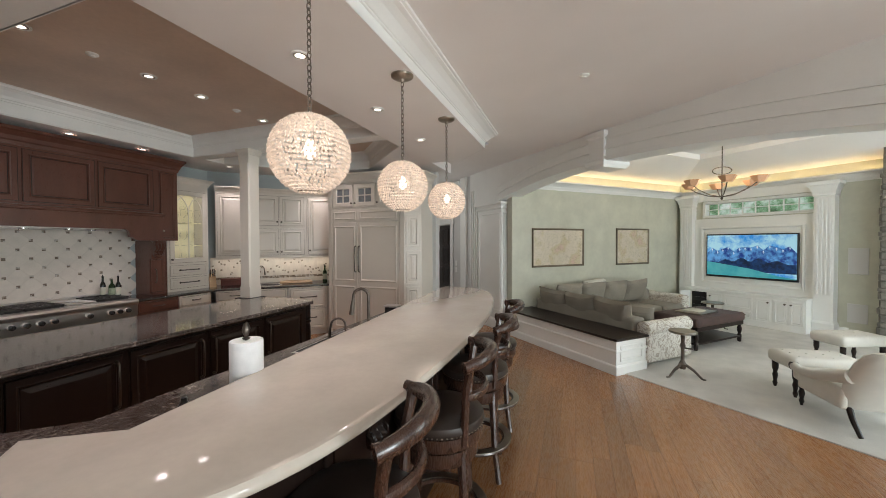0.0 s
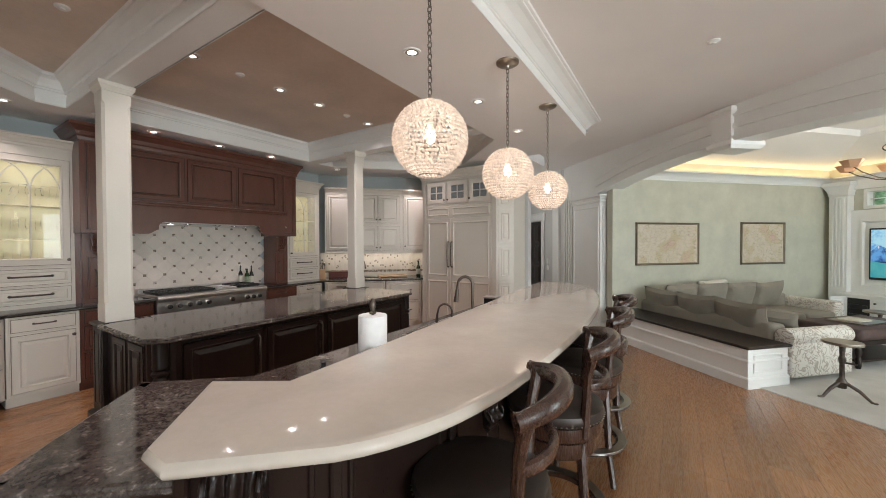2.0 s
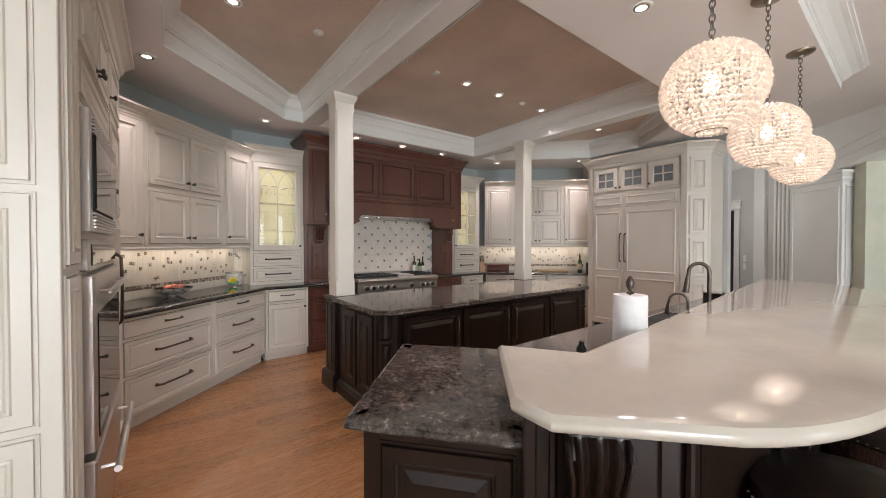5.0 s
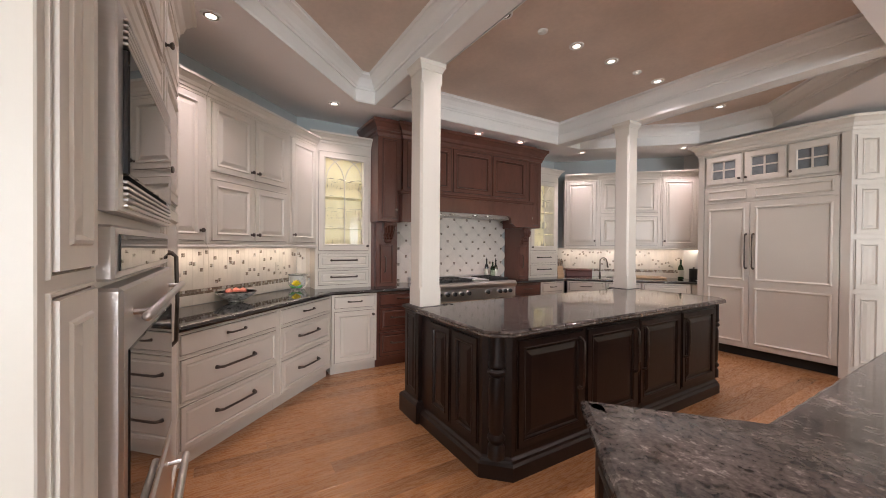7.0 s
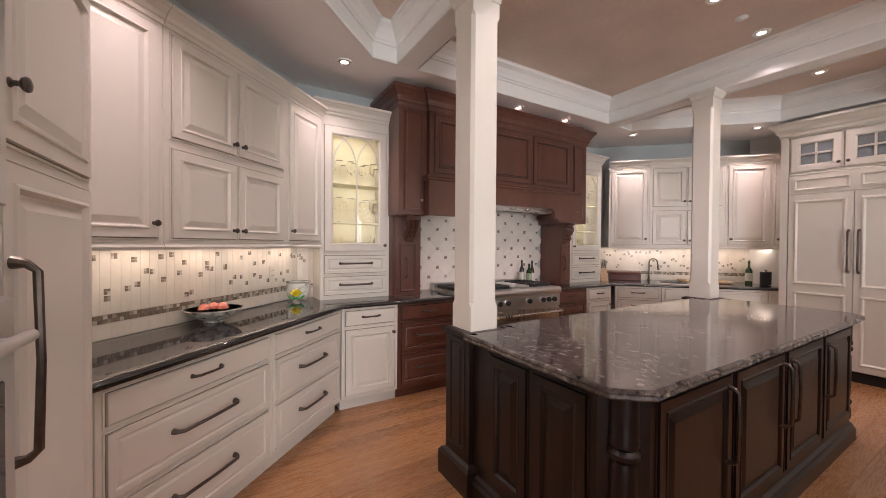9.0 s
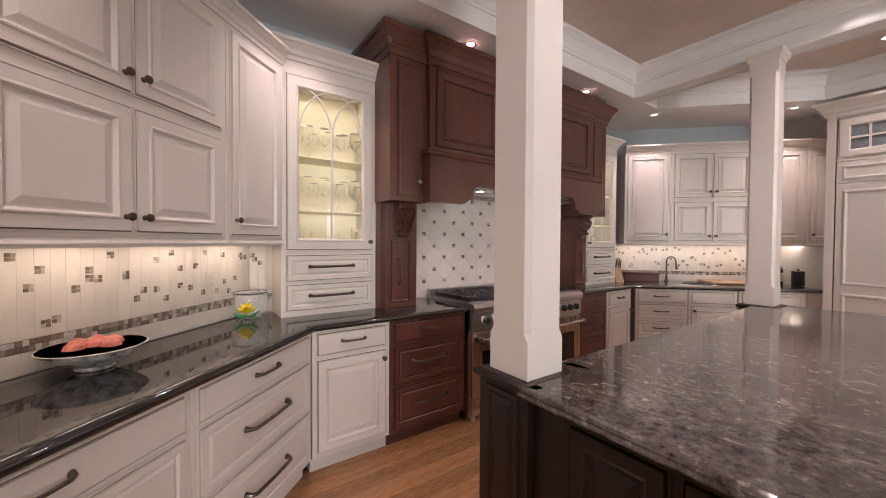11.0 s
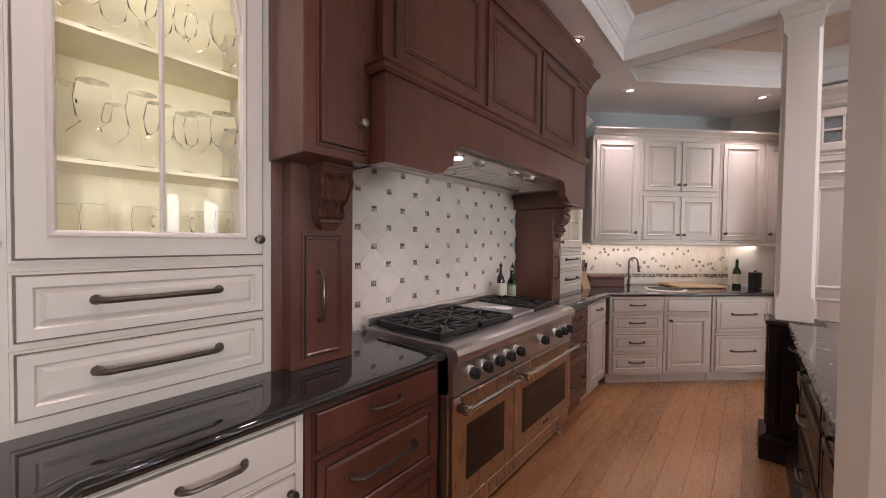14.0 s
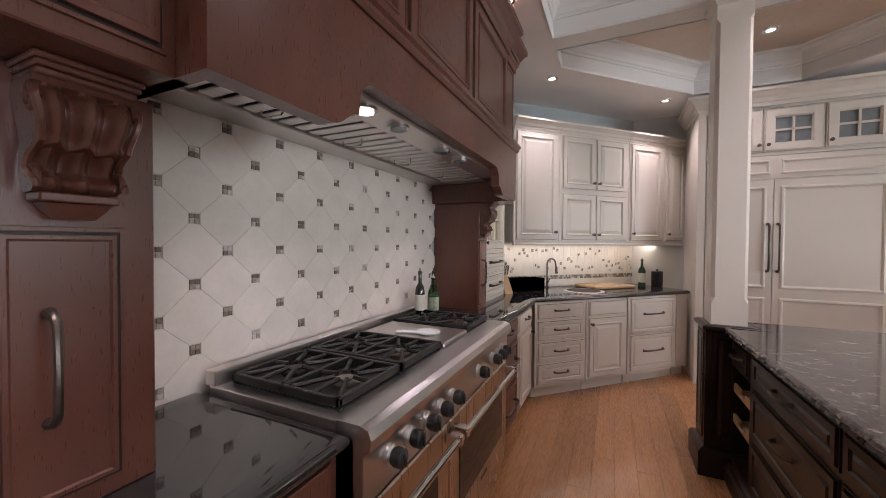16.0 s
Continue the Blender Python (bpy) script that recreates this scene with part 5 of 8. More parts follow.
def island():
    c = thing("kitchen_island", pose(0, 0, 0), "espresso-stained kitchen island with raised panels and turned corner posts", "island")
    m = M_ESPRESSO
    bx0, bx1, by0, by1 = IX0 + 0.05, IX1 - 0.06, IY0 + 0.06, IY1 - 0.06
    outline = [(bx0, by0), (bx1 - 0.13, by0), (bx1, by0 + 0.13), (bx1, by1 - 0.13), (bx1 - 0.13, by1), (bx0, by1)]
    cubby = [(bx0, 3.905), (bx0 + 0.34, 3.905), (bx0 + 0.34, 3.60), (bx0, 3.60)]
    part("body", G().prism(outline + cubby, [(0, 0.0), (0, 0.876)]), m, c)
    part("plinth", G().prism(outline, [(-0.035, 0.0), (-0.035, 0.085), (-0.022, 0.10), (-0.018, 0.115), (-0.004, 0.125), (0.0, 0.13)]), m, c)
    # bar side, four doors with tall pulls
    n, w = 4, (by1 - by0 - 0.30) / 4
    me = pose(bx1, 0, 0, 0, 0, 90)
    for k in range(n):
        y = by0 + 0.15 + k * w
        px = (y + w - 0.07) if k in (0, 1) else (y + 0.05)
        raised(c, "door", y + 0.012, 0.16, w - 0.024, 0.69, m, me, (px, 0.62, 0.34, True))
    ms = pose(0, by0, 0)
    for x0, x1 in ((bx0 + 0.20, bx0 + 0.50), (bx0 + 0.52, bx1 - 0.16)):
        raised(c, "end_panel", x0, 0.16, x1 - x0, 0.69, m, ms)
    mn = pose(0, by1, 0, 0, 0, 180)
    for x0, x1 in ((-bx1 + 0.16, -bx1 + 0.50), (-bx1 + 0.52, -bx0 - 0.2)):
        raised(c, "end_panel", x0, 0.16, x1 - x0, 0.69, m, mn)
    # range side, drawers and open shelf
    mw_ = pose(bx0, 0, 0, 0, 0, -90)
    for yt, wd in ((3.545, 0.78), (2.745, 0.78), (1.945, 0.48)):
        y = -yt
        for z0, h in ((0.70, 0.15), (0.43, 0.25), (0.16, 0.25)):
            d = part("drawer", G().panel(y, z0, wd, h, steps_for(DRAWER, wd, h)), m, c, m=mw_)
            handle(d, y + wd / 2, z0 + h * 0.55, 0.16, M_BRONZE)
    # open bay with a small drawer above and two pull-out trays
    d = part("drawer", G().panel(-3.895, 0.70, 0.285, 0.15, steps_for(DRAWER, 0.285, 0.15)), m, c, m=mw_)
    handle(d, -3.752, 0.78, 0.12, M_BRONZE)
    part("bay_head", G().box(bx0 + 0.001, 3.601, 0.69, bx0 + 0.335, 3.904, 0.874), m, c)
    part("bay_floor", G().box(bx0 + 0.001, 3.601, 0.0, bx0 + 0.335, 3.904, 0.15), m, c)
    for z in (0.36, 0.54):
        t = part("pull_out_tray", G().box(bx0 + 0.02, 3.606, z, bx0 + 0.33, 3.899, z + 0.014, 0.002), M_BOARD, c, "pale maple pull-out tray")
        part("tray_front", G().box(bx0 + 0.004, 3.606, z, bx0 + 0.0195, 3.70, z + 0.05, 0.002), M_BOARD, t)
        part("tray_front", G().box(bx0 + 0.004, 3.80, z, bx0 + 0.0195, 3.899, z + 0.05, 0.002), M_BOARD, t)
        part("tray_rail", G().box(bx0 + 0.004, 3.7005, z, bx0 + 0.0195, 3.7995, z + 0.02, 0.002), M_BOARD, t)
    # turned posts in the cut corners
    prof = [(0.052, 0.13), (0.052, 0.20), (0.040, 0.22), (0.055, 0.245), (0.055, 0.26), (0.040, 0.28), (0.046, 0.31), (0.050, 0.45), (0.048, 0.60), (0.040, 0.625), (0.056, 0.645), (0.056, 0.66), (0.042, 0.675), (0.054, 0.69), (0.054, 0.705), (0.05, 0.715), (0.05, 0.876)]
    for y in (by0 + 0.055, by1 - 0.055):
        part("corner_post", G().lathe(prof, (bx1 - 0.055, y, 0), 20), m, c, "turned espresso post", True)
    # panelled piers that carry the two columns
    for CX, y, s in COLUMNS:
        s += 0.027
        sq = [(CX - s, y - s), (CX + s, y - s), (CX + s, y + s), (CX - s, y + s)]
        part("pier", G().prism(sq, [(-0.035, 0.0), (-0.035, 0.14), (-0.02, 0.16), (0.0, 0.17), (0.0, 0.88), (-0.012, 0.888), (-0.02, 0.895), (-0.02, 0.912), (0.0, 0.920)]), m, c)
        for mm in (pose(CX, y - s, 0), pose(CX - s, y, 0, 0, 0, -90)):
            part("pier_panel", G().panel(-0.085, 0.21, 0.17, 0.66, [(0, 0), (0.002, 0.008), (0.02, 0.008), (0.028, 0.002), (0.035, 0.002), (0.05, 0.008)]), m, c, m=mm)
    return c


island()


def rough_edge(t):
    """Chiselled granite edge heights."""
    return [(0.016, t - 0.04), (0.004, t - 0.037), (0.0, t - 0.03), (0.004, t - 0.02), (0.001, t - 0.012), (0.007, t - 0.004), (0.016, t), (0.06, t)]


def fine_poly(poly, step, jag, seed):
    r = random.Random(seed)
    out = []
    for k in range(len(poly)):
        a, b = poly[k], poly[(k + 1) % len(poly)]
        d = math.hypot(b[0] - a[0], b[1] - a[1])
        n = max(1, int(d / step))
        for i in range(n):
            t = i / n
            j = (r.random() - 0.5) * jag if i else 0
            nx, ny = (b[1] - a[1]) / d, -(b[0] - a[0]) / d
            out.append((a[0] + (b[0] - a[0]) * t + nx * j, a[1] + (b[1] - a[1]) * t + ny * j))
    return out


def granite_slab(name, poly, label, z=CTR + 0.004, seed=3):
    g = G().prism(fine_poly(poly, 0.03, 0.005, seed), rough_edge(z))
    return solid(name, g, M_GRANITE, label, "countertop")


p1 = [(-3.475, IY0), (IX1 - 0.10, IY0), (IX1, IY0 + 0.12), (IX1, IY1 - 0.12), (IX1 - 0.10, IY1), (-3.395, IY1), (-3.395, 3.905), (IX0, 3.905), (IX0, 1.425), (-3.475, 1.425)]
granite_slab("island_top", p1, "polished dark granite island top with pale veins and a chiselled edge")


def column(x, y, s):
    c = thing("column", pose(x, y, 0), "square white column with chamfered edges standing on the island", "column", "island columns")
    sq = [(-s, -s), (s, -s), (s, s), (-s, s)]
    loops = []
    # edges cut off between the foot and the head, with sloped stops
    for z, k in ((0.9205, 0.001), (1.055, 0.001), (1.085, 0.019), (2.745, 0.019), (2.77, 0.001), (2.86, 0.001)):
        l = []
        for (a, b) in ((-1, -1), (1, -1), (1, 1), (-1, 1)):
            l += [(a * s, b * (s - k), z), (a * (s - k), b * s, z)] if a * b > 0 else [(a * (s - k), b * s, z), (a * s, b * (s - k), z)]
        loops.append(l)
    part("shaft", G().rings(loops, True, True, True), M_COLUMN, c)
    part("capital", G().prism(sq, [(0.002, 2.852), (-0.006, 2.856), (-0.006, 2.868), (-0.010, 2.874), (-0.020, 2.892), (-0.024, 2.896), (-0.024, 2.912), (-0.028, 2.929)]), M_COLUMN, c)
    return c


M_COLUMN = simple("cream_column_paint", (0.74, 0.70, 0.62), 0.42, vary=0.025, scale=2, fine=60, bumpy=0.04)
for col in COLUMNS:
    column(*col)

# ---- bar ----
BT = [(-0.585, 0.492), (-0.465, 0.488), (-0.187, 0.748), (-0.06, 0.97), (0.005, 1.22), (0.035, 1.5), (0.052, 1.9), (0.055, 2.3), (0.045, 2.7), (0.02, 3.1), (-0.03, 3.5), (-0.10, 3.9), (-0.19, 4.25), (-0.29, 4.5), (-0.43, 4.72), (-0.62, 4.84), (-0.95, 4.90), (-0.98, 4.78), (-0.69, 0.97), (-0.935, 0.81)]


def smooth_poly(pl, a, b, n=3):
    """Catmull-Rom through the points a..b of an outline."""
    out = pl[: a + 1]
    for k in range(a, b):
        p0, p1_, p2, p3 = pl[k - 1], pl[k], pl[k + 1], pl[(k + 2) % len(pl)]
        for i in range(1, n + 1):
            t = i / n
            out.append(tuple(0.5 * (2 * p1_[j] + (p2[j] - p0[j]) * t + (2 * p0[j] - 5 * p1_[j] + 4 * p2[j] - p3[j]) * t * t + (3 * p1_[j] - p0[j] - 3 * p2[j] + p3[j]) * t ** 3) for j in (0, 1)))
    return out + pl[b + 1 :]


bar_outline = smooth_poly(BT, 2, 15, 4)
BZ = 1.072
solid("quartz_countertop", G().prism(bar_outline, [(0.03, BZ - 0.045), (0.010, BZ - 0.043), (0.003, BZ - 0.036), (0.0, BZ - 0.026), (0.003, BZ - 0.015), (0.010, BZ - 0.007), (0.012, BZ - 0.004), (0.020, BZ - 0.002), (0.03, BZ)]), M_QUARTZ, "curved cream quartz bar top with an ogee edge", "countertop", smooth=True)


def bar_base():
    c = thing("bar_cabinet", pose(0, 0, 0), "espresso-stained bar cabinet with fluted pilasters and carved corbels", "cabinet")
    m = M_ESPRESSO
    # knee wall under the raised top
    kw = [(-0.66, 0.64), (-0.605, 0.588), (-0.33, 0.863), (-0.26, 1.4), (-0.24, 2.2), (-0.27, 3.0), (-0.34, 3.7), (-0.45, 4.3), (-0.60, 4.60), (-0.86, 4.60), (-0.70, 2.5), (-0.66, 1.05), (-0.80, 0.86)]
    part("knee_wall", G().prism(kw, [(0.0, 0), (0, BZ - 0.044)]), m, c)
    part("skirting", G().prism(kw, [(-0.02, 0.0), (-0.02, 0.12), (-0.008, 0.14), (0, 0.15)]), m, c)
    # end cabinet set at 45 degrees, and sink run
    lo = [(-1.03, 0.315), (-0.635, 0.648), (-0.80, 0.95), (-0.72, 1.1), (-0.80, 2.5), (-0.90, 4.6), (-1.20, 4.6), (-1.22, 1.14), (-1.585, 0.82)]
    part("body", G().prism(lo, [(0.0, 0.0), (0, 0.876)]), m, c)
    part("plinth", G().prism(lo, [(-0.015, 0), (-0.015, 0.09), (0, 0.11)]), m, c)
    d = math.hypot(0.395, 0.333)
    mm = pose(-1.03, 0.315, 0, 0, 0, math.degrees(math.atan2(0.333, 0.395)))
    raised(c, "end_panel", 0.05, 0.14, d - 0.10, 0.70, m, mm)
    mm2 = pose(-1.585, 0.82, 0, 0, 0, math.degrees(math.atan2(-0.505, 0.555)))
    raised(c, "end_panel", 0.05, 0.14, 0.65, 0.70, m, mm2)
    # fluted strips and panels along the stool side
    for a, b in zip(kw[1:8], kw[2:9]):
        L = math.hypot(b[0] - a[0], b[1] - a[1])
        ang = math.degrees(math.atan2(b[1] - a[1], b[0] - a[0]))
        mm = pose(a[0], a[1], 0, 0, 0, ang)
        n = 1 if L < 0.6 else 2
        for k in range(n):
            w = L / n
            part("side_panel", G().panel(k * w + 0.05, 0.18, w - 0.10, 0.80, [(0, 0), (0.002, 0.008), (0.014, 0.008), (0.020, 0.002), (0.024, 0.001)]), m, c, m=mm)
        part("flute", G().box(-0.018, -0.022, 0.15, 0.018, 0, 1.02, 0.006), m, c, m=mm)
    for x, y, r in ((-0.497, 0.694, 45), (-0.27, 1.75, 84), (-0.33, 3.6, 100)):
        part("corbel", corbel_mesh(0.135, 0.30, 0.11), m, c, "carved acanthus corbel", True, pose(x, y, 0.705, 0, 0, r))


bar_base()
p2 = [(-1.044, 0.255), (-0.618, 0.612), (-0.66, 0.70), (-0.80, 0.87), (-0.665, 1.05), (-0.71, 2.5), (-0.86, 4.62), (-1.26, 4.66), (-1.27, 1.16), (-1.648, 0.825)]
granite_slab("bar_counter", p2, "polished dark granite counter below the bar with a chiselled edge", CTR, 5)
splash_range()


def tall_faucet(m, h, r, name, label, mat, s=1.0):
    c = thing(name, m, label, "faucet")
    part("base", G().lathe([(0.028 * s, 0), (0.028 * s, 0.01), (0.018 * s, 0.02), (0.016 * s, 0.06), (0.02 * s, 0.07)], n=14), mat, c, "", True)
    pts = [(0, 0, 0.05), (0, 0, h - r)] + [(-r + r * math.cos(a), 0, h - r + r * math.sin(a)) for a in [k * math.pi / 10 for k in range(1, 11)]]
    pts += [(-2 * r - 0.006, 0, h - r - 0.04 * s)]
    part("neck", G().tube(pts, 0.012 * s, 10), mat, c, "", True)
    part("spray_head", G().tube([pts[-1], (pts[-1][0] - 0.006 * s, 0, pts[-1][2] - 0.06 * s), (pts[-1][0] - 0.012 * s, 0, pts[-1][2] - 0.10 * s)], [0.014 * s, 0.018 * s, 0.02 * s], 10), mat, c, "", True)
    part("lever", G().tube([(0, 0.02 * s, 0.05), (0.01, 0.05 * s, 0.07), (0.02, 0.09 * s, 0.10 * s + 0.03)], 0.006 * s, 8), mat, c, "", True)
    return c


tall_faucet(pose(-0.80, 2.62, CTR, 0, 0, 25), 0.40, 0.055, "sink_faucet", "tall bronze pull-down faucet at the bar sink", M_BRONZE)
tall_faucet(pose(-0.84, 2.38, CTR, 0, 0, 25), 0.22, 0.05, "filter_faucet", "small bronze filtered-water faucet", M_BRONZE, 0.6)
tall_faucet(pose(-4.83, 5.38, CTR, 0, 0, -135), 0.32, 0.055, "prep_faucet", "bronze gooseneck faucet at the prep sink", M_BRONZE, 0.8)


def paper_towel(x, y):
    c = thing("paper_towel_holder", pose(x, y, CTR), "white paper towel roll on a bronze stand", "paper towel")
    part("base", G().lathe([(0.075, 0.0), (0.075, 0.008), (0.06, 0.014), (0.01, 0.016)], n=24), M_BRONZE, c, "", True)
    part("roll", G().lathe([(0.022, 0.018), (0.070, 0.017), (0.072, 0.022), (0.072, 0.292), (0.070, 0.297), (0.022, 0.296)], n=32), M_PAPER, c, "", True)
    part("rod", G().lathe([(0.006, 0.01), (0.006, 0.30), (0.016, 0.302), (0.018, 0.308), (0.008, 0.315), (0.016, 0.335), (0.019, 0.35), (0.012, 0.37), (0.004, 0.382)], n=12), M_BRONZE, c, "bronze rod with a pineapple finial", True)


paper_towel(-0.775, 1.50)


# ---- bar stools ----
def bar_stool():
    c = thing("bar_stool", pose(0, 0, 0), "dark walnut swivel bar stool with brown leather seat and nailheads", "bar stool", "stools along the bar")
    m, sh = M_STOOL, 0.755
    part("seat", G().lathe([(0.19, sh - 0.05), (0.235, sh - 0.045), (0.245, sh - 0.02), (0.238, sh + 0.005), (0.20, sh + 0.025), (0.12, sh + 0.034), (0.01, sh + 0.036)], n=40), M_LEATHER, c, "brown leather seat", True)
    part("seat_ring", G().lathe([(0.17, sh - 0.115), (0.232, sh - 0.115), (0.236, sh - 0.10), (0.236, sh - 0.05), (0.17, sh - 0.05)], n=40), m, c, "", True)
    g = G()
    for k in range(64):
        a = 2 * math.pi * k / 64
        g.lathe([(0.0055, 0.0), (0.004, 0.003), (0.001, 0.004)], (0.243 * math.cos(a), 0.243 * math.sin(a), sh - 0.036), 6)
    part("nailhead_trim", g, M_NICKEL, c, "brass nailheads")
    part("swivel", G().lathe([(0.15, sh - 0.135), (0.15, sh - 0.115)], n=28), M_BLACK, c)
    part("apron", G().lathe([(0.16, sh - 0.21), (0.205, sh - 0.21), (0.21, sh - 0.20), (0.21, sh - 0.135), (0.16, sh - 0.135)], n=36), m, c, "", True)
    for k in range(4):
        a = math.pi / 4 + k * math.pi / 2
        ca, sa = math.cos(a), math.sin(a)
        pts = [(0.185 * ca, 0.185 * sa, sh - 0.15), (0.20 * ca, 0.20 * sa, 0.45), (0.215 * ca, 0.215 * sa, 0.2), (0.255 * ca, 0.255 * sa, 0.0)]
        part("leg", G().tube(pts, [0.027, 0.024, 0.022, 0.019], 8), m, c, "", True)
    part("foot_ring", G().lathe([(0.200, 0.215), (0.262, 0.215), (0.266, 0.225), (0.262, 0.236), (0.200, 0.236), (0.200, 0.215)], n=36, caps=False), m, c, "", True)
    part("foot_rail_cap", G().lathe([(0.215, 0.2362), (0.266, 0.2362), (0.268, 0.238), (0.266, 0.241), (0.215, 0.241), (0.215, 0.2362)], n=36, caps=False), M_NICKEL, c, "worn brass foot plate", True)
    # curved back on the +x side

    def arc(r, a0, a1, z, n=20, lift_=0.0):
        return [(r * math.cos(a), r * math.sin(a), z + lift_ * math.cos((k / n - 0.5) * math.pi)) for k, a in enumerate([a0 + (a1 - a0) * k / n for k in range(n + 1)])]

    for s in (-1, 1):
        a = s * radians(50)
        pts = [(0.225 * math.cos(a), 0.225 * math.sin(a), sh - 0.09), (0.238 * math.cos(a), 0.238 * math.sin(a), sh + 0.06), (0.25 * math.cos(a), 0.25 * math.sin(a), sh + 0.20), (0.275 * math.cos(a) + 0.005, 0.275 * math.sin(a), sh + 0.315)]
        part("back_post", G().tube(pts, [0.024, 0.022, 0.021, 0.024], 8), m, c, "", True)
    part("top_rail", G().tube(arc(0.285, radians(-57), radians(57), sh + 0.31, 24, 0.03), [0.026] + [0.022 + 0.009 * math.sin(math.pi * k / 22) for k in range(23)] + [0.026], 12, True, 1.3), m, c, "", True)
    part("lower_rail", G().tube(arc(0.252, radians(-50), radians(50), sh + 0.15, 20, 0.0), 0.017, 8, True, 1.4), m, c, "", True)
    return c


st = bar_stool()
st.matrix_world = pose(-0.07, 1.30, 0, 0, 0, 14)
for x, y, r in ((-0.02, 2.06, 12), (-0.02, 2.82, 10), (-0.06, 3.52, 12)):
    copy_thing(st, pose(x, y, 0, 0, 0, r))


# ---- pendants ----
def pendant(x, y):
    c = thing("pendant_light", pose(x, y, 0), "glowing beaded crystal globe pendant hung on a chain", "pendant light", "pendants over the bar")
    R, zc = 0.182, 2.085
    part("canopy", G().lathe([(0.085, BARCEIL - 0.0), (0.083, BARCEIL - 0.012), (0.06, BARCEIL - 0.026), (0.02, BARCEIL - 0.032), (0.012, BARCEIL - 0.05)], n=28), M_NICKEL, c, "brushed nickel ceiling canopy", True)
    g = G()
    z, k = BARCEIL - 0.05, 0
    while z > zc + R + 0.03:
        ring = [(0.0105 * math.cos(a), 0, z - 0.019 + 0.019 * math.sin(a)) for a in [i * math.pi / 5 for i in range(11)]]
        if k % 2:
            ring = [(0, p[0], p[2]) for p in ring]
        g.tube(ring, 0.0031, 5, False)
        z -= 0.029
        k += 1
    part("chain", g, M_CHAIN, c, "dark nickel link chain", True)
    g = G()
    for zz, r in ((R * 0.985, 0.05), (-R * 0.965, 0.055)):
        g.tube([(r * math.cos(a), r * math.sin(a), zc + zz) for a in [i * math.pi / 12 for i in range(25)]], 0.004, 5, False)
    for k in range(8):
        a = k * math.pi / 4
        g.tube([(R * 0.96 * math.sin(t) * math.cos(a), R * 0.96 * math.sin(t) * math.sin(a), zc + R * 0.96 * math.cos(t)) for t in [0.25 + i * (math.pi - 0.5) / 12 for i in range(13)]], 0.0022, 4, False)
    g.tube([(0, 0, zc + R - 0.005), (0, 0, zc + R + 0.04)], 0.008, 8)
    part("frame", g, M_NICKEL, c, "thin wire frame")
    bead = G()
    rows = 21
    for j in range(rows):
        t = 0.27 + (math.pi - 0.53) * j / (rows - 1)
        rr, zz = R * math.sin(t), zc + R * math.cos(t)
        n = max(10, int(2 * math.pi * rr / 0.0205))
        for i in range(n):
            a = 2 * math.pi * (i + 0.5 * (j % 2)) / n + 0.012 * math.sin(j * 7 + i * 3)
            s = 0.0123 * (0.85 + 0.3 * ((i * 7 + j * 3) % 5) / 5)
            p = Vector((rr * math.cos(a), rr * math.sin(a), zz))
            bead.add([p + Vector(q) * s for q in ((1, 0, 0), (-1, 0, 0), (0, 1, 0), (0, -1, 0), (0, 0, 1.02), (0, 0, -1.02))], [(0, 2, 4), (2, 1, 4), (1, 3, 4), (3, 0, 4), (2, 0, 5), (1, 2, 5), (3, 1, 5), (0, 3, 5)])
    ob = part("bead_string", bead, M_BEAD, c, "strings of faceted crystal beads")
    ob["kind"] = "stuff"
    part("bulb", G().lathe([(0.012, zc - 0.02), (0.026, zc), (0.03, zc + 0.02), (0.02, zc + 0.05), (0.012, zc + 0.07)], n=14), M_BULB, c, "", True)
    return c


def bead_mat():
    m, nt, b = node_mat("crystal_beads")
    b.inputs["Base Color"].default_value = (0.58, 0.50, 0.43, 1)
    b.inputs["Roughness"].default_value = 0.12
    b.inputs["Transmission Weight"].default_value = 0.35
    geo = nt.nodes.new("ShaderNodeNewGeometry")
    r = ramp(nt, geo.outputs["Random Per Island"], [(0.0, (0.55, 0.55, 0.55)), (1.0, (1.0, 1.0, 1.0))])
    b.inputs["Emission Color"].default_value = (1.0, 0.80, 0.66, 1)
    mul = nt.nodes.new("ShaderNodeMath")
    mul.operation = "MULTIPLY"
    nt.links.new(r.outputs[0], mul.inputs[0])
    mul.inputs[1].default_value = 0.36
    nt.links.new(mul.outputs[0], b.inputs["Emission Strength"])
    return m


M_CHAIN = simple("dark_nickel_chain", (0.20, 0.175, 0.15), 0.4, 0.9, vary=0.15, scale=20, bumpy=0.0)
M_BEAD = bead_mat()
M_BULB = glow("pendant_bulb", (1.0, 0.82, 0.62), 12.0)
for x, y in ((-0.515, 1.64), (-0.540, 2.69), (-0.545, 3.71)):
    pendant(x, y)
    point("pendant_lamp", (x, y, 2.10), PENDANT_W, (1.0, 0.85, 0.74), 0.165)


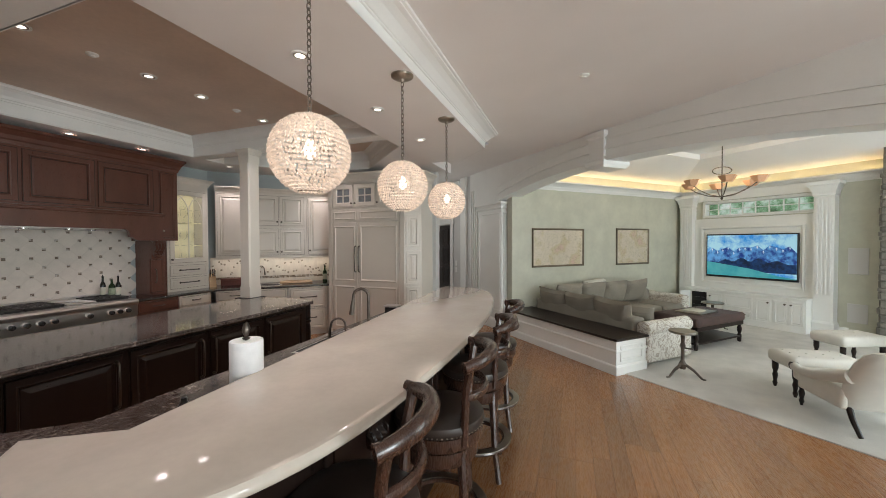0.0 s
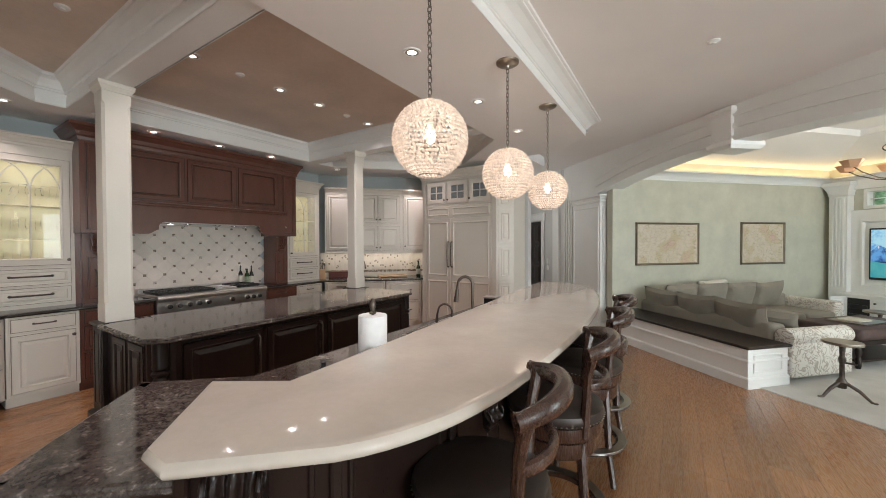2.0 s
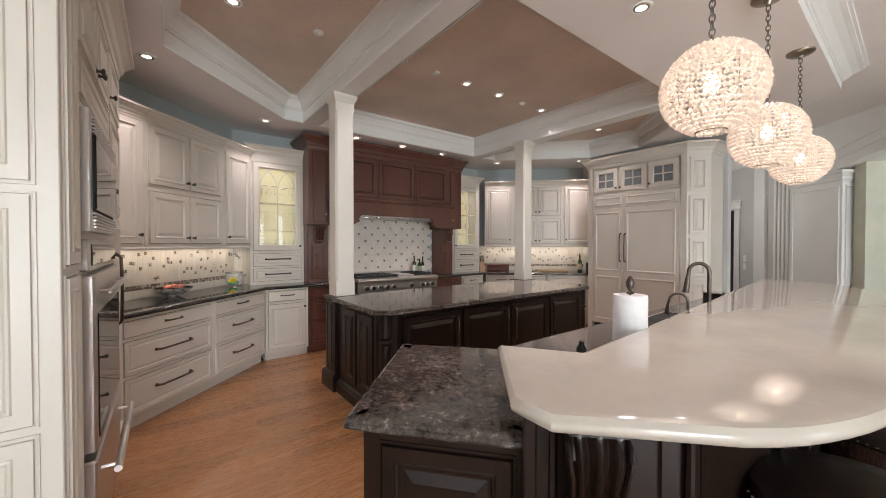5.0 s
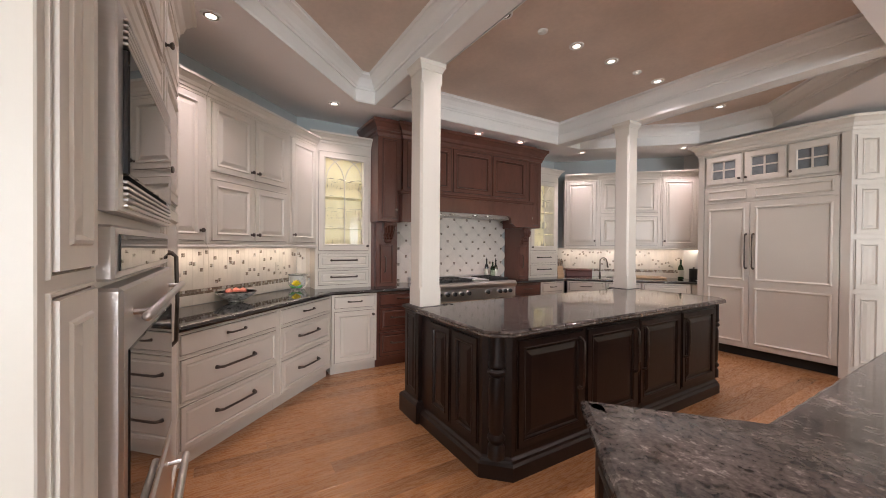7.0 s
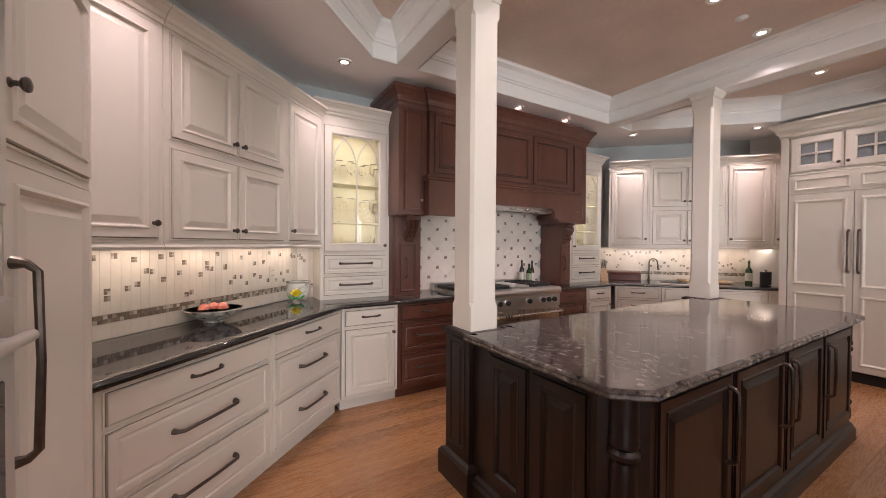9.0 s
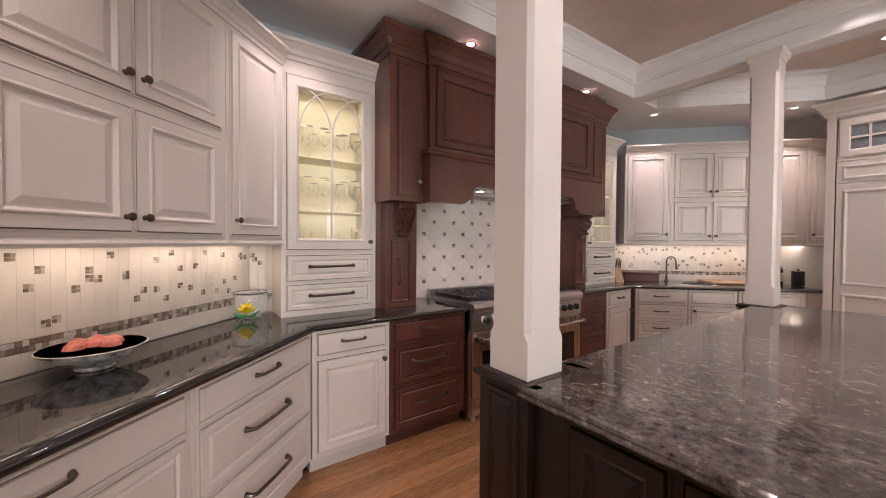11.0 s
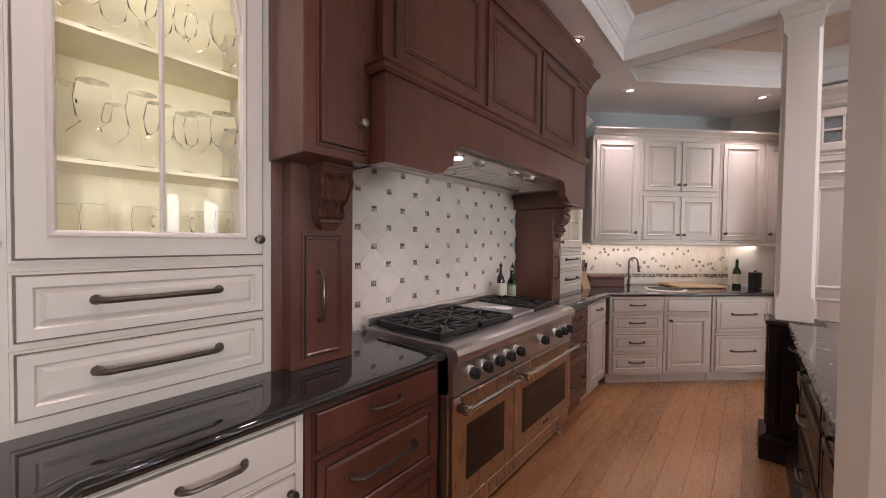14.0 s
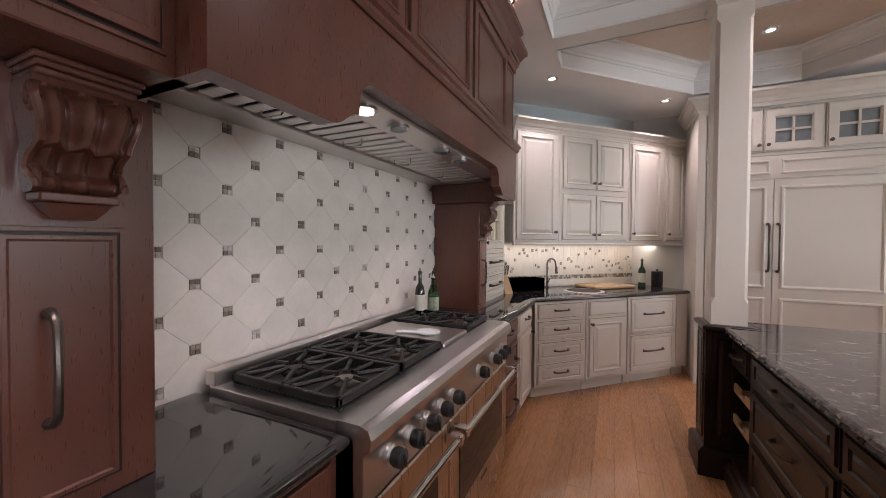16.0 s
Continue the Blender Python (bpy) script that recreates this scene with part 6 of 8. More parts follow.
# ---- recessed ceiling lights ----
def can_light(x, y, z, lit=True, r=0.062, near_beam=False):
    c = thing("recessed_light", pose(x, y, z), "white trimmed recessed ceiling light", "ceiling light", "recessed lights")
    part("trim_ring", G().lathe([(r * 0.74, -0.001), (r * 0.78, -0.008), (r, -0.008), (r * 1.04, -0.003), (r * 1.04, 0.0)], n=24), M_WHITE, c, "", True)
    part("reflector", G().lathe([(r * 0.75, -0.0065), (r * 0.45, -0.003), (r * 0.45, -0.001)], n=20), M_CHROME, c, "", True)
    part("lens", G().lathe([(r * 0.60, -0.0060), (r * 0.52, -0.0068), (r * 0.2, -0.0078)], n=16), M_LAMP if lit else M_CEIL, c)
    if lit:
        spot("recessed_lamp", (x, y, z - 0.015), CAN_W, WARM, 104 if near_beam else 128, 1.0, 0.05)


for x, y, z, lit in ((-4.79, 0.81, SOFFIT, 1), (-3.72, -0.27, SOFFIT, 1), (-4.79, 1.98, SOFFIT, 1), (-4.79, 2.725, SOFFIT, 1), (-4.79, 3.48, SOFFIT, 1), (-4.70, 4.71, SOFFIT, 1), (-3.69, 5.74, SOFFIT, 1),
                     (-3.03, 1.656, TRAY, 1), (-3.03, 2.49, TRAY, 1), (-3.03, 2.995, TRAY, 1), (-3.03, 3.80, TRAY, 1), (-3.0, 5.17, TRAY, 1), (-3.04, 0.24, TRAY, 1), (-1.045, 2.19, BARCEIL, 1), (-1.06, 3.23, BARCEIL, 1), (-1.08, 4.30, BARCEIL, 1), (-1.05, 1.1, BARCEIL, 1)):
    can_light(x, y, z, bool(lit), near_beam=((z == SOFFIT and not 1.9 < y < 3.6) or y in (3.80, 5.17)))
for x, y, z in ((-3.03, 2.07, TRAY), (-3.03, 3.42, TRAY), (-3.05, 0.867, TRAY), (0.75, 3.6, HALLCEIL)):
    c = thing("smoke_detector", pose(x, y, z), "small round white ceiling detector", "detector")
    part("housing", G().lathe([(0.042, 0.0), (0.042, -0.008), (0.034, -0.014), (0.02, -0.016), (0.018, -0.024), (0.004, -0.026)], n=20), M_WHITE, c, "", True)

# lamps under the wall cabinets and inside the glazed ones
for k in range(6):
    a = along(*SWU, 135, -0.15 - 0.4 * k).translation + Vector((-0.09, -0.09, 0)) * 1.6
    area("under_cabinet_light", look((a.x, a.y, 1.395), (a.x - 0.05, a.y - 0.05, 0.9)), 0.30, 0.05, UNDER_W * 0.42, LAMPWARM)
    a = along(*NWU, 45, 0.25 + 0.36 * k).translation + Vector((-0.09, 0.09, 0)) * 1.6
    area("under_cabinet_light", look((a.x, a.y, 1.395), (a.x - 0.05, a.y + 0.05, 0.9)), 0.30, 0.05, UNDER_W * 0.42, LAMPWARM)
for y in (1.02, 4.315):
    area("glass_cabinet_light", look((-5.2, y, 2.49), (-5.27, y, 1.4)), 0.4, 0.06, 0.6, (1.0, 0.92, 0.74))
    for z in (1.60, 1.96):
        area("glass_cabinet_light", look((-5.15, y, z + 0.0), (-5.27, y, z - 0.3)), 0.4, 0.03, 0.26, (1.0, 0.92, 0.74))


# ---- tiled backsplashes of the diagonal runs ----
def splash_run(m, L, seed, label):
    base = solid("backsplash", G().box(0, -0.004, CTR, L, 0.0, 1.40), M_GROUT, label, "backsplash", "structure", m=m)
    r = random.Random(seed)
    strip = mesh_of("tile", G().box(0.0002, -0.0105, 0, 0.0498, -0.004, 0.345, 0.0005), M_TILE)
    low = mesh_of("tile", G().box(0.0002, -0.0105, 0, 0.0998, -0.004, 0.082, 0.0005), M_TILE)
    q, e = G(), 0.0145
    for i in range(2):
        for j in range(2):
            q.box(i * 0.0155, -0.0125, j * 0.0155, i * 0.0155 + e, -0.004, j * 0.0155 + e, 0.0008)
    sq = mesh_of("mosaic", q, M_MOSAIC)

    def put(name, me, x, z):
        ob = new(name, me)
        ob.parent = base
        ob.location = (x, 0, z)

    n = int(L / 0.05)
    for k in range(n):
        put("tile", strip, k * 0.05, 1.045)
        for j in range(1 + (k % 3 == 0)):
            put("mosaic", sq, k * 0.05 + r.choice((0.002, 0.018)), 1.07 + r.random() * 0.27)
    for k in range(int(L / 0.1)):
        put("tile", low, k * 0.1, CTR + 0.001)
    g = G()
    for k in range(int(L / 0.021)):
        for j in range(2):
            g.box(k * 0.021 + 0.0006 + 0.005 * j, -0.0115, 0.999 + j * 0.022, k * 0.021 + 0.0204 + 0.005 * j, -0.004, 1.0195 + j * 0.022)
    ob = part("mosaic_band", g, M_MOSAIC, base, "band of small glass mosaic")
    ob["kind"] = "stuff"


splash_run(along(-3.12, WS + 3.12, 135, 0), 3.25, 3, "cream strip tiles with scattered glass mosaic squares")
splash_run(pose(WX, 0.545, 0, 0, 0, 90), 0.15, 5, "cream strip tiles in the corner")
splash_run(along(WX + 0.02, NWD + WX + 0.02, 45, 0.0), 2.40, 9, "cream strip tiles with scattered glass mosaic squares")


# ---- small kitchen things ----
M_GREENGLASS = glass("green_bottle_glass", (0.06, 0.15, 0.06), 0.03)
M_BLACKGLASS = simple("dark_bottle_glass", (0.012, 0.014, 0.010), 0.08, bumpy=0.0, coat=0.5)
M_LABEL = simple("paper_label", (0.70, 0.68, 0.58), 0.8)
M_GREENLABEL = simple("pale_green_label", (0.34, 0.40, 0.27), 0.6, vary=0.3, scale=40)
M_CORK = simple("pale_cap", (0.55, 0.50, 0.42), 0.6)
M_REDWOOD = simple("red_leather_box", (0.16, 0.045, 0.035), 0.4, vary=0.15)
M_FRUIT = simple("pink_fruit", (0.72, 0.22, 0.16), 0.4, vary=0.35, scale=18)
M_YELLOW = simple("yellow_petal", (0.75, 0.58, 0.02), 0.35, vary=0.1)
M_LEAF = simple("green_leaf_glass", (0.04, 0.26, 0.05), 0.3)


def bottle(x, y, z, h, r, mat, label_mat, label):
    c = thing("bottle", pose(x, y, z), label, "bottle")
    part("glass", G().lathe([(r * 0.9, 0), (r, 0.006), (r, h * 0.55), (r * 0.85, h * 0.64), (r * 0.38, h * 0.74), (r * 0.34, h * 0.93), (r * 0.42, h * 0.94), (r * 0.42, h * 0.97)], n=18), mat, c, "", True)
    part("label", G().lathe([(r * 1.015, h * 0.14), (r * 1.02, h * 0.142), (r * 1.02, h * 0.48), (r * 1.015, h * 0.482)], n=18), label_mat, c, "", True)
    part("cap", G().lathe([(r * 0.36, h * 0.965), (r * 0.36, h * 1.0), (r * 0.14, h * 1.005), (r * 0.12, h * 1.06)], n=12), M_CORK if label_mat is not M_LABEL else M_BLACK, c, "", True)


bottle(-5.28, 3.26, 0.985 - 0.048, 0.29, 0.031, M_BLACKGLASS, M_LABEL, "dark glass oil bottle at the back of the range")
bottle(-5.22, 3.33, 0.985 - 0.048, 0.25, 0.036, M_GREENGLASS, M_GREENLABEL, "green olive oil bottle with a pale green label")
bottle(-5.27, 3.43, CTR, 0.30, 0.030, M_BLACKGLASS, M_LABEL, "dark glass bottle with a pale pourer")
bottle(-3.86, 6.06, CTR, 0.31, 0.040, M_GREENGLASS, M_LABEL, "green wine bottle on the black counter")

c = thing("canister", pose(-3.70, 6.12, CTR), "black round lidded canister on the counter", "canister")
part("body", G().lathe([(0.055, 0), (0.06, 0.006), (0.06, 0.15), (0.055, 0.155)], n=24), M_BLACK, c, "", True)
part("lid", G().lathe([(0.062, 0.155), (0.062, 0.172), (0.05, 0.178), (0.012, 0.18), (0.014, 0.195), (0.006, 0.2)], n=24), M_BLACK, c, "", True)
c = thing("cutting_board", pose(-4.25, 5.72, CTR, 0, 0, 45), "pale maple cutting board lying on the counter", "cutting board")
part("board", G().box(-0.28, -0.17, 0.004, 0.28, 0.17, 0.032, 0.006), M_BOARD, c)
for x, y in ((-0.24, -0.13), (0.24, -0.13), (0.24, 0.13), (-0.24, 0.13)):
    part("foot", G().lathe([(0.012, 0), (0.012, 0.005)], (x, y, 0), 10), M_BLACK, c)
c = thing("bread_box", pose(-5.02, 5.06, CTR, 0, 0, 45), "long dark red lidded box on the counter", "box")
part("box", G().box(-0.21, -0.08, 0, 0.21, 0.08, 0.09, 0.006), M_REDWOOD, c)
part("lid", G().box(-0.215, -0.085, 0.09, 0.215, 0.085, 0.125, 0.012), M_REDWOOD, c)
c = thing("knife_block", pose(-5.16, 4.74, CTR, 0, 0, 60), "wooden knife block with steel-handled knives", "knife block")
part("block", G().rings([[(-0.05, -0.10, 0), (0.05, -0.10, 0), (0.05, 0.06, 0), (-0.05, 0.06, 0)], [(-0.05, -0.02, 0.17), (0.05, -0.02, 0.17), (0.05, 0.09, 0.22), (-0.05, 0.09, 0.22)]], True, True, True), M_BOARD, c)
for i in range(3):
    for j in range(2):
        part("knife_handle", G().box(-0.04 + i * 0.032, 0.0 + j * 0.04, 0.18 + 0.02 * j, -0.022 + i * 0.032, 0.02 + j * 0.04, 0.28 + 0.02 * j, 0.004), M_CHROME, c, m=pose(0, 0, 0, 12, 0, 0))
c = thing("sink_basin", pose(-4.44, 5.28, CTR, 0, 0, 45), "small round steel prep sink rim in the counter", "sink")
part("rim", G().lathe([(0.17, 0.001), (0.185, 0.004), (0.20, 0.003), (0.205, 0.0)], n=32), M_STEEL, c, "", True)
# flat dark disc in place of the sink's shaded hollow
part("bowl", G().lathe([(0.168, 0.0025), (0.10, 0.0018), (0.01, 0.0012)], n=32), M_DARK, c)
c = thing("bar_sink", pose(-1.03, 2.55, CTR, 0, 0, 93), "dark undermount bar sink below the faucet", "sink")
part("rim", G().box(-0.36, -0.17, 0.0, 0.36, 0.13, 0.004, 0.001), M_STEEL, c)
# flat dark plate in place of the sink's shaded hollow
part("bowl", G().box(-0.34, -0.15, 0.0042, 0.34, 0.11, 0.006), M_DARK, c)
c = thing("spoon_rest", pose(-4.98, 2.80, 0.962, 0, 0, 20), "white ceramic spoon rest on the griddle cover", "spoon rest")
part("dish", G().lathe([(0.03, 0), (0.055, 0.006), (0.06, 0.014), (0.052, 0.012), (0.01, 0.008)], n=24), M_PAPER, c, "", True)
part("handle", G().box(-0.16, -0.02, 0.004, -0.04, 0.02, 0.012, 0.004), M_PAPER, c)
c = thing("soap_pump", pose(-0.88, 1.28, CTR, 0, 0, 0), "small black bottle beside the bar ledge", "bottle")
part("body", G().lathe([(0.022, 0), (0.024, 0.01), (0.022, 0.07), (0.012, 0.085), (0.012, 0.1)], n=14), M_BLACK, c, "", True)
c = thing("trinket_dish", pose(-0.98, 3.35, CTR), "small dark metal box with silver lid on the counter", "box")
part("box", G().box(-0.06, -0.05, 0, 0.06, 0.05, 0.13, 0.006), M_BLACK, c)
part("lid", G().box(-0.07, -0.06, 0.13, 0.07, 0.06, 0.145, 0.004), M_STEEL, c)

M_BOWL = simple("patterned_ceramic", (0.58, 0.57, 0.53), 0.3, vary=0.6, scale=28, fine=60, bumpy=0.02)
M_BOWLIN = simple("pale_glazed_ceramic", (0.55, 0.52, 0.46), 0.25, vary=0.3, scale=24)
c = thing("fruit_bowl", pose(-4.54, -0.10, CTR), "patterned ceramic bowl of pink fruit on black granite", "bowl")
part("bowl", G().lathe([(0.055, 0.0), (0.06, 0.004), (0.055, 0.014), (0.09, 0.03), (0.14, 0.062), (0.165, 0.088)], n=32), M_BOWL, c, "", True)
part("inside", G().lathe([(0.165, 0.088), (0.160, 0.089), (0.13, 0.066), (0.06, 0.035), (0.01, 0.03)], n=32), M_BOWLIN, c, "", True)
for k in range(6):
    a = k * 1.05
    s = 0.06 if k else 0.0
    part("fruit", G().lathe([(0.006, -0.034), (0.024, -0.026), (0.036, 0), (0.028, 0.022), (0.008, 0.034)], (s * math.cos(a), s * math.sin(a), 0.082), 14), M_FRUIT, c, "", True)
M_VASE = simple("hand_painted_glass", (0.86, 0.87, 0.84), 0.06, vary=0.06, bumpy=0.0)
M_VASE.node_tree.nodes["Principled BSDF"].inputs["Alpha"].default_value = 0.30
c = thing("glass_bowl", pose(-5.25, 0.53, CTR), "clear glass bowl painted with a yellow flower", "bowl")
part("bowl", G().lathe([(0.05, 0.0), (0.07, 0.004), (0.10, 0.05), (0.108, 0.10), (0.098, 0.155), (0.105, 0.165), (0.10, 0.165), (0.092, 0.155), (0.10, 0.10), (0.092, 0.05), (0.06, 0.012), (0.01, 0.01)], n=32), M_VASE, c, "", True)
for k in range(5):
    a = radians(-62 + k * 31)
    part("petal", G().tube([(0.112 * math.cos(0.6) + 0.0, -0.02 + 0.0 * k, 0.045), (0.113, -0.02 + 0.032 * math.sin(a), 0.045 + 0.04 * math.cos(a) + 0.01), (0.112, -0.02 + 0.055 * math.sin(a), 0.05 + 0.065 * math.cos(a))], [0.005, 0.017, 0.003], 6), M_YELLOW, c, "yellow painted petal", True, pose(0, 0, 0, 0, 0, -8))
for s in (-1, 1):
    part("leaf", G().tube([(0.105, -0.02, 0.03), (0.108, -0.02 + s * 0.035, 0.03), (0.102, -0.02 + s * 0.07, 0.055)], [0.005, 0.014, 0.003], 6), M_LEAF, c, "green painted leaf", True, pose(0, 0, 0, 0, 0, -8))
part("rim_band", G().lathe([(0.1055, 0.160), (0.107, 0.162), (0.1065, 0.167), (0.1045, 0.167), (0.1055, 0.160)], n=32, caps=False), M_BLACK, c)


def outlet(m):
    c = thing("outlet", m, "cream double electrical outlet on the tile", "outlet")
    part("plate", G().box(-0.036, -0.006, -0.058, 0.036, 0, 0.058, 0.003), M_CREAM, c)
    for z in (-0.021, 0.021):
        s = part("socket", G().lathe([(0.0165, 0.006), (0.0165, 0.0085)], (0, 0, z), 16, "y"), M_CREAM, c)
        part("slot", G().box(-0.007, -0.0092, z - 0.004, -0.005, -0.008, z + 0.006).box(0.005, -0.0092, z - 0.004, 0.007, -0.008, z + 0.006), M_DARK, s)


outlet(along(-5.28, WS + 5.28, 135, -0.14) @ pose(0, -0.0125, 1.17))
outlet(along(-4.0, NWD - 4.0, 45, 0) @ pose(0, -0.0125, 1.17))


def stemware(x, y, z, s=1.0):
    c = thing("wine_glass", pose(x, y, z), "clear stemmed glass on a cabinet shelf", "glass", "glasses in the lit cabinets")
    part("glass", G().lathe([(0.03 * s, 0), (0.004 * s, 0.006), (0.004 * s, 0.07 * s), (0.03 * s, 0.10 * s), (0.034 * s, 0.14 * s), (0.028 * s, 0.18 * s)], n=12), M_STEM, c, "", True)


M_STEM = glass("stemware_glass", (1, 1, 1), 0.0, 1.07)
for y0 in (0.69, 3.985):
    for z, tall in ((1.336, 0.95), (1.628, 1.25), (1.993, 1.15)):
        for k in range(10):
            stemware(-5.19 - 0.075 * (k % 2), y0 + 0.075 + k * 0.056, z, tall * (1.0 if k % 3 else 0.86))


# ---- family room ----
def fam(u, v, z=0.0, r=0.0):
    return pose(*uv(u, v), z, 0, 0, -45 + r)


# local x runs along u, local y along v (away from the kitchen)
def ledge():
    c = thing("half_wall", fam(-5.1, FLOORV), "low white panelled half wall capped with dark wood", "half wall", kind="structure")
    L, D, H = 2.28, 0.55, 0.425
    part("body", G().box(0, 0, 0, L, D, H), M_WHITE, c)
    part("baseboard", G().run([(0, D), (0, 0), (L, 0), (L, D)], [(0, 0), (0.022, 0), (0.022, 0.10), (0.012, 0.115), (0, 0.12)]), M_WHITE, c)
    part("rail_moulding", G().run([(0, D), (0, 0), (L, 0), (L, D)], [(0, 0.27), (0.016, 0.275), (0.018, 0.295), (0.006, 0.31), (0, 0.312)]), M_WHITE, c)
    p = part("end_panel", G().panel(0.07, 0.16, D - 0.14, 0.2, [(0, 0), (0.003, 0.012), (0.02, 0.012), (0.028, 0.003), (0.05, 0.003)]), M_WHITE, c, m=pose(L, 0, 0, 0, 0, 90))
    part("cap", G().prism([(-0.03, -0.035), (L + 0.035, -0.035), (L + 0.035, D + 0.02), (-0.03, D + 0.02)], [(0.008, H), (0, H + 0.006), (0, H + 0.022), (0.01, H + 0.03)]), M_ESPRESSO, c, "dark stained wooden cap")


ledge()


def damask_mat():
    m, nt, b = node_mat("damask_fabric")
    n = noise_node(nt, 9.0, 1.5, 0.4)
    n.inputs["Distortion"].default_value = 2.2
    r = ramp(nt, n.outputs[0], [(0.44, (0.70, 0.67, 0.61)), (0.47, (0.40, 0.35, 0.29)), (0.53, (0.44, 0.39, 0.33)), (0.56, (0.70, 0.67, 0.61))])
    weave = noise_node(nt, 240, 2)
    nt.links.new(r.outputs[0], b.inputs["Base Color"])
    b.inputs["Roughness"].default_value = 0.85
    bump(nt, b, weave.outputs[0], 0.25)
    return m


M_SOFA = simple("taupe_sofa_fabric", (0.27, 0.243, 0.20), 0.9, vary=0.10, scale=5, fine=260, bumpy=0.35)
M_PATTERN = damask_mat()
M_LINEN = simple("ivory_linen", (0.70, 0.67, 0.61), 0.85, vary=0.05, scale=6, fine=240, bumpy=0.25)
M_THROW = simple("pale_throw", (0.68, 0.66, 0.60), 0.9, vary=0.08, scale=12, fine=200, bumpy=0.4)
M_TUFT = simple("plum_brown_upholstery", (0.085, 0.05, 0.045), 0.6, vary=0.3, scale=10, fine=200, bumpy=0.3)


def pillow_mesh(w, h, d, seed=0, nx=12, nz=10):
    """A soft cushion standing in the x-z plane."""
    r = random.Random(seed)
    ph = r.random() * 6
    g, loops_f, loops_b = G(), [], []
    for j in range(nz + 1):
        b = j / nz * 2 - 1
        f, k = [], []
        for i in range(nx + 1):
            a = i / nx * 2 - 1
            e = max(0.0, (1 - a ** 4)) ** 0.5 * max(0.0, (1 - b ** 4)) ** 0.5
            px = w / 2 * a * (1 - 0.07 * (1 - b * b) * abs(a))
            pz = h / 2 * b * (1 - 0.07 * (1 - a * a)) - 0.012 * math.cos(a * 2 + ph)
            t = d / 2 * e * (1 + 0.08 * math.sin(5 * a + ph) * math.cos(4 * b))
            f.append((px, -t, pz + h / 2))
            k.append((px, t, pz + h / 2))
        loops_f.append(f)
        loops_b.append(k)
    g.rings(loops_f, False)
    g.rings(loops_b, False)
    return g


def soft_box(x0, y0, z0, x1, y1, z1, r=0.05):
    bm = bmesh.new()
    bmesh.ops.create_cube(bm, size=1.0, matrix=Matrix.Translation(((x0 + x1) / 2, (y0 + y1) / 2, (z0 + z1) / 2)) @ Matrix.Diagonal((x1 - x0, y1 - y0, z1 - z0, 1)))
    bmesh.ops.bevel(bm, geom=bm.edges[:], offset=r, segments=3, affect="EDGES", profile=0.6)
    g = G()
    g.add([v.co[:] for v in bm.verts], [[v.index for v in f.verts] for f in bm.faces])
    bm.free()
    return g


def sofa():
    c = thing("sectional_sofa", fam(-5.05, 5.05), "taupe sectional sofa heaped with loose cushions", "sofa")
    # along the half wall, backing on to it
    part("base", soft_box(0.02, 0.02, 0.06, 2.05, 0.95, 0.30, 0.03), M_SOFA, c, "", True)
    part("back", soft_box(0.02, 0.0, 0.25, 2.05, 0.24, 0.62, 0.06), M_SOFA, c, "", True)
    part("base", soft_box(0.02, 0.95, 0.06, 0.95, 2.9, 0.30, 0.03), M_SOFA, c, "", True)
    part("back", soft_box(0.0, 0.1, 0.25, 0.24, 2.9, 0.66, 0.06), M_SOFA, c, "", True)
    for k in range(3):
        part("seat_cushion", soft_box(0.26 + 0.6 * k, 0.25, 0.30, 0.85 + 0.6 * k, 0.98, 0.45, 0.05), M_SOFA, c, "", True)
    for k in range(3):
        part("seat_cushion", soft_box(0.25, 1.0 + 0.62 * k, 0.30, 0.98, 1.6 + 0.62 * k, 0.45, 0.05), M_SOFA, c, "", True)
    part("arm", soft_box(0.02, 2.9, 0.06, 0.95, 3.1, 0.60, 0.07), M_PATTERN, c, "patterned damask sofa arm", True)
    part("arm", soft_box(2.06, 0.02, 0.06, 2.24, 0.95, 0.50, 0.03), M_PATTERN, c, "patterned damask sofa arm", True)
    part("arm_roll", G().tube([(2.16, 0.015, 0.50), (2.16, 0.03, 0.50), (2.16, 0.94, 0.50), (2.16, 0.955, 0.50)], [0.08, 0.10, 0.10, 0.08], 18), M_PATTERN, c, "rolled damask arm top", True)


sofa()


def cushion(u, v, z, w, h, r, lean, mat, seed, label="plump taupe sofa cushion"):
    c = solid("cushion", pillow_mesh(w, h, 0.20, seed), mat, label, "cushion", smooth=True, group="sofa cushions")
    c.matrix_world = fam(u, v, z, r) @ pose(0, 0, 0, lean, 0, 0)


# cushions whose backs rise over the half wall, then those along the sage wall
for k, (u, w) in enumerate(((-4.62, 0.70), (-4.02, 0.66), (-3.42, 0.72))):
    cushion(u, 5.18, 0.45, w, 0.40, 3 - 4 * k, 12, M_SOFA, k)
for k, v in enumerate((5.55, 6.15, 6.75, 7.35)):
    cushion(-4.78, v, 0.45, 0.62, 0.46, 90, 14, M_SOFA, 10 + k)
cushion(-3.30, 5.50, 0.45, 0.52, 0.34, 25, 34, M_SOFA, 30, "taupe cushion tipped on to the sofa seat")
c = solid("throw_pillow", pillow_mesh(0.6, 0.12, 0.22, 4), M_THROW, "long ivory bolster lying along the sofa back", "pillow", smooth=True, m=fam(-4.86, 6.35, 0.80, 90))


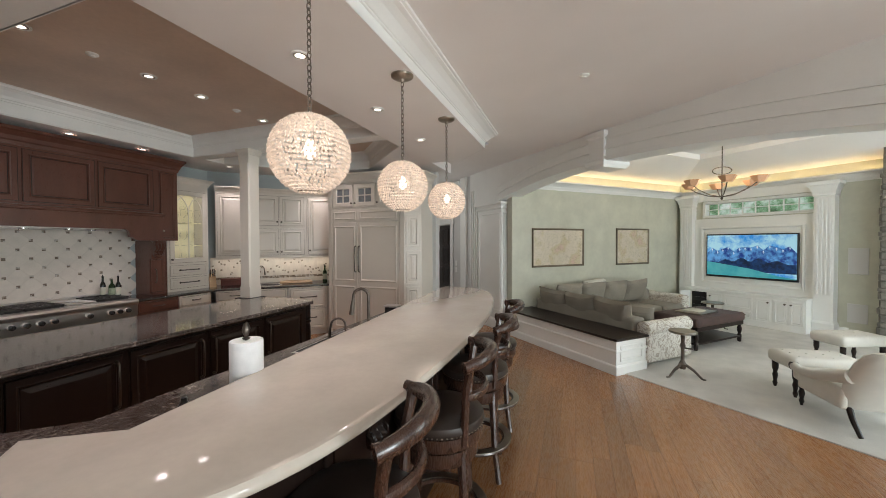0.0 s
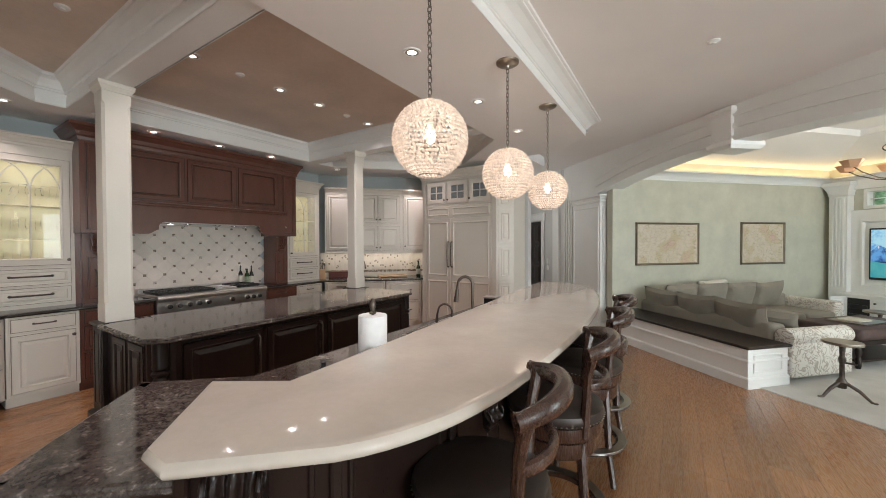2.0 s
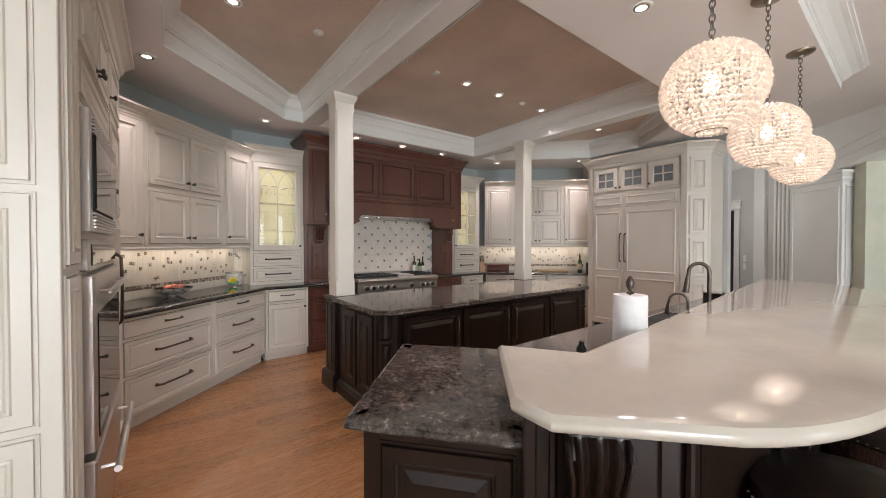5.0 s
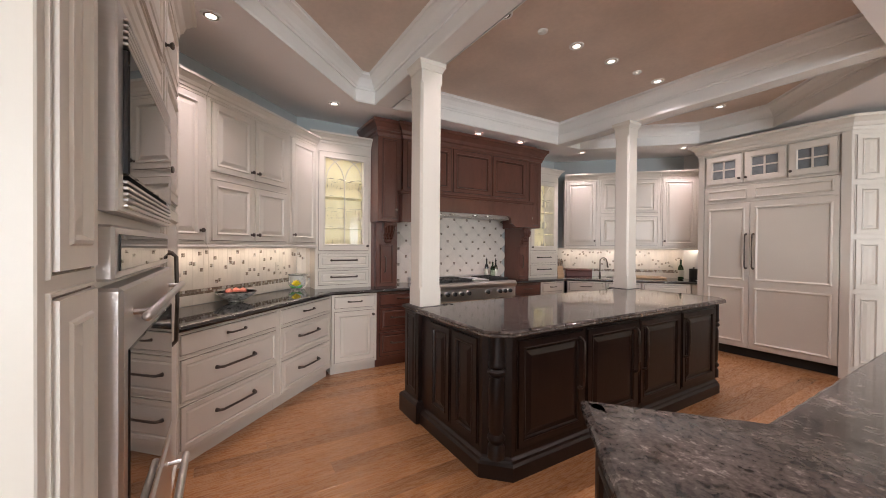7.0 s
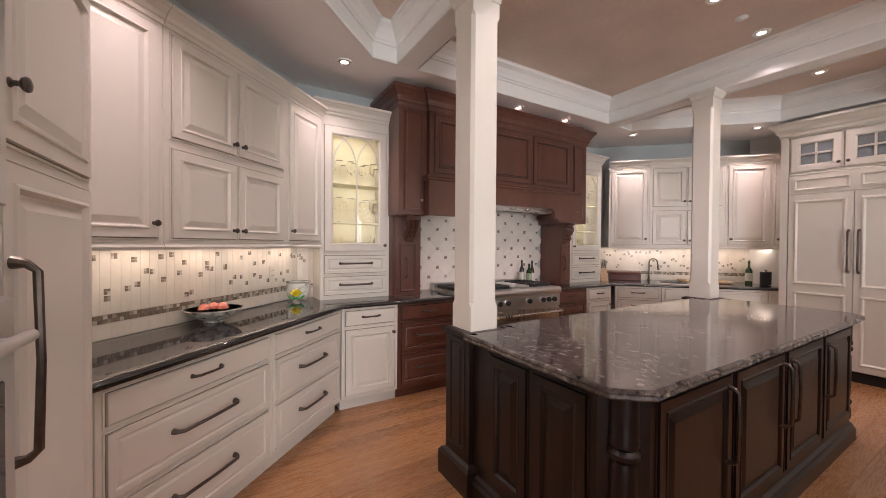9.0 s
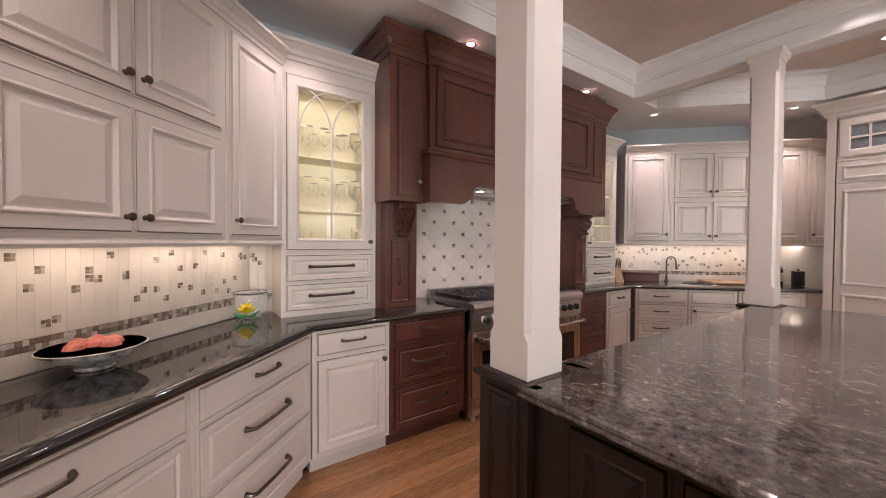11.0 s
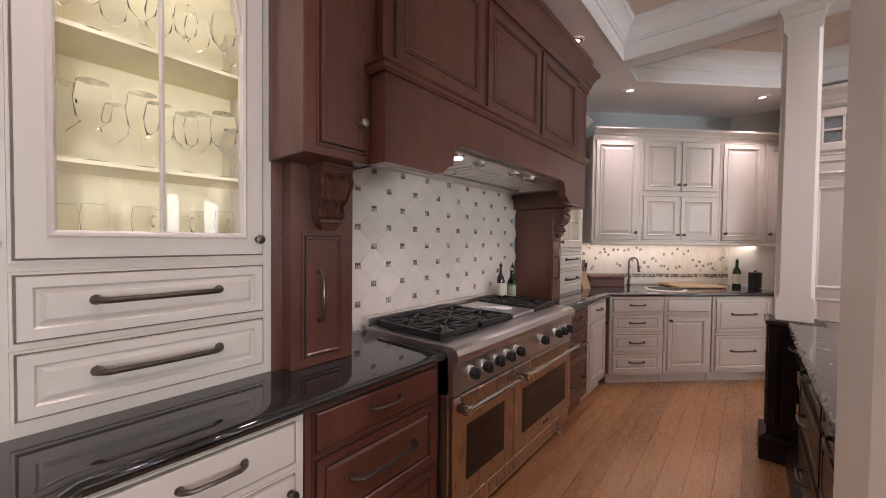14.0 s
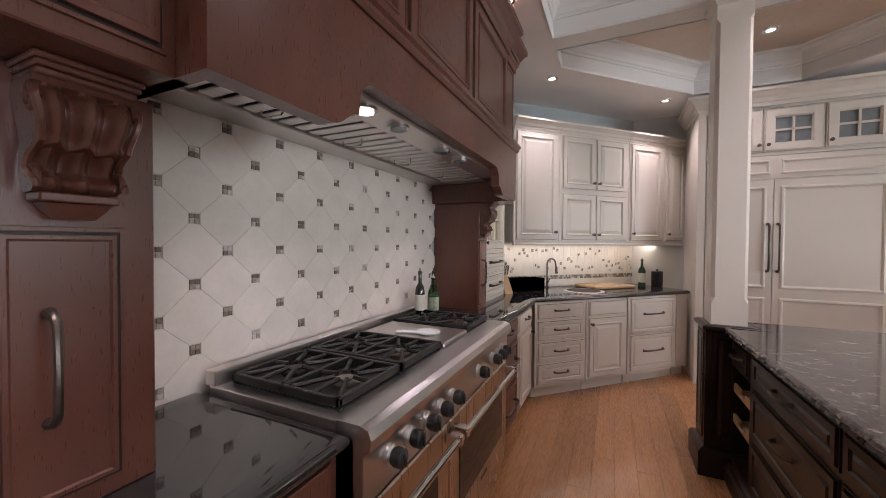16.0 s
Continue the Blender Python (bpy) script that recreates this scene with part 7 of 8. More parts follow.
def picture(v0, v1, z0, z1, label, seed):
    c = thing("framed_map", fam(GU, 0.0) @ pose(0, 0, 0, 0, 0, 90), label, "picture", "framed maps")
    w, h = v1 - v0, z1 - z0
    steps = [(0, 0.0), (0, 0.022), (0.006, 0.03), (0.018, 0.03), (0.026, 0.02), (0.034, 0.016), (0.036, 0.008)]
    fr = G().rings([[(v0 + i, -o, z0 + i), (v1 - i, -o, z0 + i), (v1 - i, -o, z1 - i), (v0 + i, -o, z1 - i)] for i, o in steps])
    part("frame", fr, M_FRAME, c, "antique silver frame")
    part("print", G().box(v0 + 0.03, -0.0085, z0 + 0.03, v1 - 0.03, -0.006, z1 - 0.03), M_MAP, c, "faded antique street map")


M_FRAME = simple("antique_silver", (0.22, 0.18, 0.13), 0.35, 0.8, vary=0.2, scale=14)


def map_mat():
    m, nt, b = node_mat("antique_map")
    v = nt.nodes.new("ShaderNodeTexVoronoi")
    v.feature = "DISTANCE_TO_EDGE"
    v.inputs["Scale"].default_value = 17
    n = noise_node(nt, 3.0, 4)
    r1 = ramp(nt, n.outputs[0], [(0.3, (0.62, 0.55, 0.42)), (0.48, (0.66, 0.58, 0.47)), (0.56, (0.58, 0.50, 0.33)), (0.7, (0.62, 0.44, 0.36))])
    r2 = ramp(nt, v.outputs[0], [(0.0, (0.62, 0.60, 0.56)), (0.05, (1, 1, 1))])
    nt.links.new(mix(nt, 1.0, r1.outputs[0], r2.outputs[0], "MULTIPLY"), b.inputs["Base Color"])
    b.inputs["Roughness"].default_value, b.inputs["Coat Weight"].default_value = 0.6, 0.3
    return m


M_MAP = map_mat()
picture(5.05, 6.36, 1.18, 1.925, "antique city map in a silver frame", 1)
picture(7.305, 8.354, 1.16, 1.95, "smaller antique map in a silver frame", 2)


def media_unit():
    """Niche, pilasters, low cupboards under the screen."""
    c = thing("media_unit", fam(-5.05, TVV), "white built-in media wall with fluted pilasters and low cupboards", "media unit")
    W = 2.62
    # back panels round the screen, below the window
    part("back_panel", G().box(0.28, -0.06, 0.62, 2.34, -0.001, 2.16), M_WHITE, c)
    part("header", G().box(0.28, -0.06, 2.55, 2.34, -0.001, 2.72), M_WHITE, c)
    fr = [(0, 0.06), (0, 0.085), (0.03, 0.09), (0.05, 0.075), (0.06, 0.062)]
    part("screen_surround", G().rings([[(0.42 + i, -o, 0.74 + i), (2.2 - i, -o, 0.74 + i), (2.2 - i, -o, 1.98 - i), (0.42 + i, -o, 1.98 - i)] for i, o in fr]), M_WHITE, c)
    for x0 in (0.01, 2.34):
        p = part("pilaster", G().box(x0, -0.17, 0.0, x0 + 0.27, -0.001, 2.5), M_WHITE, c)
        for k in range(4):
            part("flute", G().box(x0 + 0.035 + k * 0.055, -0.182, 0.72, x0 + 0.068 + k * 0.055, -0.168, 2.40, 0.008), M_WHITE, p)
        sq = [(x0, -0.17), (x0 + 0.27, -0.17), (x0 + 0.27, -0.001), (x0, -0.001)]
        part("capital", G().prism(sq, [(0, 2.44), (-0.015, 2.46), (-0.015, 2.5), (-0.03, 2.55), (-0.06, 2.62), (-0.08, 2.64), (-0.08, 2.70)]), M_WHITE, p)
        part("plinth", G().prism(sq, [(-0.02, 0), (-0.02, 0.22), (-0.005, 0.25), (0, 0.26)]), M_WHITE, p)
    # low cupboards
    b = part("cupboard_body", G().box(0.285, -0.38, 0.0, 2.335, -0.07, 0.60), M_WHITE, c)
    part("cupboard_top", G().box(0.27, -0.40, 0.60, 2.35, -0.05, 0.635, 0.006), M_WHITE, c)
    # flat dark plate on the cupboard, painting the shade of an open bay
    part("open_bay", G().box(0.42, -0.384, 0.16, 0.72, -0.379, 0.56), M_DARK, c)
    for k in range(2):
        part("player", G().box(0.44, -0.41, 0.20 + 0.17 * k, 0.70, -0.385, 0.28 + 0.17 * k, 0.004), M_BLACK, c)
    d = part("door", G().panel(0, 0.10, 0.28, 0.48, steps_for(DOOR, 0.28, 0.48)), M_WHITE, c, "cupboard door standing open", m=pose(0.40, -0.385, 0, 0, 0, -105) @ pose(-0.0, 0, 0))
    for x0, x1, z0, z1, kx in ((0.76, 1.02, 0.12, 0.57, 0.80), (1.05, 1.55, 0.30, 0.57, 0), (1.05, 1.29, 0.12, 0.28, 1.17), (1.31, 1.55, 0.12, 0.28, 1.43), (1.58, 1.84, 0.12, 0.57, 1.80), (1.87, 2.09, 0.12, 0.57, 2.05), (2.10, 2.32, 0.12, 0.57, 2.14)):
        d = part("door", G().panel(x0, z0, x1 - x0, z1 - z0, steps_for(DRAWER, x1 - x0, z1 - z0)), M_WHITE, c, m=pose(0, -0.38, 0))
        if kx:
            handle(d, kx, z1 - 0.07, "knob", M_BRONZE)


media_unit()


def television():
    c = thing("television", fam(-4.5, TVV - 0.10), "large flat television showing snowy blue mountains", "television")
    w, z0, z1 = 1.575, 0.895, 1.815
    part("frame", G().box(0, 0.0, z0, w, 0.05, z1, 0.006), M_BLACK, c)
    part("screen", G().box(0.025, -0.002, z0 + 0.04, w - 0.025, 0.0, z1 - 0.025), M_SKYTV, c)
    r = random.Random(5)

    def ridge(x0, x1, base, amp, n, seed):
        q = random.Random(seed)
        h = [base + amp * (0.35 + 0.65 * abs(math.sin(k * 1.9 + seed)) * q.uniform(0.5, 1.0)) for k in range(n + 1)]
        return [(x0 + (x1 - x0) * k / n, h[k]) for k in range(n + 1)]

    xa, xb, lo, zz = 0.025, w - 0.025, z0 + 0.04, z1 - 0.025
    H = zz - lo

    def band(top, bottom, y, mat, name):
        n = len(top)
        g = G().rings([[(x, y, z) for x, z in top], [(x, y, bottom(x)) for x, z in top]], False)
        part(name, g, mat, c)

    far = ridge(xa, xb, lo + 0.55 * H, 0.28 * H, 15, 3)
    far = [(x, z - 0.10 * H * abs((x - 0.62 * w) / w) * 2) for x, z in far]
    band(far, lambda x: lo + 0.30 * H, -0.0026, M_MTNTV, "mountain_picture")
    for k in range(1, len(far) - 1):
        x, z = far[k]
        if z > lo + 0.58 * H:
            g = G().add([(x, -0.003, z - 0.006), (x + 0.022, -0.003, z - 0.05), (x + 0.008, -0.003, z - 0.035), (x + 0.002, -0.003, z - 0.075), (x - 0.012, -0.003, z - 0.03)], [(0, 1, 2, 3, 4)])
            part("snow_picture", g, M_SNOWTV, c)
    near = ridge(xa, xb, lo + 0.10 * H, 0.34 * H, 26, 8)
    band([(x, lo + 0.30 * H + 0.16 * H * math.sin((x / w) * 3.0) * (0.7 + 0.3 * math.sin(x * 21))) for x, z in near], lambda x: lo + 0.12 * H, -0.0032, M_NEARTV, "hill_picture")
    band([(xa, lo + 0.34 * H), (xa + 0.5 * w, lo + 0.20 * H), (xa + 0.8 * w, lo + 0.06 * H), (xb, lo + 0.0 * H + 0.01)], lambda x: lo, -0.0036, M_LAKETV, "lake_picture")
    part("logo", G().box(w / 2 - 0.03, -0.002, z0 + 0.012, w / 2 + 0.03, 0.001, z0 + 0.02), M_STEEL, c)


def screen_glow(name, a, b, s, scale=3.0):
    m, nt, bs = node_mat(name)
    n = noise_node(nt, scale, 6, 0.65)
    r = ramp(nt, n.outputs[0], [(0.40, a), (0.60, b)])
    nt.links.new(r.outputs[0], bs.inputs["Emission Color"])
    bs.inputs["Emission Strength"].default_value = s
    bs.inputs["Base Color"].default_value, bs.inputs["Roughness"].default_value = (0.004, 0.004, 0.004, 1), 0.6
    return m


M_SKYTV = screen_glow("screen_sky", (0.01, 0.30, 0.85), (0.50, 0.85, 1.0), 0.8, 4)
M_MTNTV = screen_glow("screen_mountain", (0.008, 0.05, 0.30), (0.16, 0.46, 0.90), 0.75, 9)
M_NEARTV = screen_glow("screen_hill", (0.002, 0.012, 0.05), (0.01, 0.06, 0.20), 0.7, 10)
M_SNOWTV = screen_glow("screen_snow", (0.6, 0.75, 0.9), (0.9, 0.95, 1.0), 0.8, 10)
M_LAKETV = screen_glow("screen_lake", (0.05, 0.42, 0.50), (0.12, 0.55, 0.58), 0.7, 3)
television()


def transom():
    c = thing("window_1", fam(-4.62, TVV), "white transom window over the screen, trees outside", "window", kind="structure")
    w, z0, z1 = 1.92, 2.18, 2.54
    fr = [(0.0, 0.0), (0.0, 0.03), (0.05, 0.035), (0.06, 0.0), (0.06, -0.10)]
    part("window_frame", G().rings([[(i, -o, z0 + i), (w - i, -o, z0 + i), (w - i, -o, z1 - i), (i, -o, z1 - i)] for i, o in fr]), M_WHITE, c)
    for k in range(1, 8):
        x = 0.06 + (w - 0.12) * k / 8
        part("glazing_bar", G().box(x - 0.008, 0.03, z0 + 0.06, x + 0.008, 0.06, z1 - 0.06), M_WHITE, c)
    part("glazing_bar", G().box(0.06, 0.031, (z0 + z1) / 2 - 0.008, w - 0.06, 0.059, (z0 + z1) / 2 + 0.008), M_WHITE, c)
    p = part("pane", G().box(0.05, 0.042, z0 + 0.05, w - 0.05, 0.046, z1 - 0.05), M_GLASS, c)
    p.visible_shadow = False


transom()


def backdrop_mat():
    m, nt, b = node_mat("trees_outside")
    n = noise_node(nt, 2.6, 7, 0.7)
    r = ramp(nt, n.outputs[0], [(0.36, (0.05, 0.12, 0.05)), (0.47, (0.22, 0.42, 0.22)), (0.56, (0.62, 0.80, 0.68)), (0.66, (1.0, 1.0, 1.0))])
    nt.links.new(r.outputs[0], b.inputs["Emission Color"])
    b.inputs["Emission Strength"].default_value = 0.75
    b.inputs["Base Color"].default_value = (0, 0, 0, 1)
    return m


solid("backdrop", G().box(-3.0, 0, 0.0, 5.0, 0.05, 6.0), backdrop_mat(), "sunlit green trees beyond the transom window", "backdrop", "structure", m=fam(-5.0, TVV + 3.0))


def ottoman():
    c = thing("ottoman_table", fam(-3.35, 6.35), "plum-brown tufted ottoman table on turned dark legs", "ottoman")
    L, D = 0.72, 1.30
    part("cushion", soft_box(-0.3, 0, 0.36, -0.3 + L, D, 0.50, 0.05), M_TUFT, c, "tufted plum-brown top", True)
    part("apron", G().box(-0.28, 0.02, 0.30, -0.32 + L, D - 0.02, 0.365, 0.006), M_ESPRESSO, c)
    part("shelf", G().box(-0.26, 0.04, 0.09, -0.34 + L, D - 0.04, 0.12, 0.004), M_ESPRESSO, c)
    prof = [(0.014, 0.0), (0.026, 0.02), (0.03, 0.05), (0.03, 0.13), (0.018, 0.15), (0.032, 0.19), (0.034, 0.24), (0.02, 0.28), (0.034, 0.30), (0.034, 0.34)]
    for x in (-0.24, -0.36 + L):
        for y in (0.06, D - 0.06):
            part("leg", G().lathe(prof, (x, y, 0), 14), M_ESPRESSO, c, "turned leg", True)
    b = thing("tray", fam(-3.30, 6.95, 0.50, 6), "silver tray with magazines on the ottoman", "tray")
    part("tray_base", G().box(-0.2, -0.28, 0, 0.2, 0.28, 0.02, 0.004), M_NICKEL, b)
    part("magazine", G().box(-0.12, -0.18, 0.02, 0.1, 0.10, 0.035, 0.002), M_LABEL, b)


ottoman()


def pedestal_table(u, v, h, r, label):
    c = thing("pedestal_table", fam(u, v, 0, 20), label, "side table")
    part("top", G().lathe([(r * 0.9, h - 0.03), (r, h - 0.025), (r * 1.02, h - 0.01), (r, h), (0.01, h)], n=28), M_NICKEL, c, "", True)
    part("column", G().lathe([(0.035, 0.10), (0.045, 0.16), (0.022, 0.2), (0.02, h * 0.6), (0.032, h * 0.68), (0.02, h * 0.75), (0.028, h - 0.03)], n=14), M_BRONZE, c, "", True)
    for k in range(3):
        a = k * 2 * math.pi / 3
        part("leg", G().tube([(0.02 * math.cos(a), 0.02 * math.sin(a), 0.16), (0.12 * math.cos(a), 0.12 * math.sin(a), 0.10), (0.20 * math.cos(a), 0.20 * math.sin(a), 0.02), (0.24 * math.cos(a), 0.24 * math.sin(a), 0.012)], [0.018, 0.016, 0.012, 0.016], 8), M_BRONZE, c, "", True)
    part("crank", G().tube([(0.02, 0.02, h * 0.62), (0.10, 0.02, h * 0.62)], 0.01, 8), M_BRONZE, c, "", True)


pedestal_table(-2.44, 5.18, 0.57, 0.15, "small dark metal crank side table")
pedestal_table(-3.75, 8.25, 0.50, 0.18, "small dark metal side table beside the sofa")
pedestal_table(-1.1, 7.6, 0.62, 0.28, "dark round side table beside the armchair")


def tufted_stool(u, v, r, label):
    c = thing("tufted_stool", fam(u, v, 0, r), label, "stool")
    part("cushion", soft_box(-0.33, -0.22, 0.30, 0.33, 0.22, 0.44, 0.06), M_LINEN, c, "", True)
    for i in range(4):
        for j in range(3):
            part("button", G().lathe([(0.014, 0.0), (0.012, 0.006), (0.002, 0.008)], (-0.225 + i * 0.15, -0.13 + j * 0.13, 0.438), 10), M_LINEN, c)
    for x in (-0.27, 0.27):
        for y in (-0.16, 0.16):
            part("leg", G().lathe([(0.012, 0), (0.014, 0.02), (0.024, 0.05), (0.016, 0.08), (0.027, 0.14), (0.018, 0.18), (0.03, 0.22), (0.03, 0.31)], (x, y, 0), 12), M_ESPRESSO, c, "turned dark leg", True)


tufted_stool(-1.50, 5.93, 52, "ivory button-tufted footstool in front of the armchair")
tufted_stool(-1.725, 7.555, 67, "ivory button-tufted footstool on turned dark legs")


def armchair():
    c = thing("armchair", fam(-0.93, 5.355, 0.012, 52) @ Matrix.Scale(0.85, 4), "ivory upholstered slipper armchair with turned dark legs", "armchair")
    # local +y is the chair's front, towards the television
    part("seat", soft_box(-0.33, -0.12, 0.28, 0.33, 0.62, 0.44, 0.06), M_LINEN, c, "tufted seat", True)
    for i in range(4):
        for j in range(3):
            part("button", G().lathe([(0.014, 0.0), (0.012, 0.006), (0.002, 0.008)], (-0.22 + i * 0.147, 0.12 + j * 0.16, 0.437), 10), M_LINEN, c)
    loops = []
    for z, y, w, d in ((0.24, -0.05, 0.34, 0.10), (0.42, -0.13, 0.36, 0.11), (0.58, -0.20, 0.37, 0.12), (0.74, -0.28, 0.36, 0.12), (0.84, -0.34, 0.33, 0.10), (0.88, -0.37, 0.28, 0.06)):
        loops.append([(w * math.cos(a) * (1 if abs(math.cos(a)) < 0.9 else 1), y + d * math.sin(a), z) for a in [i * math.pi / 8 for i in range(16)]])
    part("backrest", G().rings(loops, True, True, True), M_LINEN, c, "high rolled back", True)
    for s in (-1, 1):
        part("arm", G().tube([(s * 0.33, -0.22, 0.60), (s * 0.36, -0.02, 0.54), (s * 0.37, 0.2, 0.47), (s * 0.36, 0.42, 0.44), (s * 0.355, 0.52, 0.46)], [0.07, 0.065, 0.05, 0.045, 0.05], 10), M_LINEN, c, "scrolled arm", True)
        part("arm_side", soft_box(s * 0.335 - 0.035, -0.15, 0.24, s * 0.335 + 0.035, 0.45, 0.46, 0.03), M_LINEN, c, "", True)
        part("arm_scroll", G().lathe([(0.02, -0.03), (0.045, -0.03), (0.045, 0.03), (0.02, 0.03)], (s * 0.355, 0.53, 0.46), 14, "x"), M_ESPRESSO, c, "dark carved arm end", True)
        part("front_leg", G().lathe([(0.014, 0), (0.016, 0.02), (0.026, 0.05), (0.018, 0.08), (0.032, 0.15), (0.02, 0.19), (0.034, 0.23), (0.034, 0.30)], (s * 0.28, 0.52, 0), 12), M_ESPRESSO, c, "turned dark leg", True)
        part("back_leg", G().tube([(s * 0.26, -0.08, 0.28), (s * 0.26, -0.14, 0.14), (s * 0.26, -0.24, 0.0)], [0.03, 0.026, 0.02], 8), M_ESPRESSO, c, "raked dark leg", True)


armchair()


def chandelier():
    x, y = 2.92, 7.26
    c = thing("chandelier", pose(x, y, 0), "bronze chandelier with curved arms and amber glass shades", "chandelier")
    part("canopy", G().lathe([(0.07, 3.325), (0.065, 3.30), (0.02, 3.29)], n=20), M_BRONZE, c, "", True)
    part("rod", G().tube([(0, 0, 3.30), (0, 0, 2.36)], 0.008, 8), M_BRONZE, c)
    part("finial", G().lathe([(0.004, 2.33), (0.022, 2.35), (0.014, 2.37), (0.03, 2.39), (0.01, 2.41)], n=14), M_BRONZE, c, "", True)
    part("loop", G().tube([(0.13 * math.cos(a), 0, 2.80 + 0.06 * math.sin(a)) for a in [k * math.pi / 12 for k in range(25)]], 0.008, 6, False), M_BRONZE, c, "", True)
    for k in range(6):
        a = k * math.pi / 3 + 0.35
        ca, sa = math.cos(a), math.sin(a)
        part("arm", G().tube([(0.01 * ca, 0.01 * sa, 2.38), (0.19 * ca, 0.19 * sa, 2.41), (0.37 * ca, 0.37 * sa, 2.49), (0.46 * ca, 0.46 * sa, 2.56)], 0.008, 6), M_BRONZE, c, "", True)
        part("shade", G().lathe([(0.06, 2.555), (0.075, 2.565), (0.125, 2.645), (0.121, 2.648), (0.07, 2.57), (0.055, 2.56)], (0.48 * ca, 0.48 * sa, 0), 6), M_SHADE, c, "amber glass shade")
    point("chandelier_lamp", (x, y, 2.72), 14, (1.0, 0.80, 0.55), 0.25)


M_SHADE = simple("amber_shade_glass", (0.72, 0.42, 0.25), 0.4, vary=0.15)
chandelier()
for v, z0, z1, r in ((0, 1.10, 1.54, 0), (0, 0.28, 0.60, 0)):
    solid("wall_speaker", G().box(-2.32, -0.012, z0, -2.08, -0.001, z1, 0.004), M_HALL, "flush grey fabric wall speaker grille", "speaker", m=fam(0, TVV))


def chimney():
    c = thing("stone_chimney", fam(-1.86, TVV), "grey stacked-stone chimney breast beside the media wall", "fireplace", kind="structure")
    r = random.Random(11)
    part("core", G().box(0.0, -0.35, 0, 1.5, -0.001, 3.2), M_STONE, c)
    z = 0.0
    while z < 2.7:
        h = r.uniform(0.06, 0.13)
        x = 0.0
        while x < 1.45:
            w = r.uniform(0.14, 0.34)
            part("stone", G().box(x, -0.35 - r.uniform(0.015, 0.05), z + 0.004, min(x + w, 1.5) - 0.006, -0.34, z + h, 0.01), M_STONE, c)
            x += w
        y = 0.0
        while y < 0.33:
            w = r.uniform(0.12, 0.22)
            part("stone", G().box(-r.uniform(0.015, 0.045), -0.35 + y, z + 0.004, 0.01, -0.35 + min(y + w, 0.345) - 0.006, z + h, 0.01), M_STONE, c)
            y += w
        z += h


M_STONE = simple("grey_fieldstone", (0.22, 0.205, 0.18), 0.8, vary=0.35, scale=5, fine=40, bumpy=0.5, dist=0.006)
chimney()

# cove light on the crown ledge
for (u0, v0), (u1, v1), inu, inv in (((GU + 0.06, 4.9), (GU + 0.06, TVV - 0.1), 1, 0), ((GU + 0.1, TVV - 0.06), (-0.2, TVV - 0.06), 0, -1)):
    L = math.hypot(u1 - u0, v1 - v0)
    cx, cy = uv((u0 + u1) / 2, (v0 + v1) / 2)
    m = pose(cx, cy, 2.83, 0, 0, -45 + (90 if inu else 0)) @ pose(0, 0, 0, 180, 0, 0)
    area("cove_light", m, L, 0.04, 6, (1.0, 0.68, 0.30))


# ---- hall beyond the refrigerator ----
def panel_door(m, w, h, label):
    c = thing("door_1", m, label, "door", kind="structure")
    part("leaf", G().box(0, 0, 0.01, w, 0.045, h, 0.002), M_ESPRESSO, c)
    for i in range(2):
        for j in range(4):
            part("door_panel", G().panel(0.10 + i * (w - 0.17) / 2, 0.16 + j * 0.475, (w - 0.27) / 2, 0.41, [(0, 0), (0.002, 0.01), (0.02, 0.01), (0.03, 0.002), (0.05, 0.008)]), M_ESPRESSO, c)
    k = part("door_knob", G().lathe([(0.025, 0), (0.01, 0.01), (0.01, 0.035), (0.028, 0.05), (0.02, 0.065)], (0.07, 0, 0.98), 16, "y"), M_BRONZE, c, "", True)
    g = G().box(-0.13, -0.03, 0, -0.01, 0.0, h + 0.02, 0.004).box(w + 0.01, -0.03, 0, w + 0.13, 0, h + 0.02, 0.004)
    part("casing", g, M_WHITE, c)
    part("casing_head", G().box(-0.16, -0.035, h + 0.021, w + 0.16, 0, h + 0.16, 0.004).box(-0.19, -0.06, h + 0.16, w + 0.19, 0, h + 0.19, 0.004), M_WHITE, c)


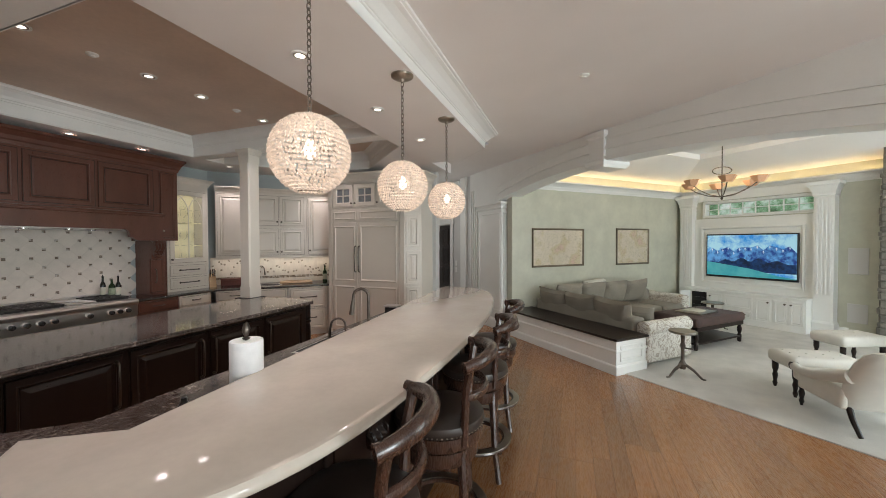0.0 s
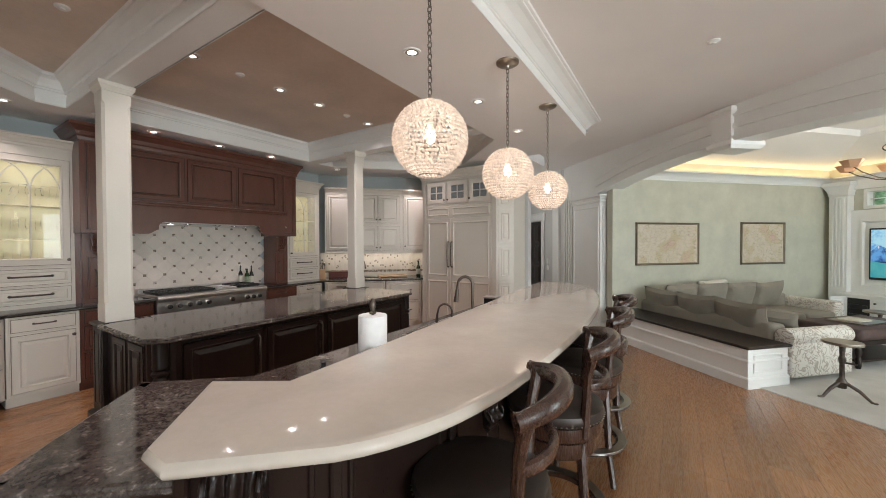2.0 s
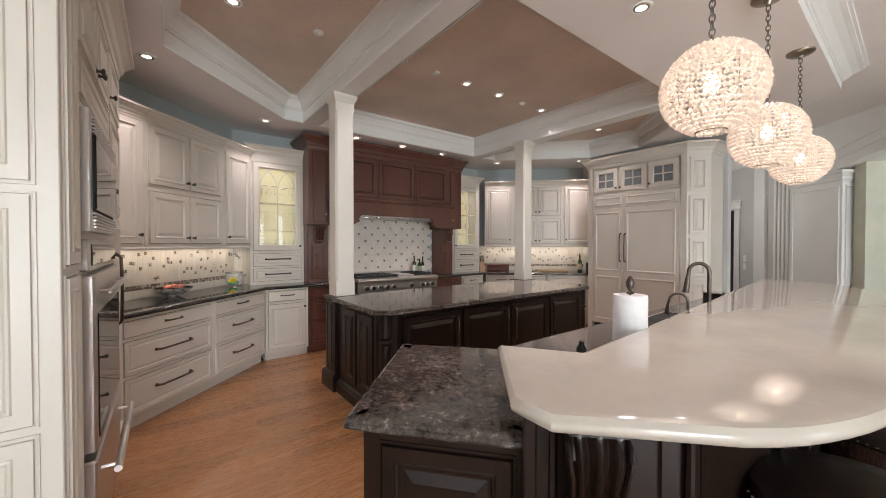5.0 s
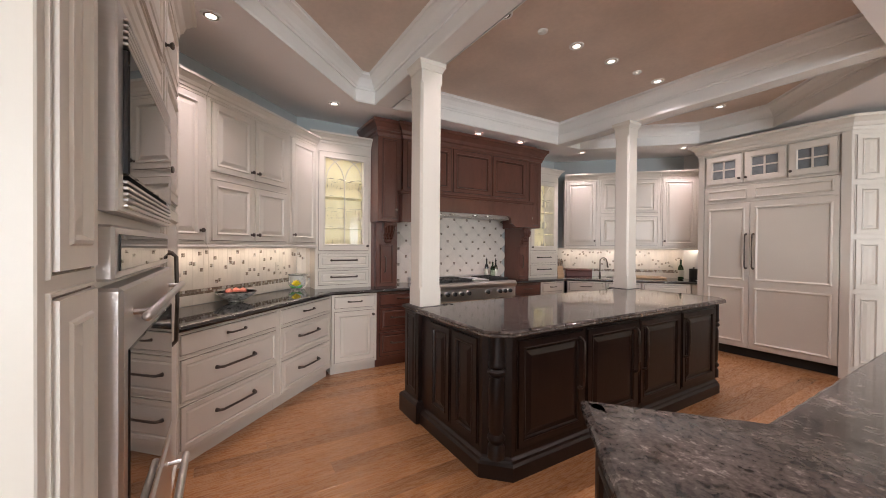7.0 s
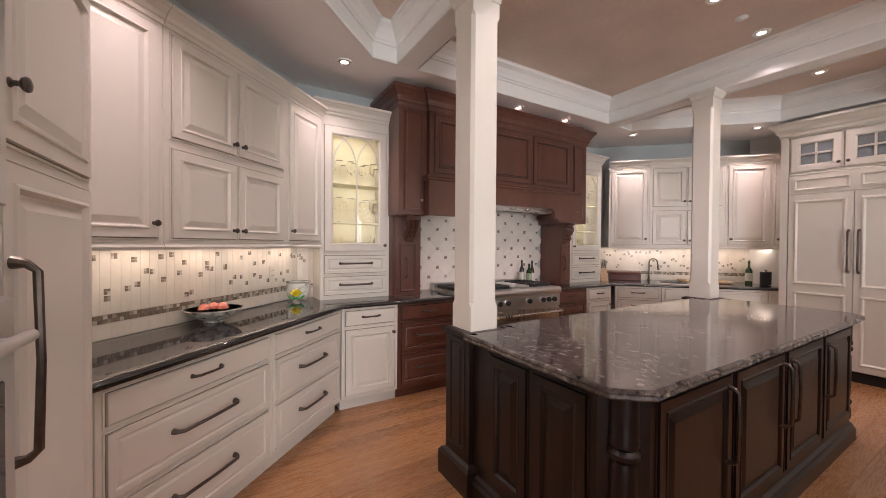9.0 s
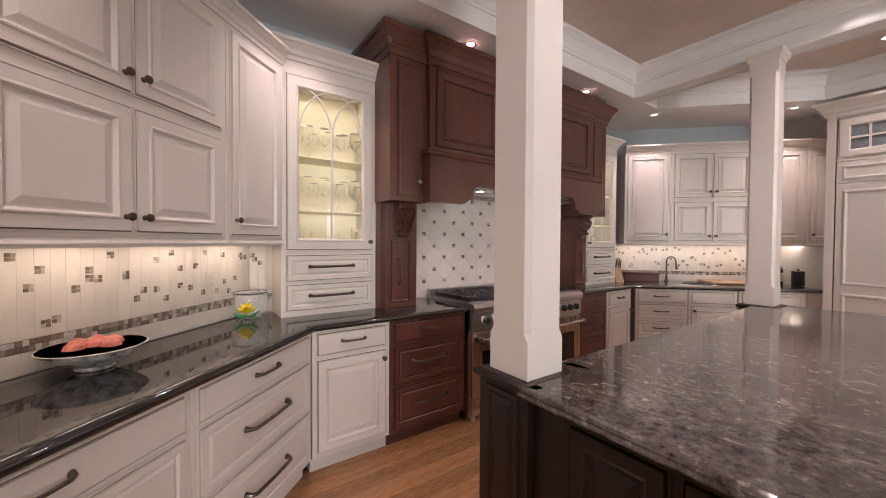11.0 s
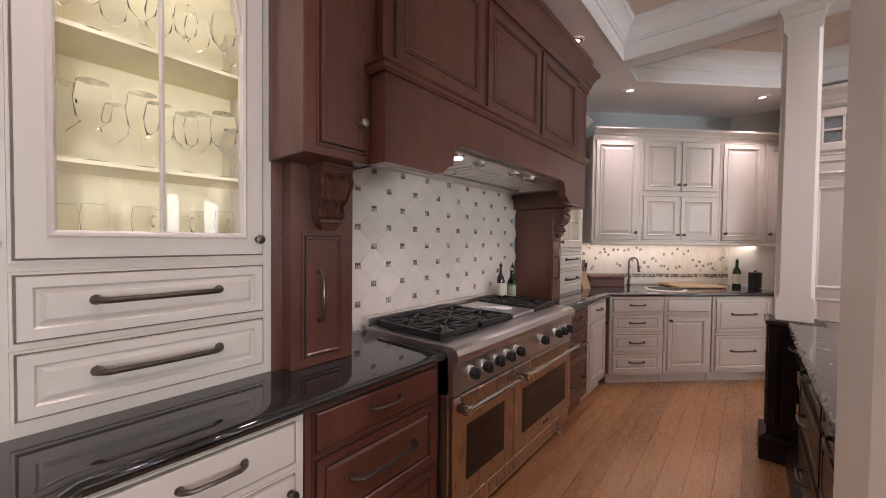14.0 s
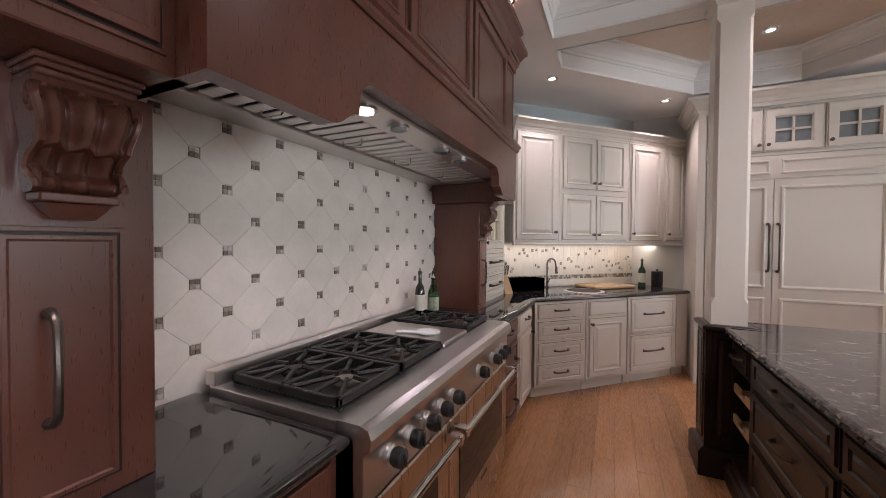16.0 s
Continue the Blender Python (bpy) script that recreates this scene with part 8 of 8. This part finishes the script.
panel_door(fam(-8.37, 4.55), 0.83, 2.08, "dark stained panelled door in a white casing")
solid("trim_hall_crown", G().run([uv(-9.5, 4.559), uv(-6.98, 4.559)], [(0, 2.86), (0.02, 2.86), (0.03, 2.92), (0.09, 2.99), (0.11, 3.04), (0.0, 3.04)]), M_WHITE, "white crown moulding along the hall", "moulding", "structure")
for z in (1.02, 1.17):
    c = thing("light_switch", fam(-7.27, 4.559, z), "white light switch plate on the hall wall", "switch")
    part("plate", G().box(-0.04, -0.008, -0.06, 0.04, 0, 0.06, 0.003), M_WHITE, c)
    part("rocker", G().box(-0.012, -0.012, -0.025, 0.012, -0.008, 0.025, 0.002), M_WHITE, c)
# added fill hanging free in the hall to brighten its wall; no window here
area("hall_fill", look((-2.9, 6.9, 2.3), (*uv(-7.0, 4.6), 1.6)), 0.6, 0.9, 9, (1, 0.97, 0.94))



# ---- oak boards, last of the structure ----
def oak_floor():
    rnd = random.Random(7)
    fl = bpy.data.objects["floor"]
    lens = [1.1, 1.4, 1.7, 2.0]
    shared = {}
    W = 0.127
    for L in lens:
        shared[L] = mesh_of("plank", G().box(0.0004, 0.0005, -0.018, W - 0.0004, L - 0.0005, 0.0, 0.0007), M_PLANK)
    far = G()
    near = 0
    x = -4.9
    while x < 5.6:
        y = -3.2 - rnd.random()
        while y < 9.0:
            L = rnd.choice(lens)
            cx, cy = x + W / 2, y + L / 2
            lo = max(y, -3.19 if x > -1.62 else -1.12)
            if y + L - lo < 0.1:
                y += L
                continue
            cut = L
            if x >= -0.9 and (x + W + y + L) * R2 > 5.0:
                cut = max(0.0, 5.0 / R2 - (x + W) - y)
            if x < -0.9 or cut > 0.12:
                visible = -4.75 < cx < 2.3 and -0.4 < cy < 5.6 and not (-3.2 < cx < -2.75 and 1.4 < cy < 3.7)
                if visible and cut >= L and lo == y and near < 300:
                    ob = new("plank", shared[L])
                    ob.location, ob.parent = (x, y, 0.0), fl
                    near += 1
                else:
                    far.box(x + 0.0004, lo + 0.0005, -0.018, x + W - 0.0004, y + cut - 0.0005, 0.0)
            y += L
        x += W
    ob = part("planks_beyond", far, M_PLANK, fl, "oak boards further off")
    ob["kind"] = "stuff"


oak_floor()
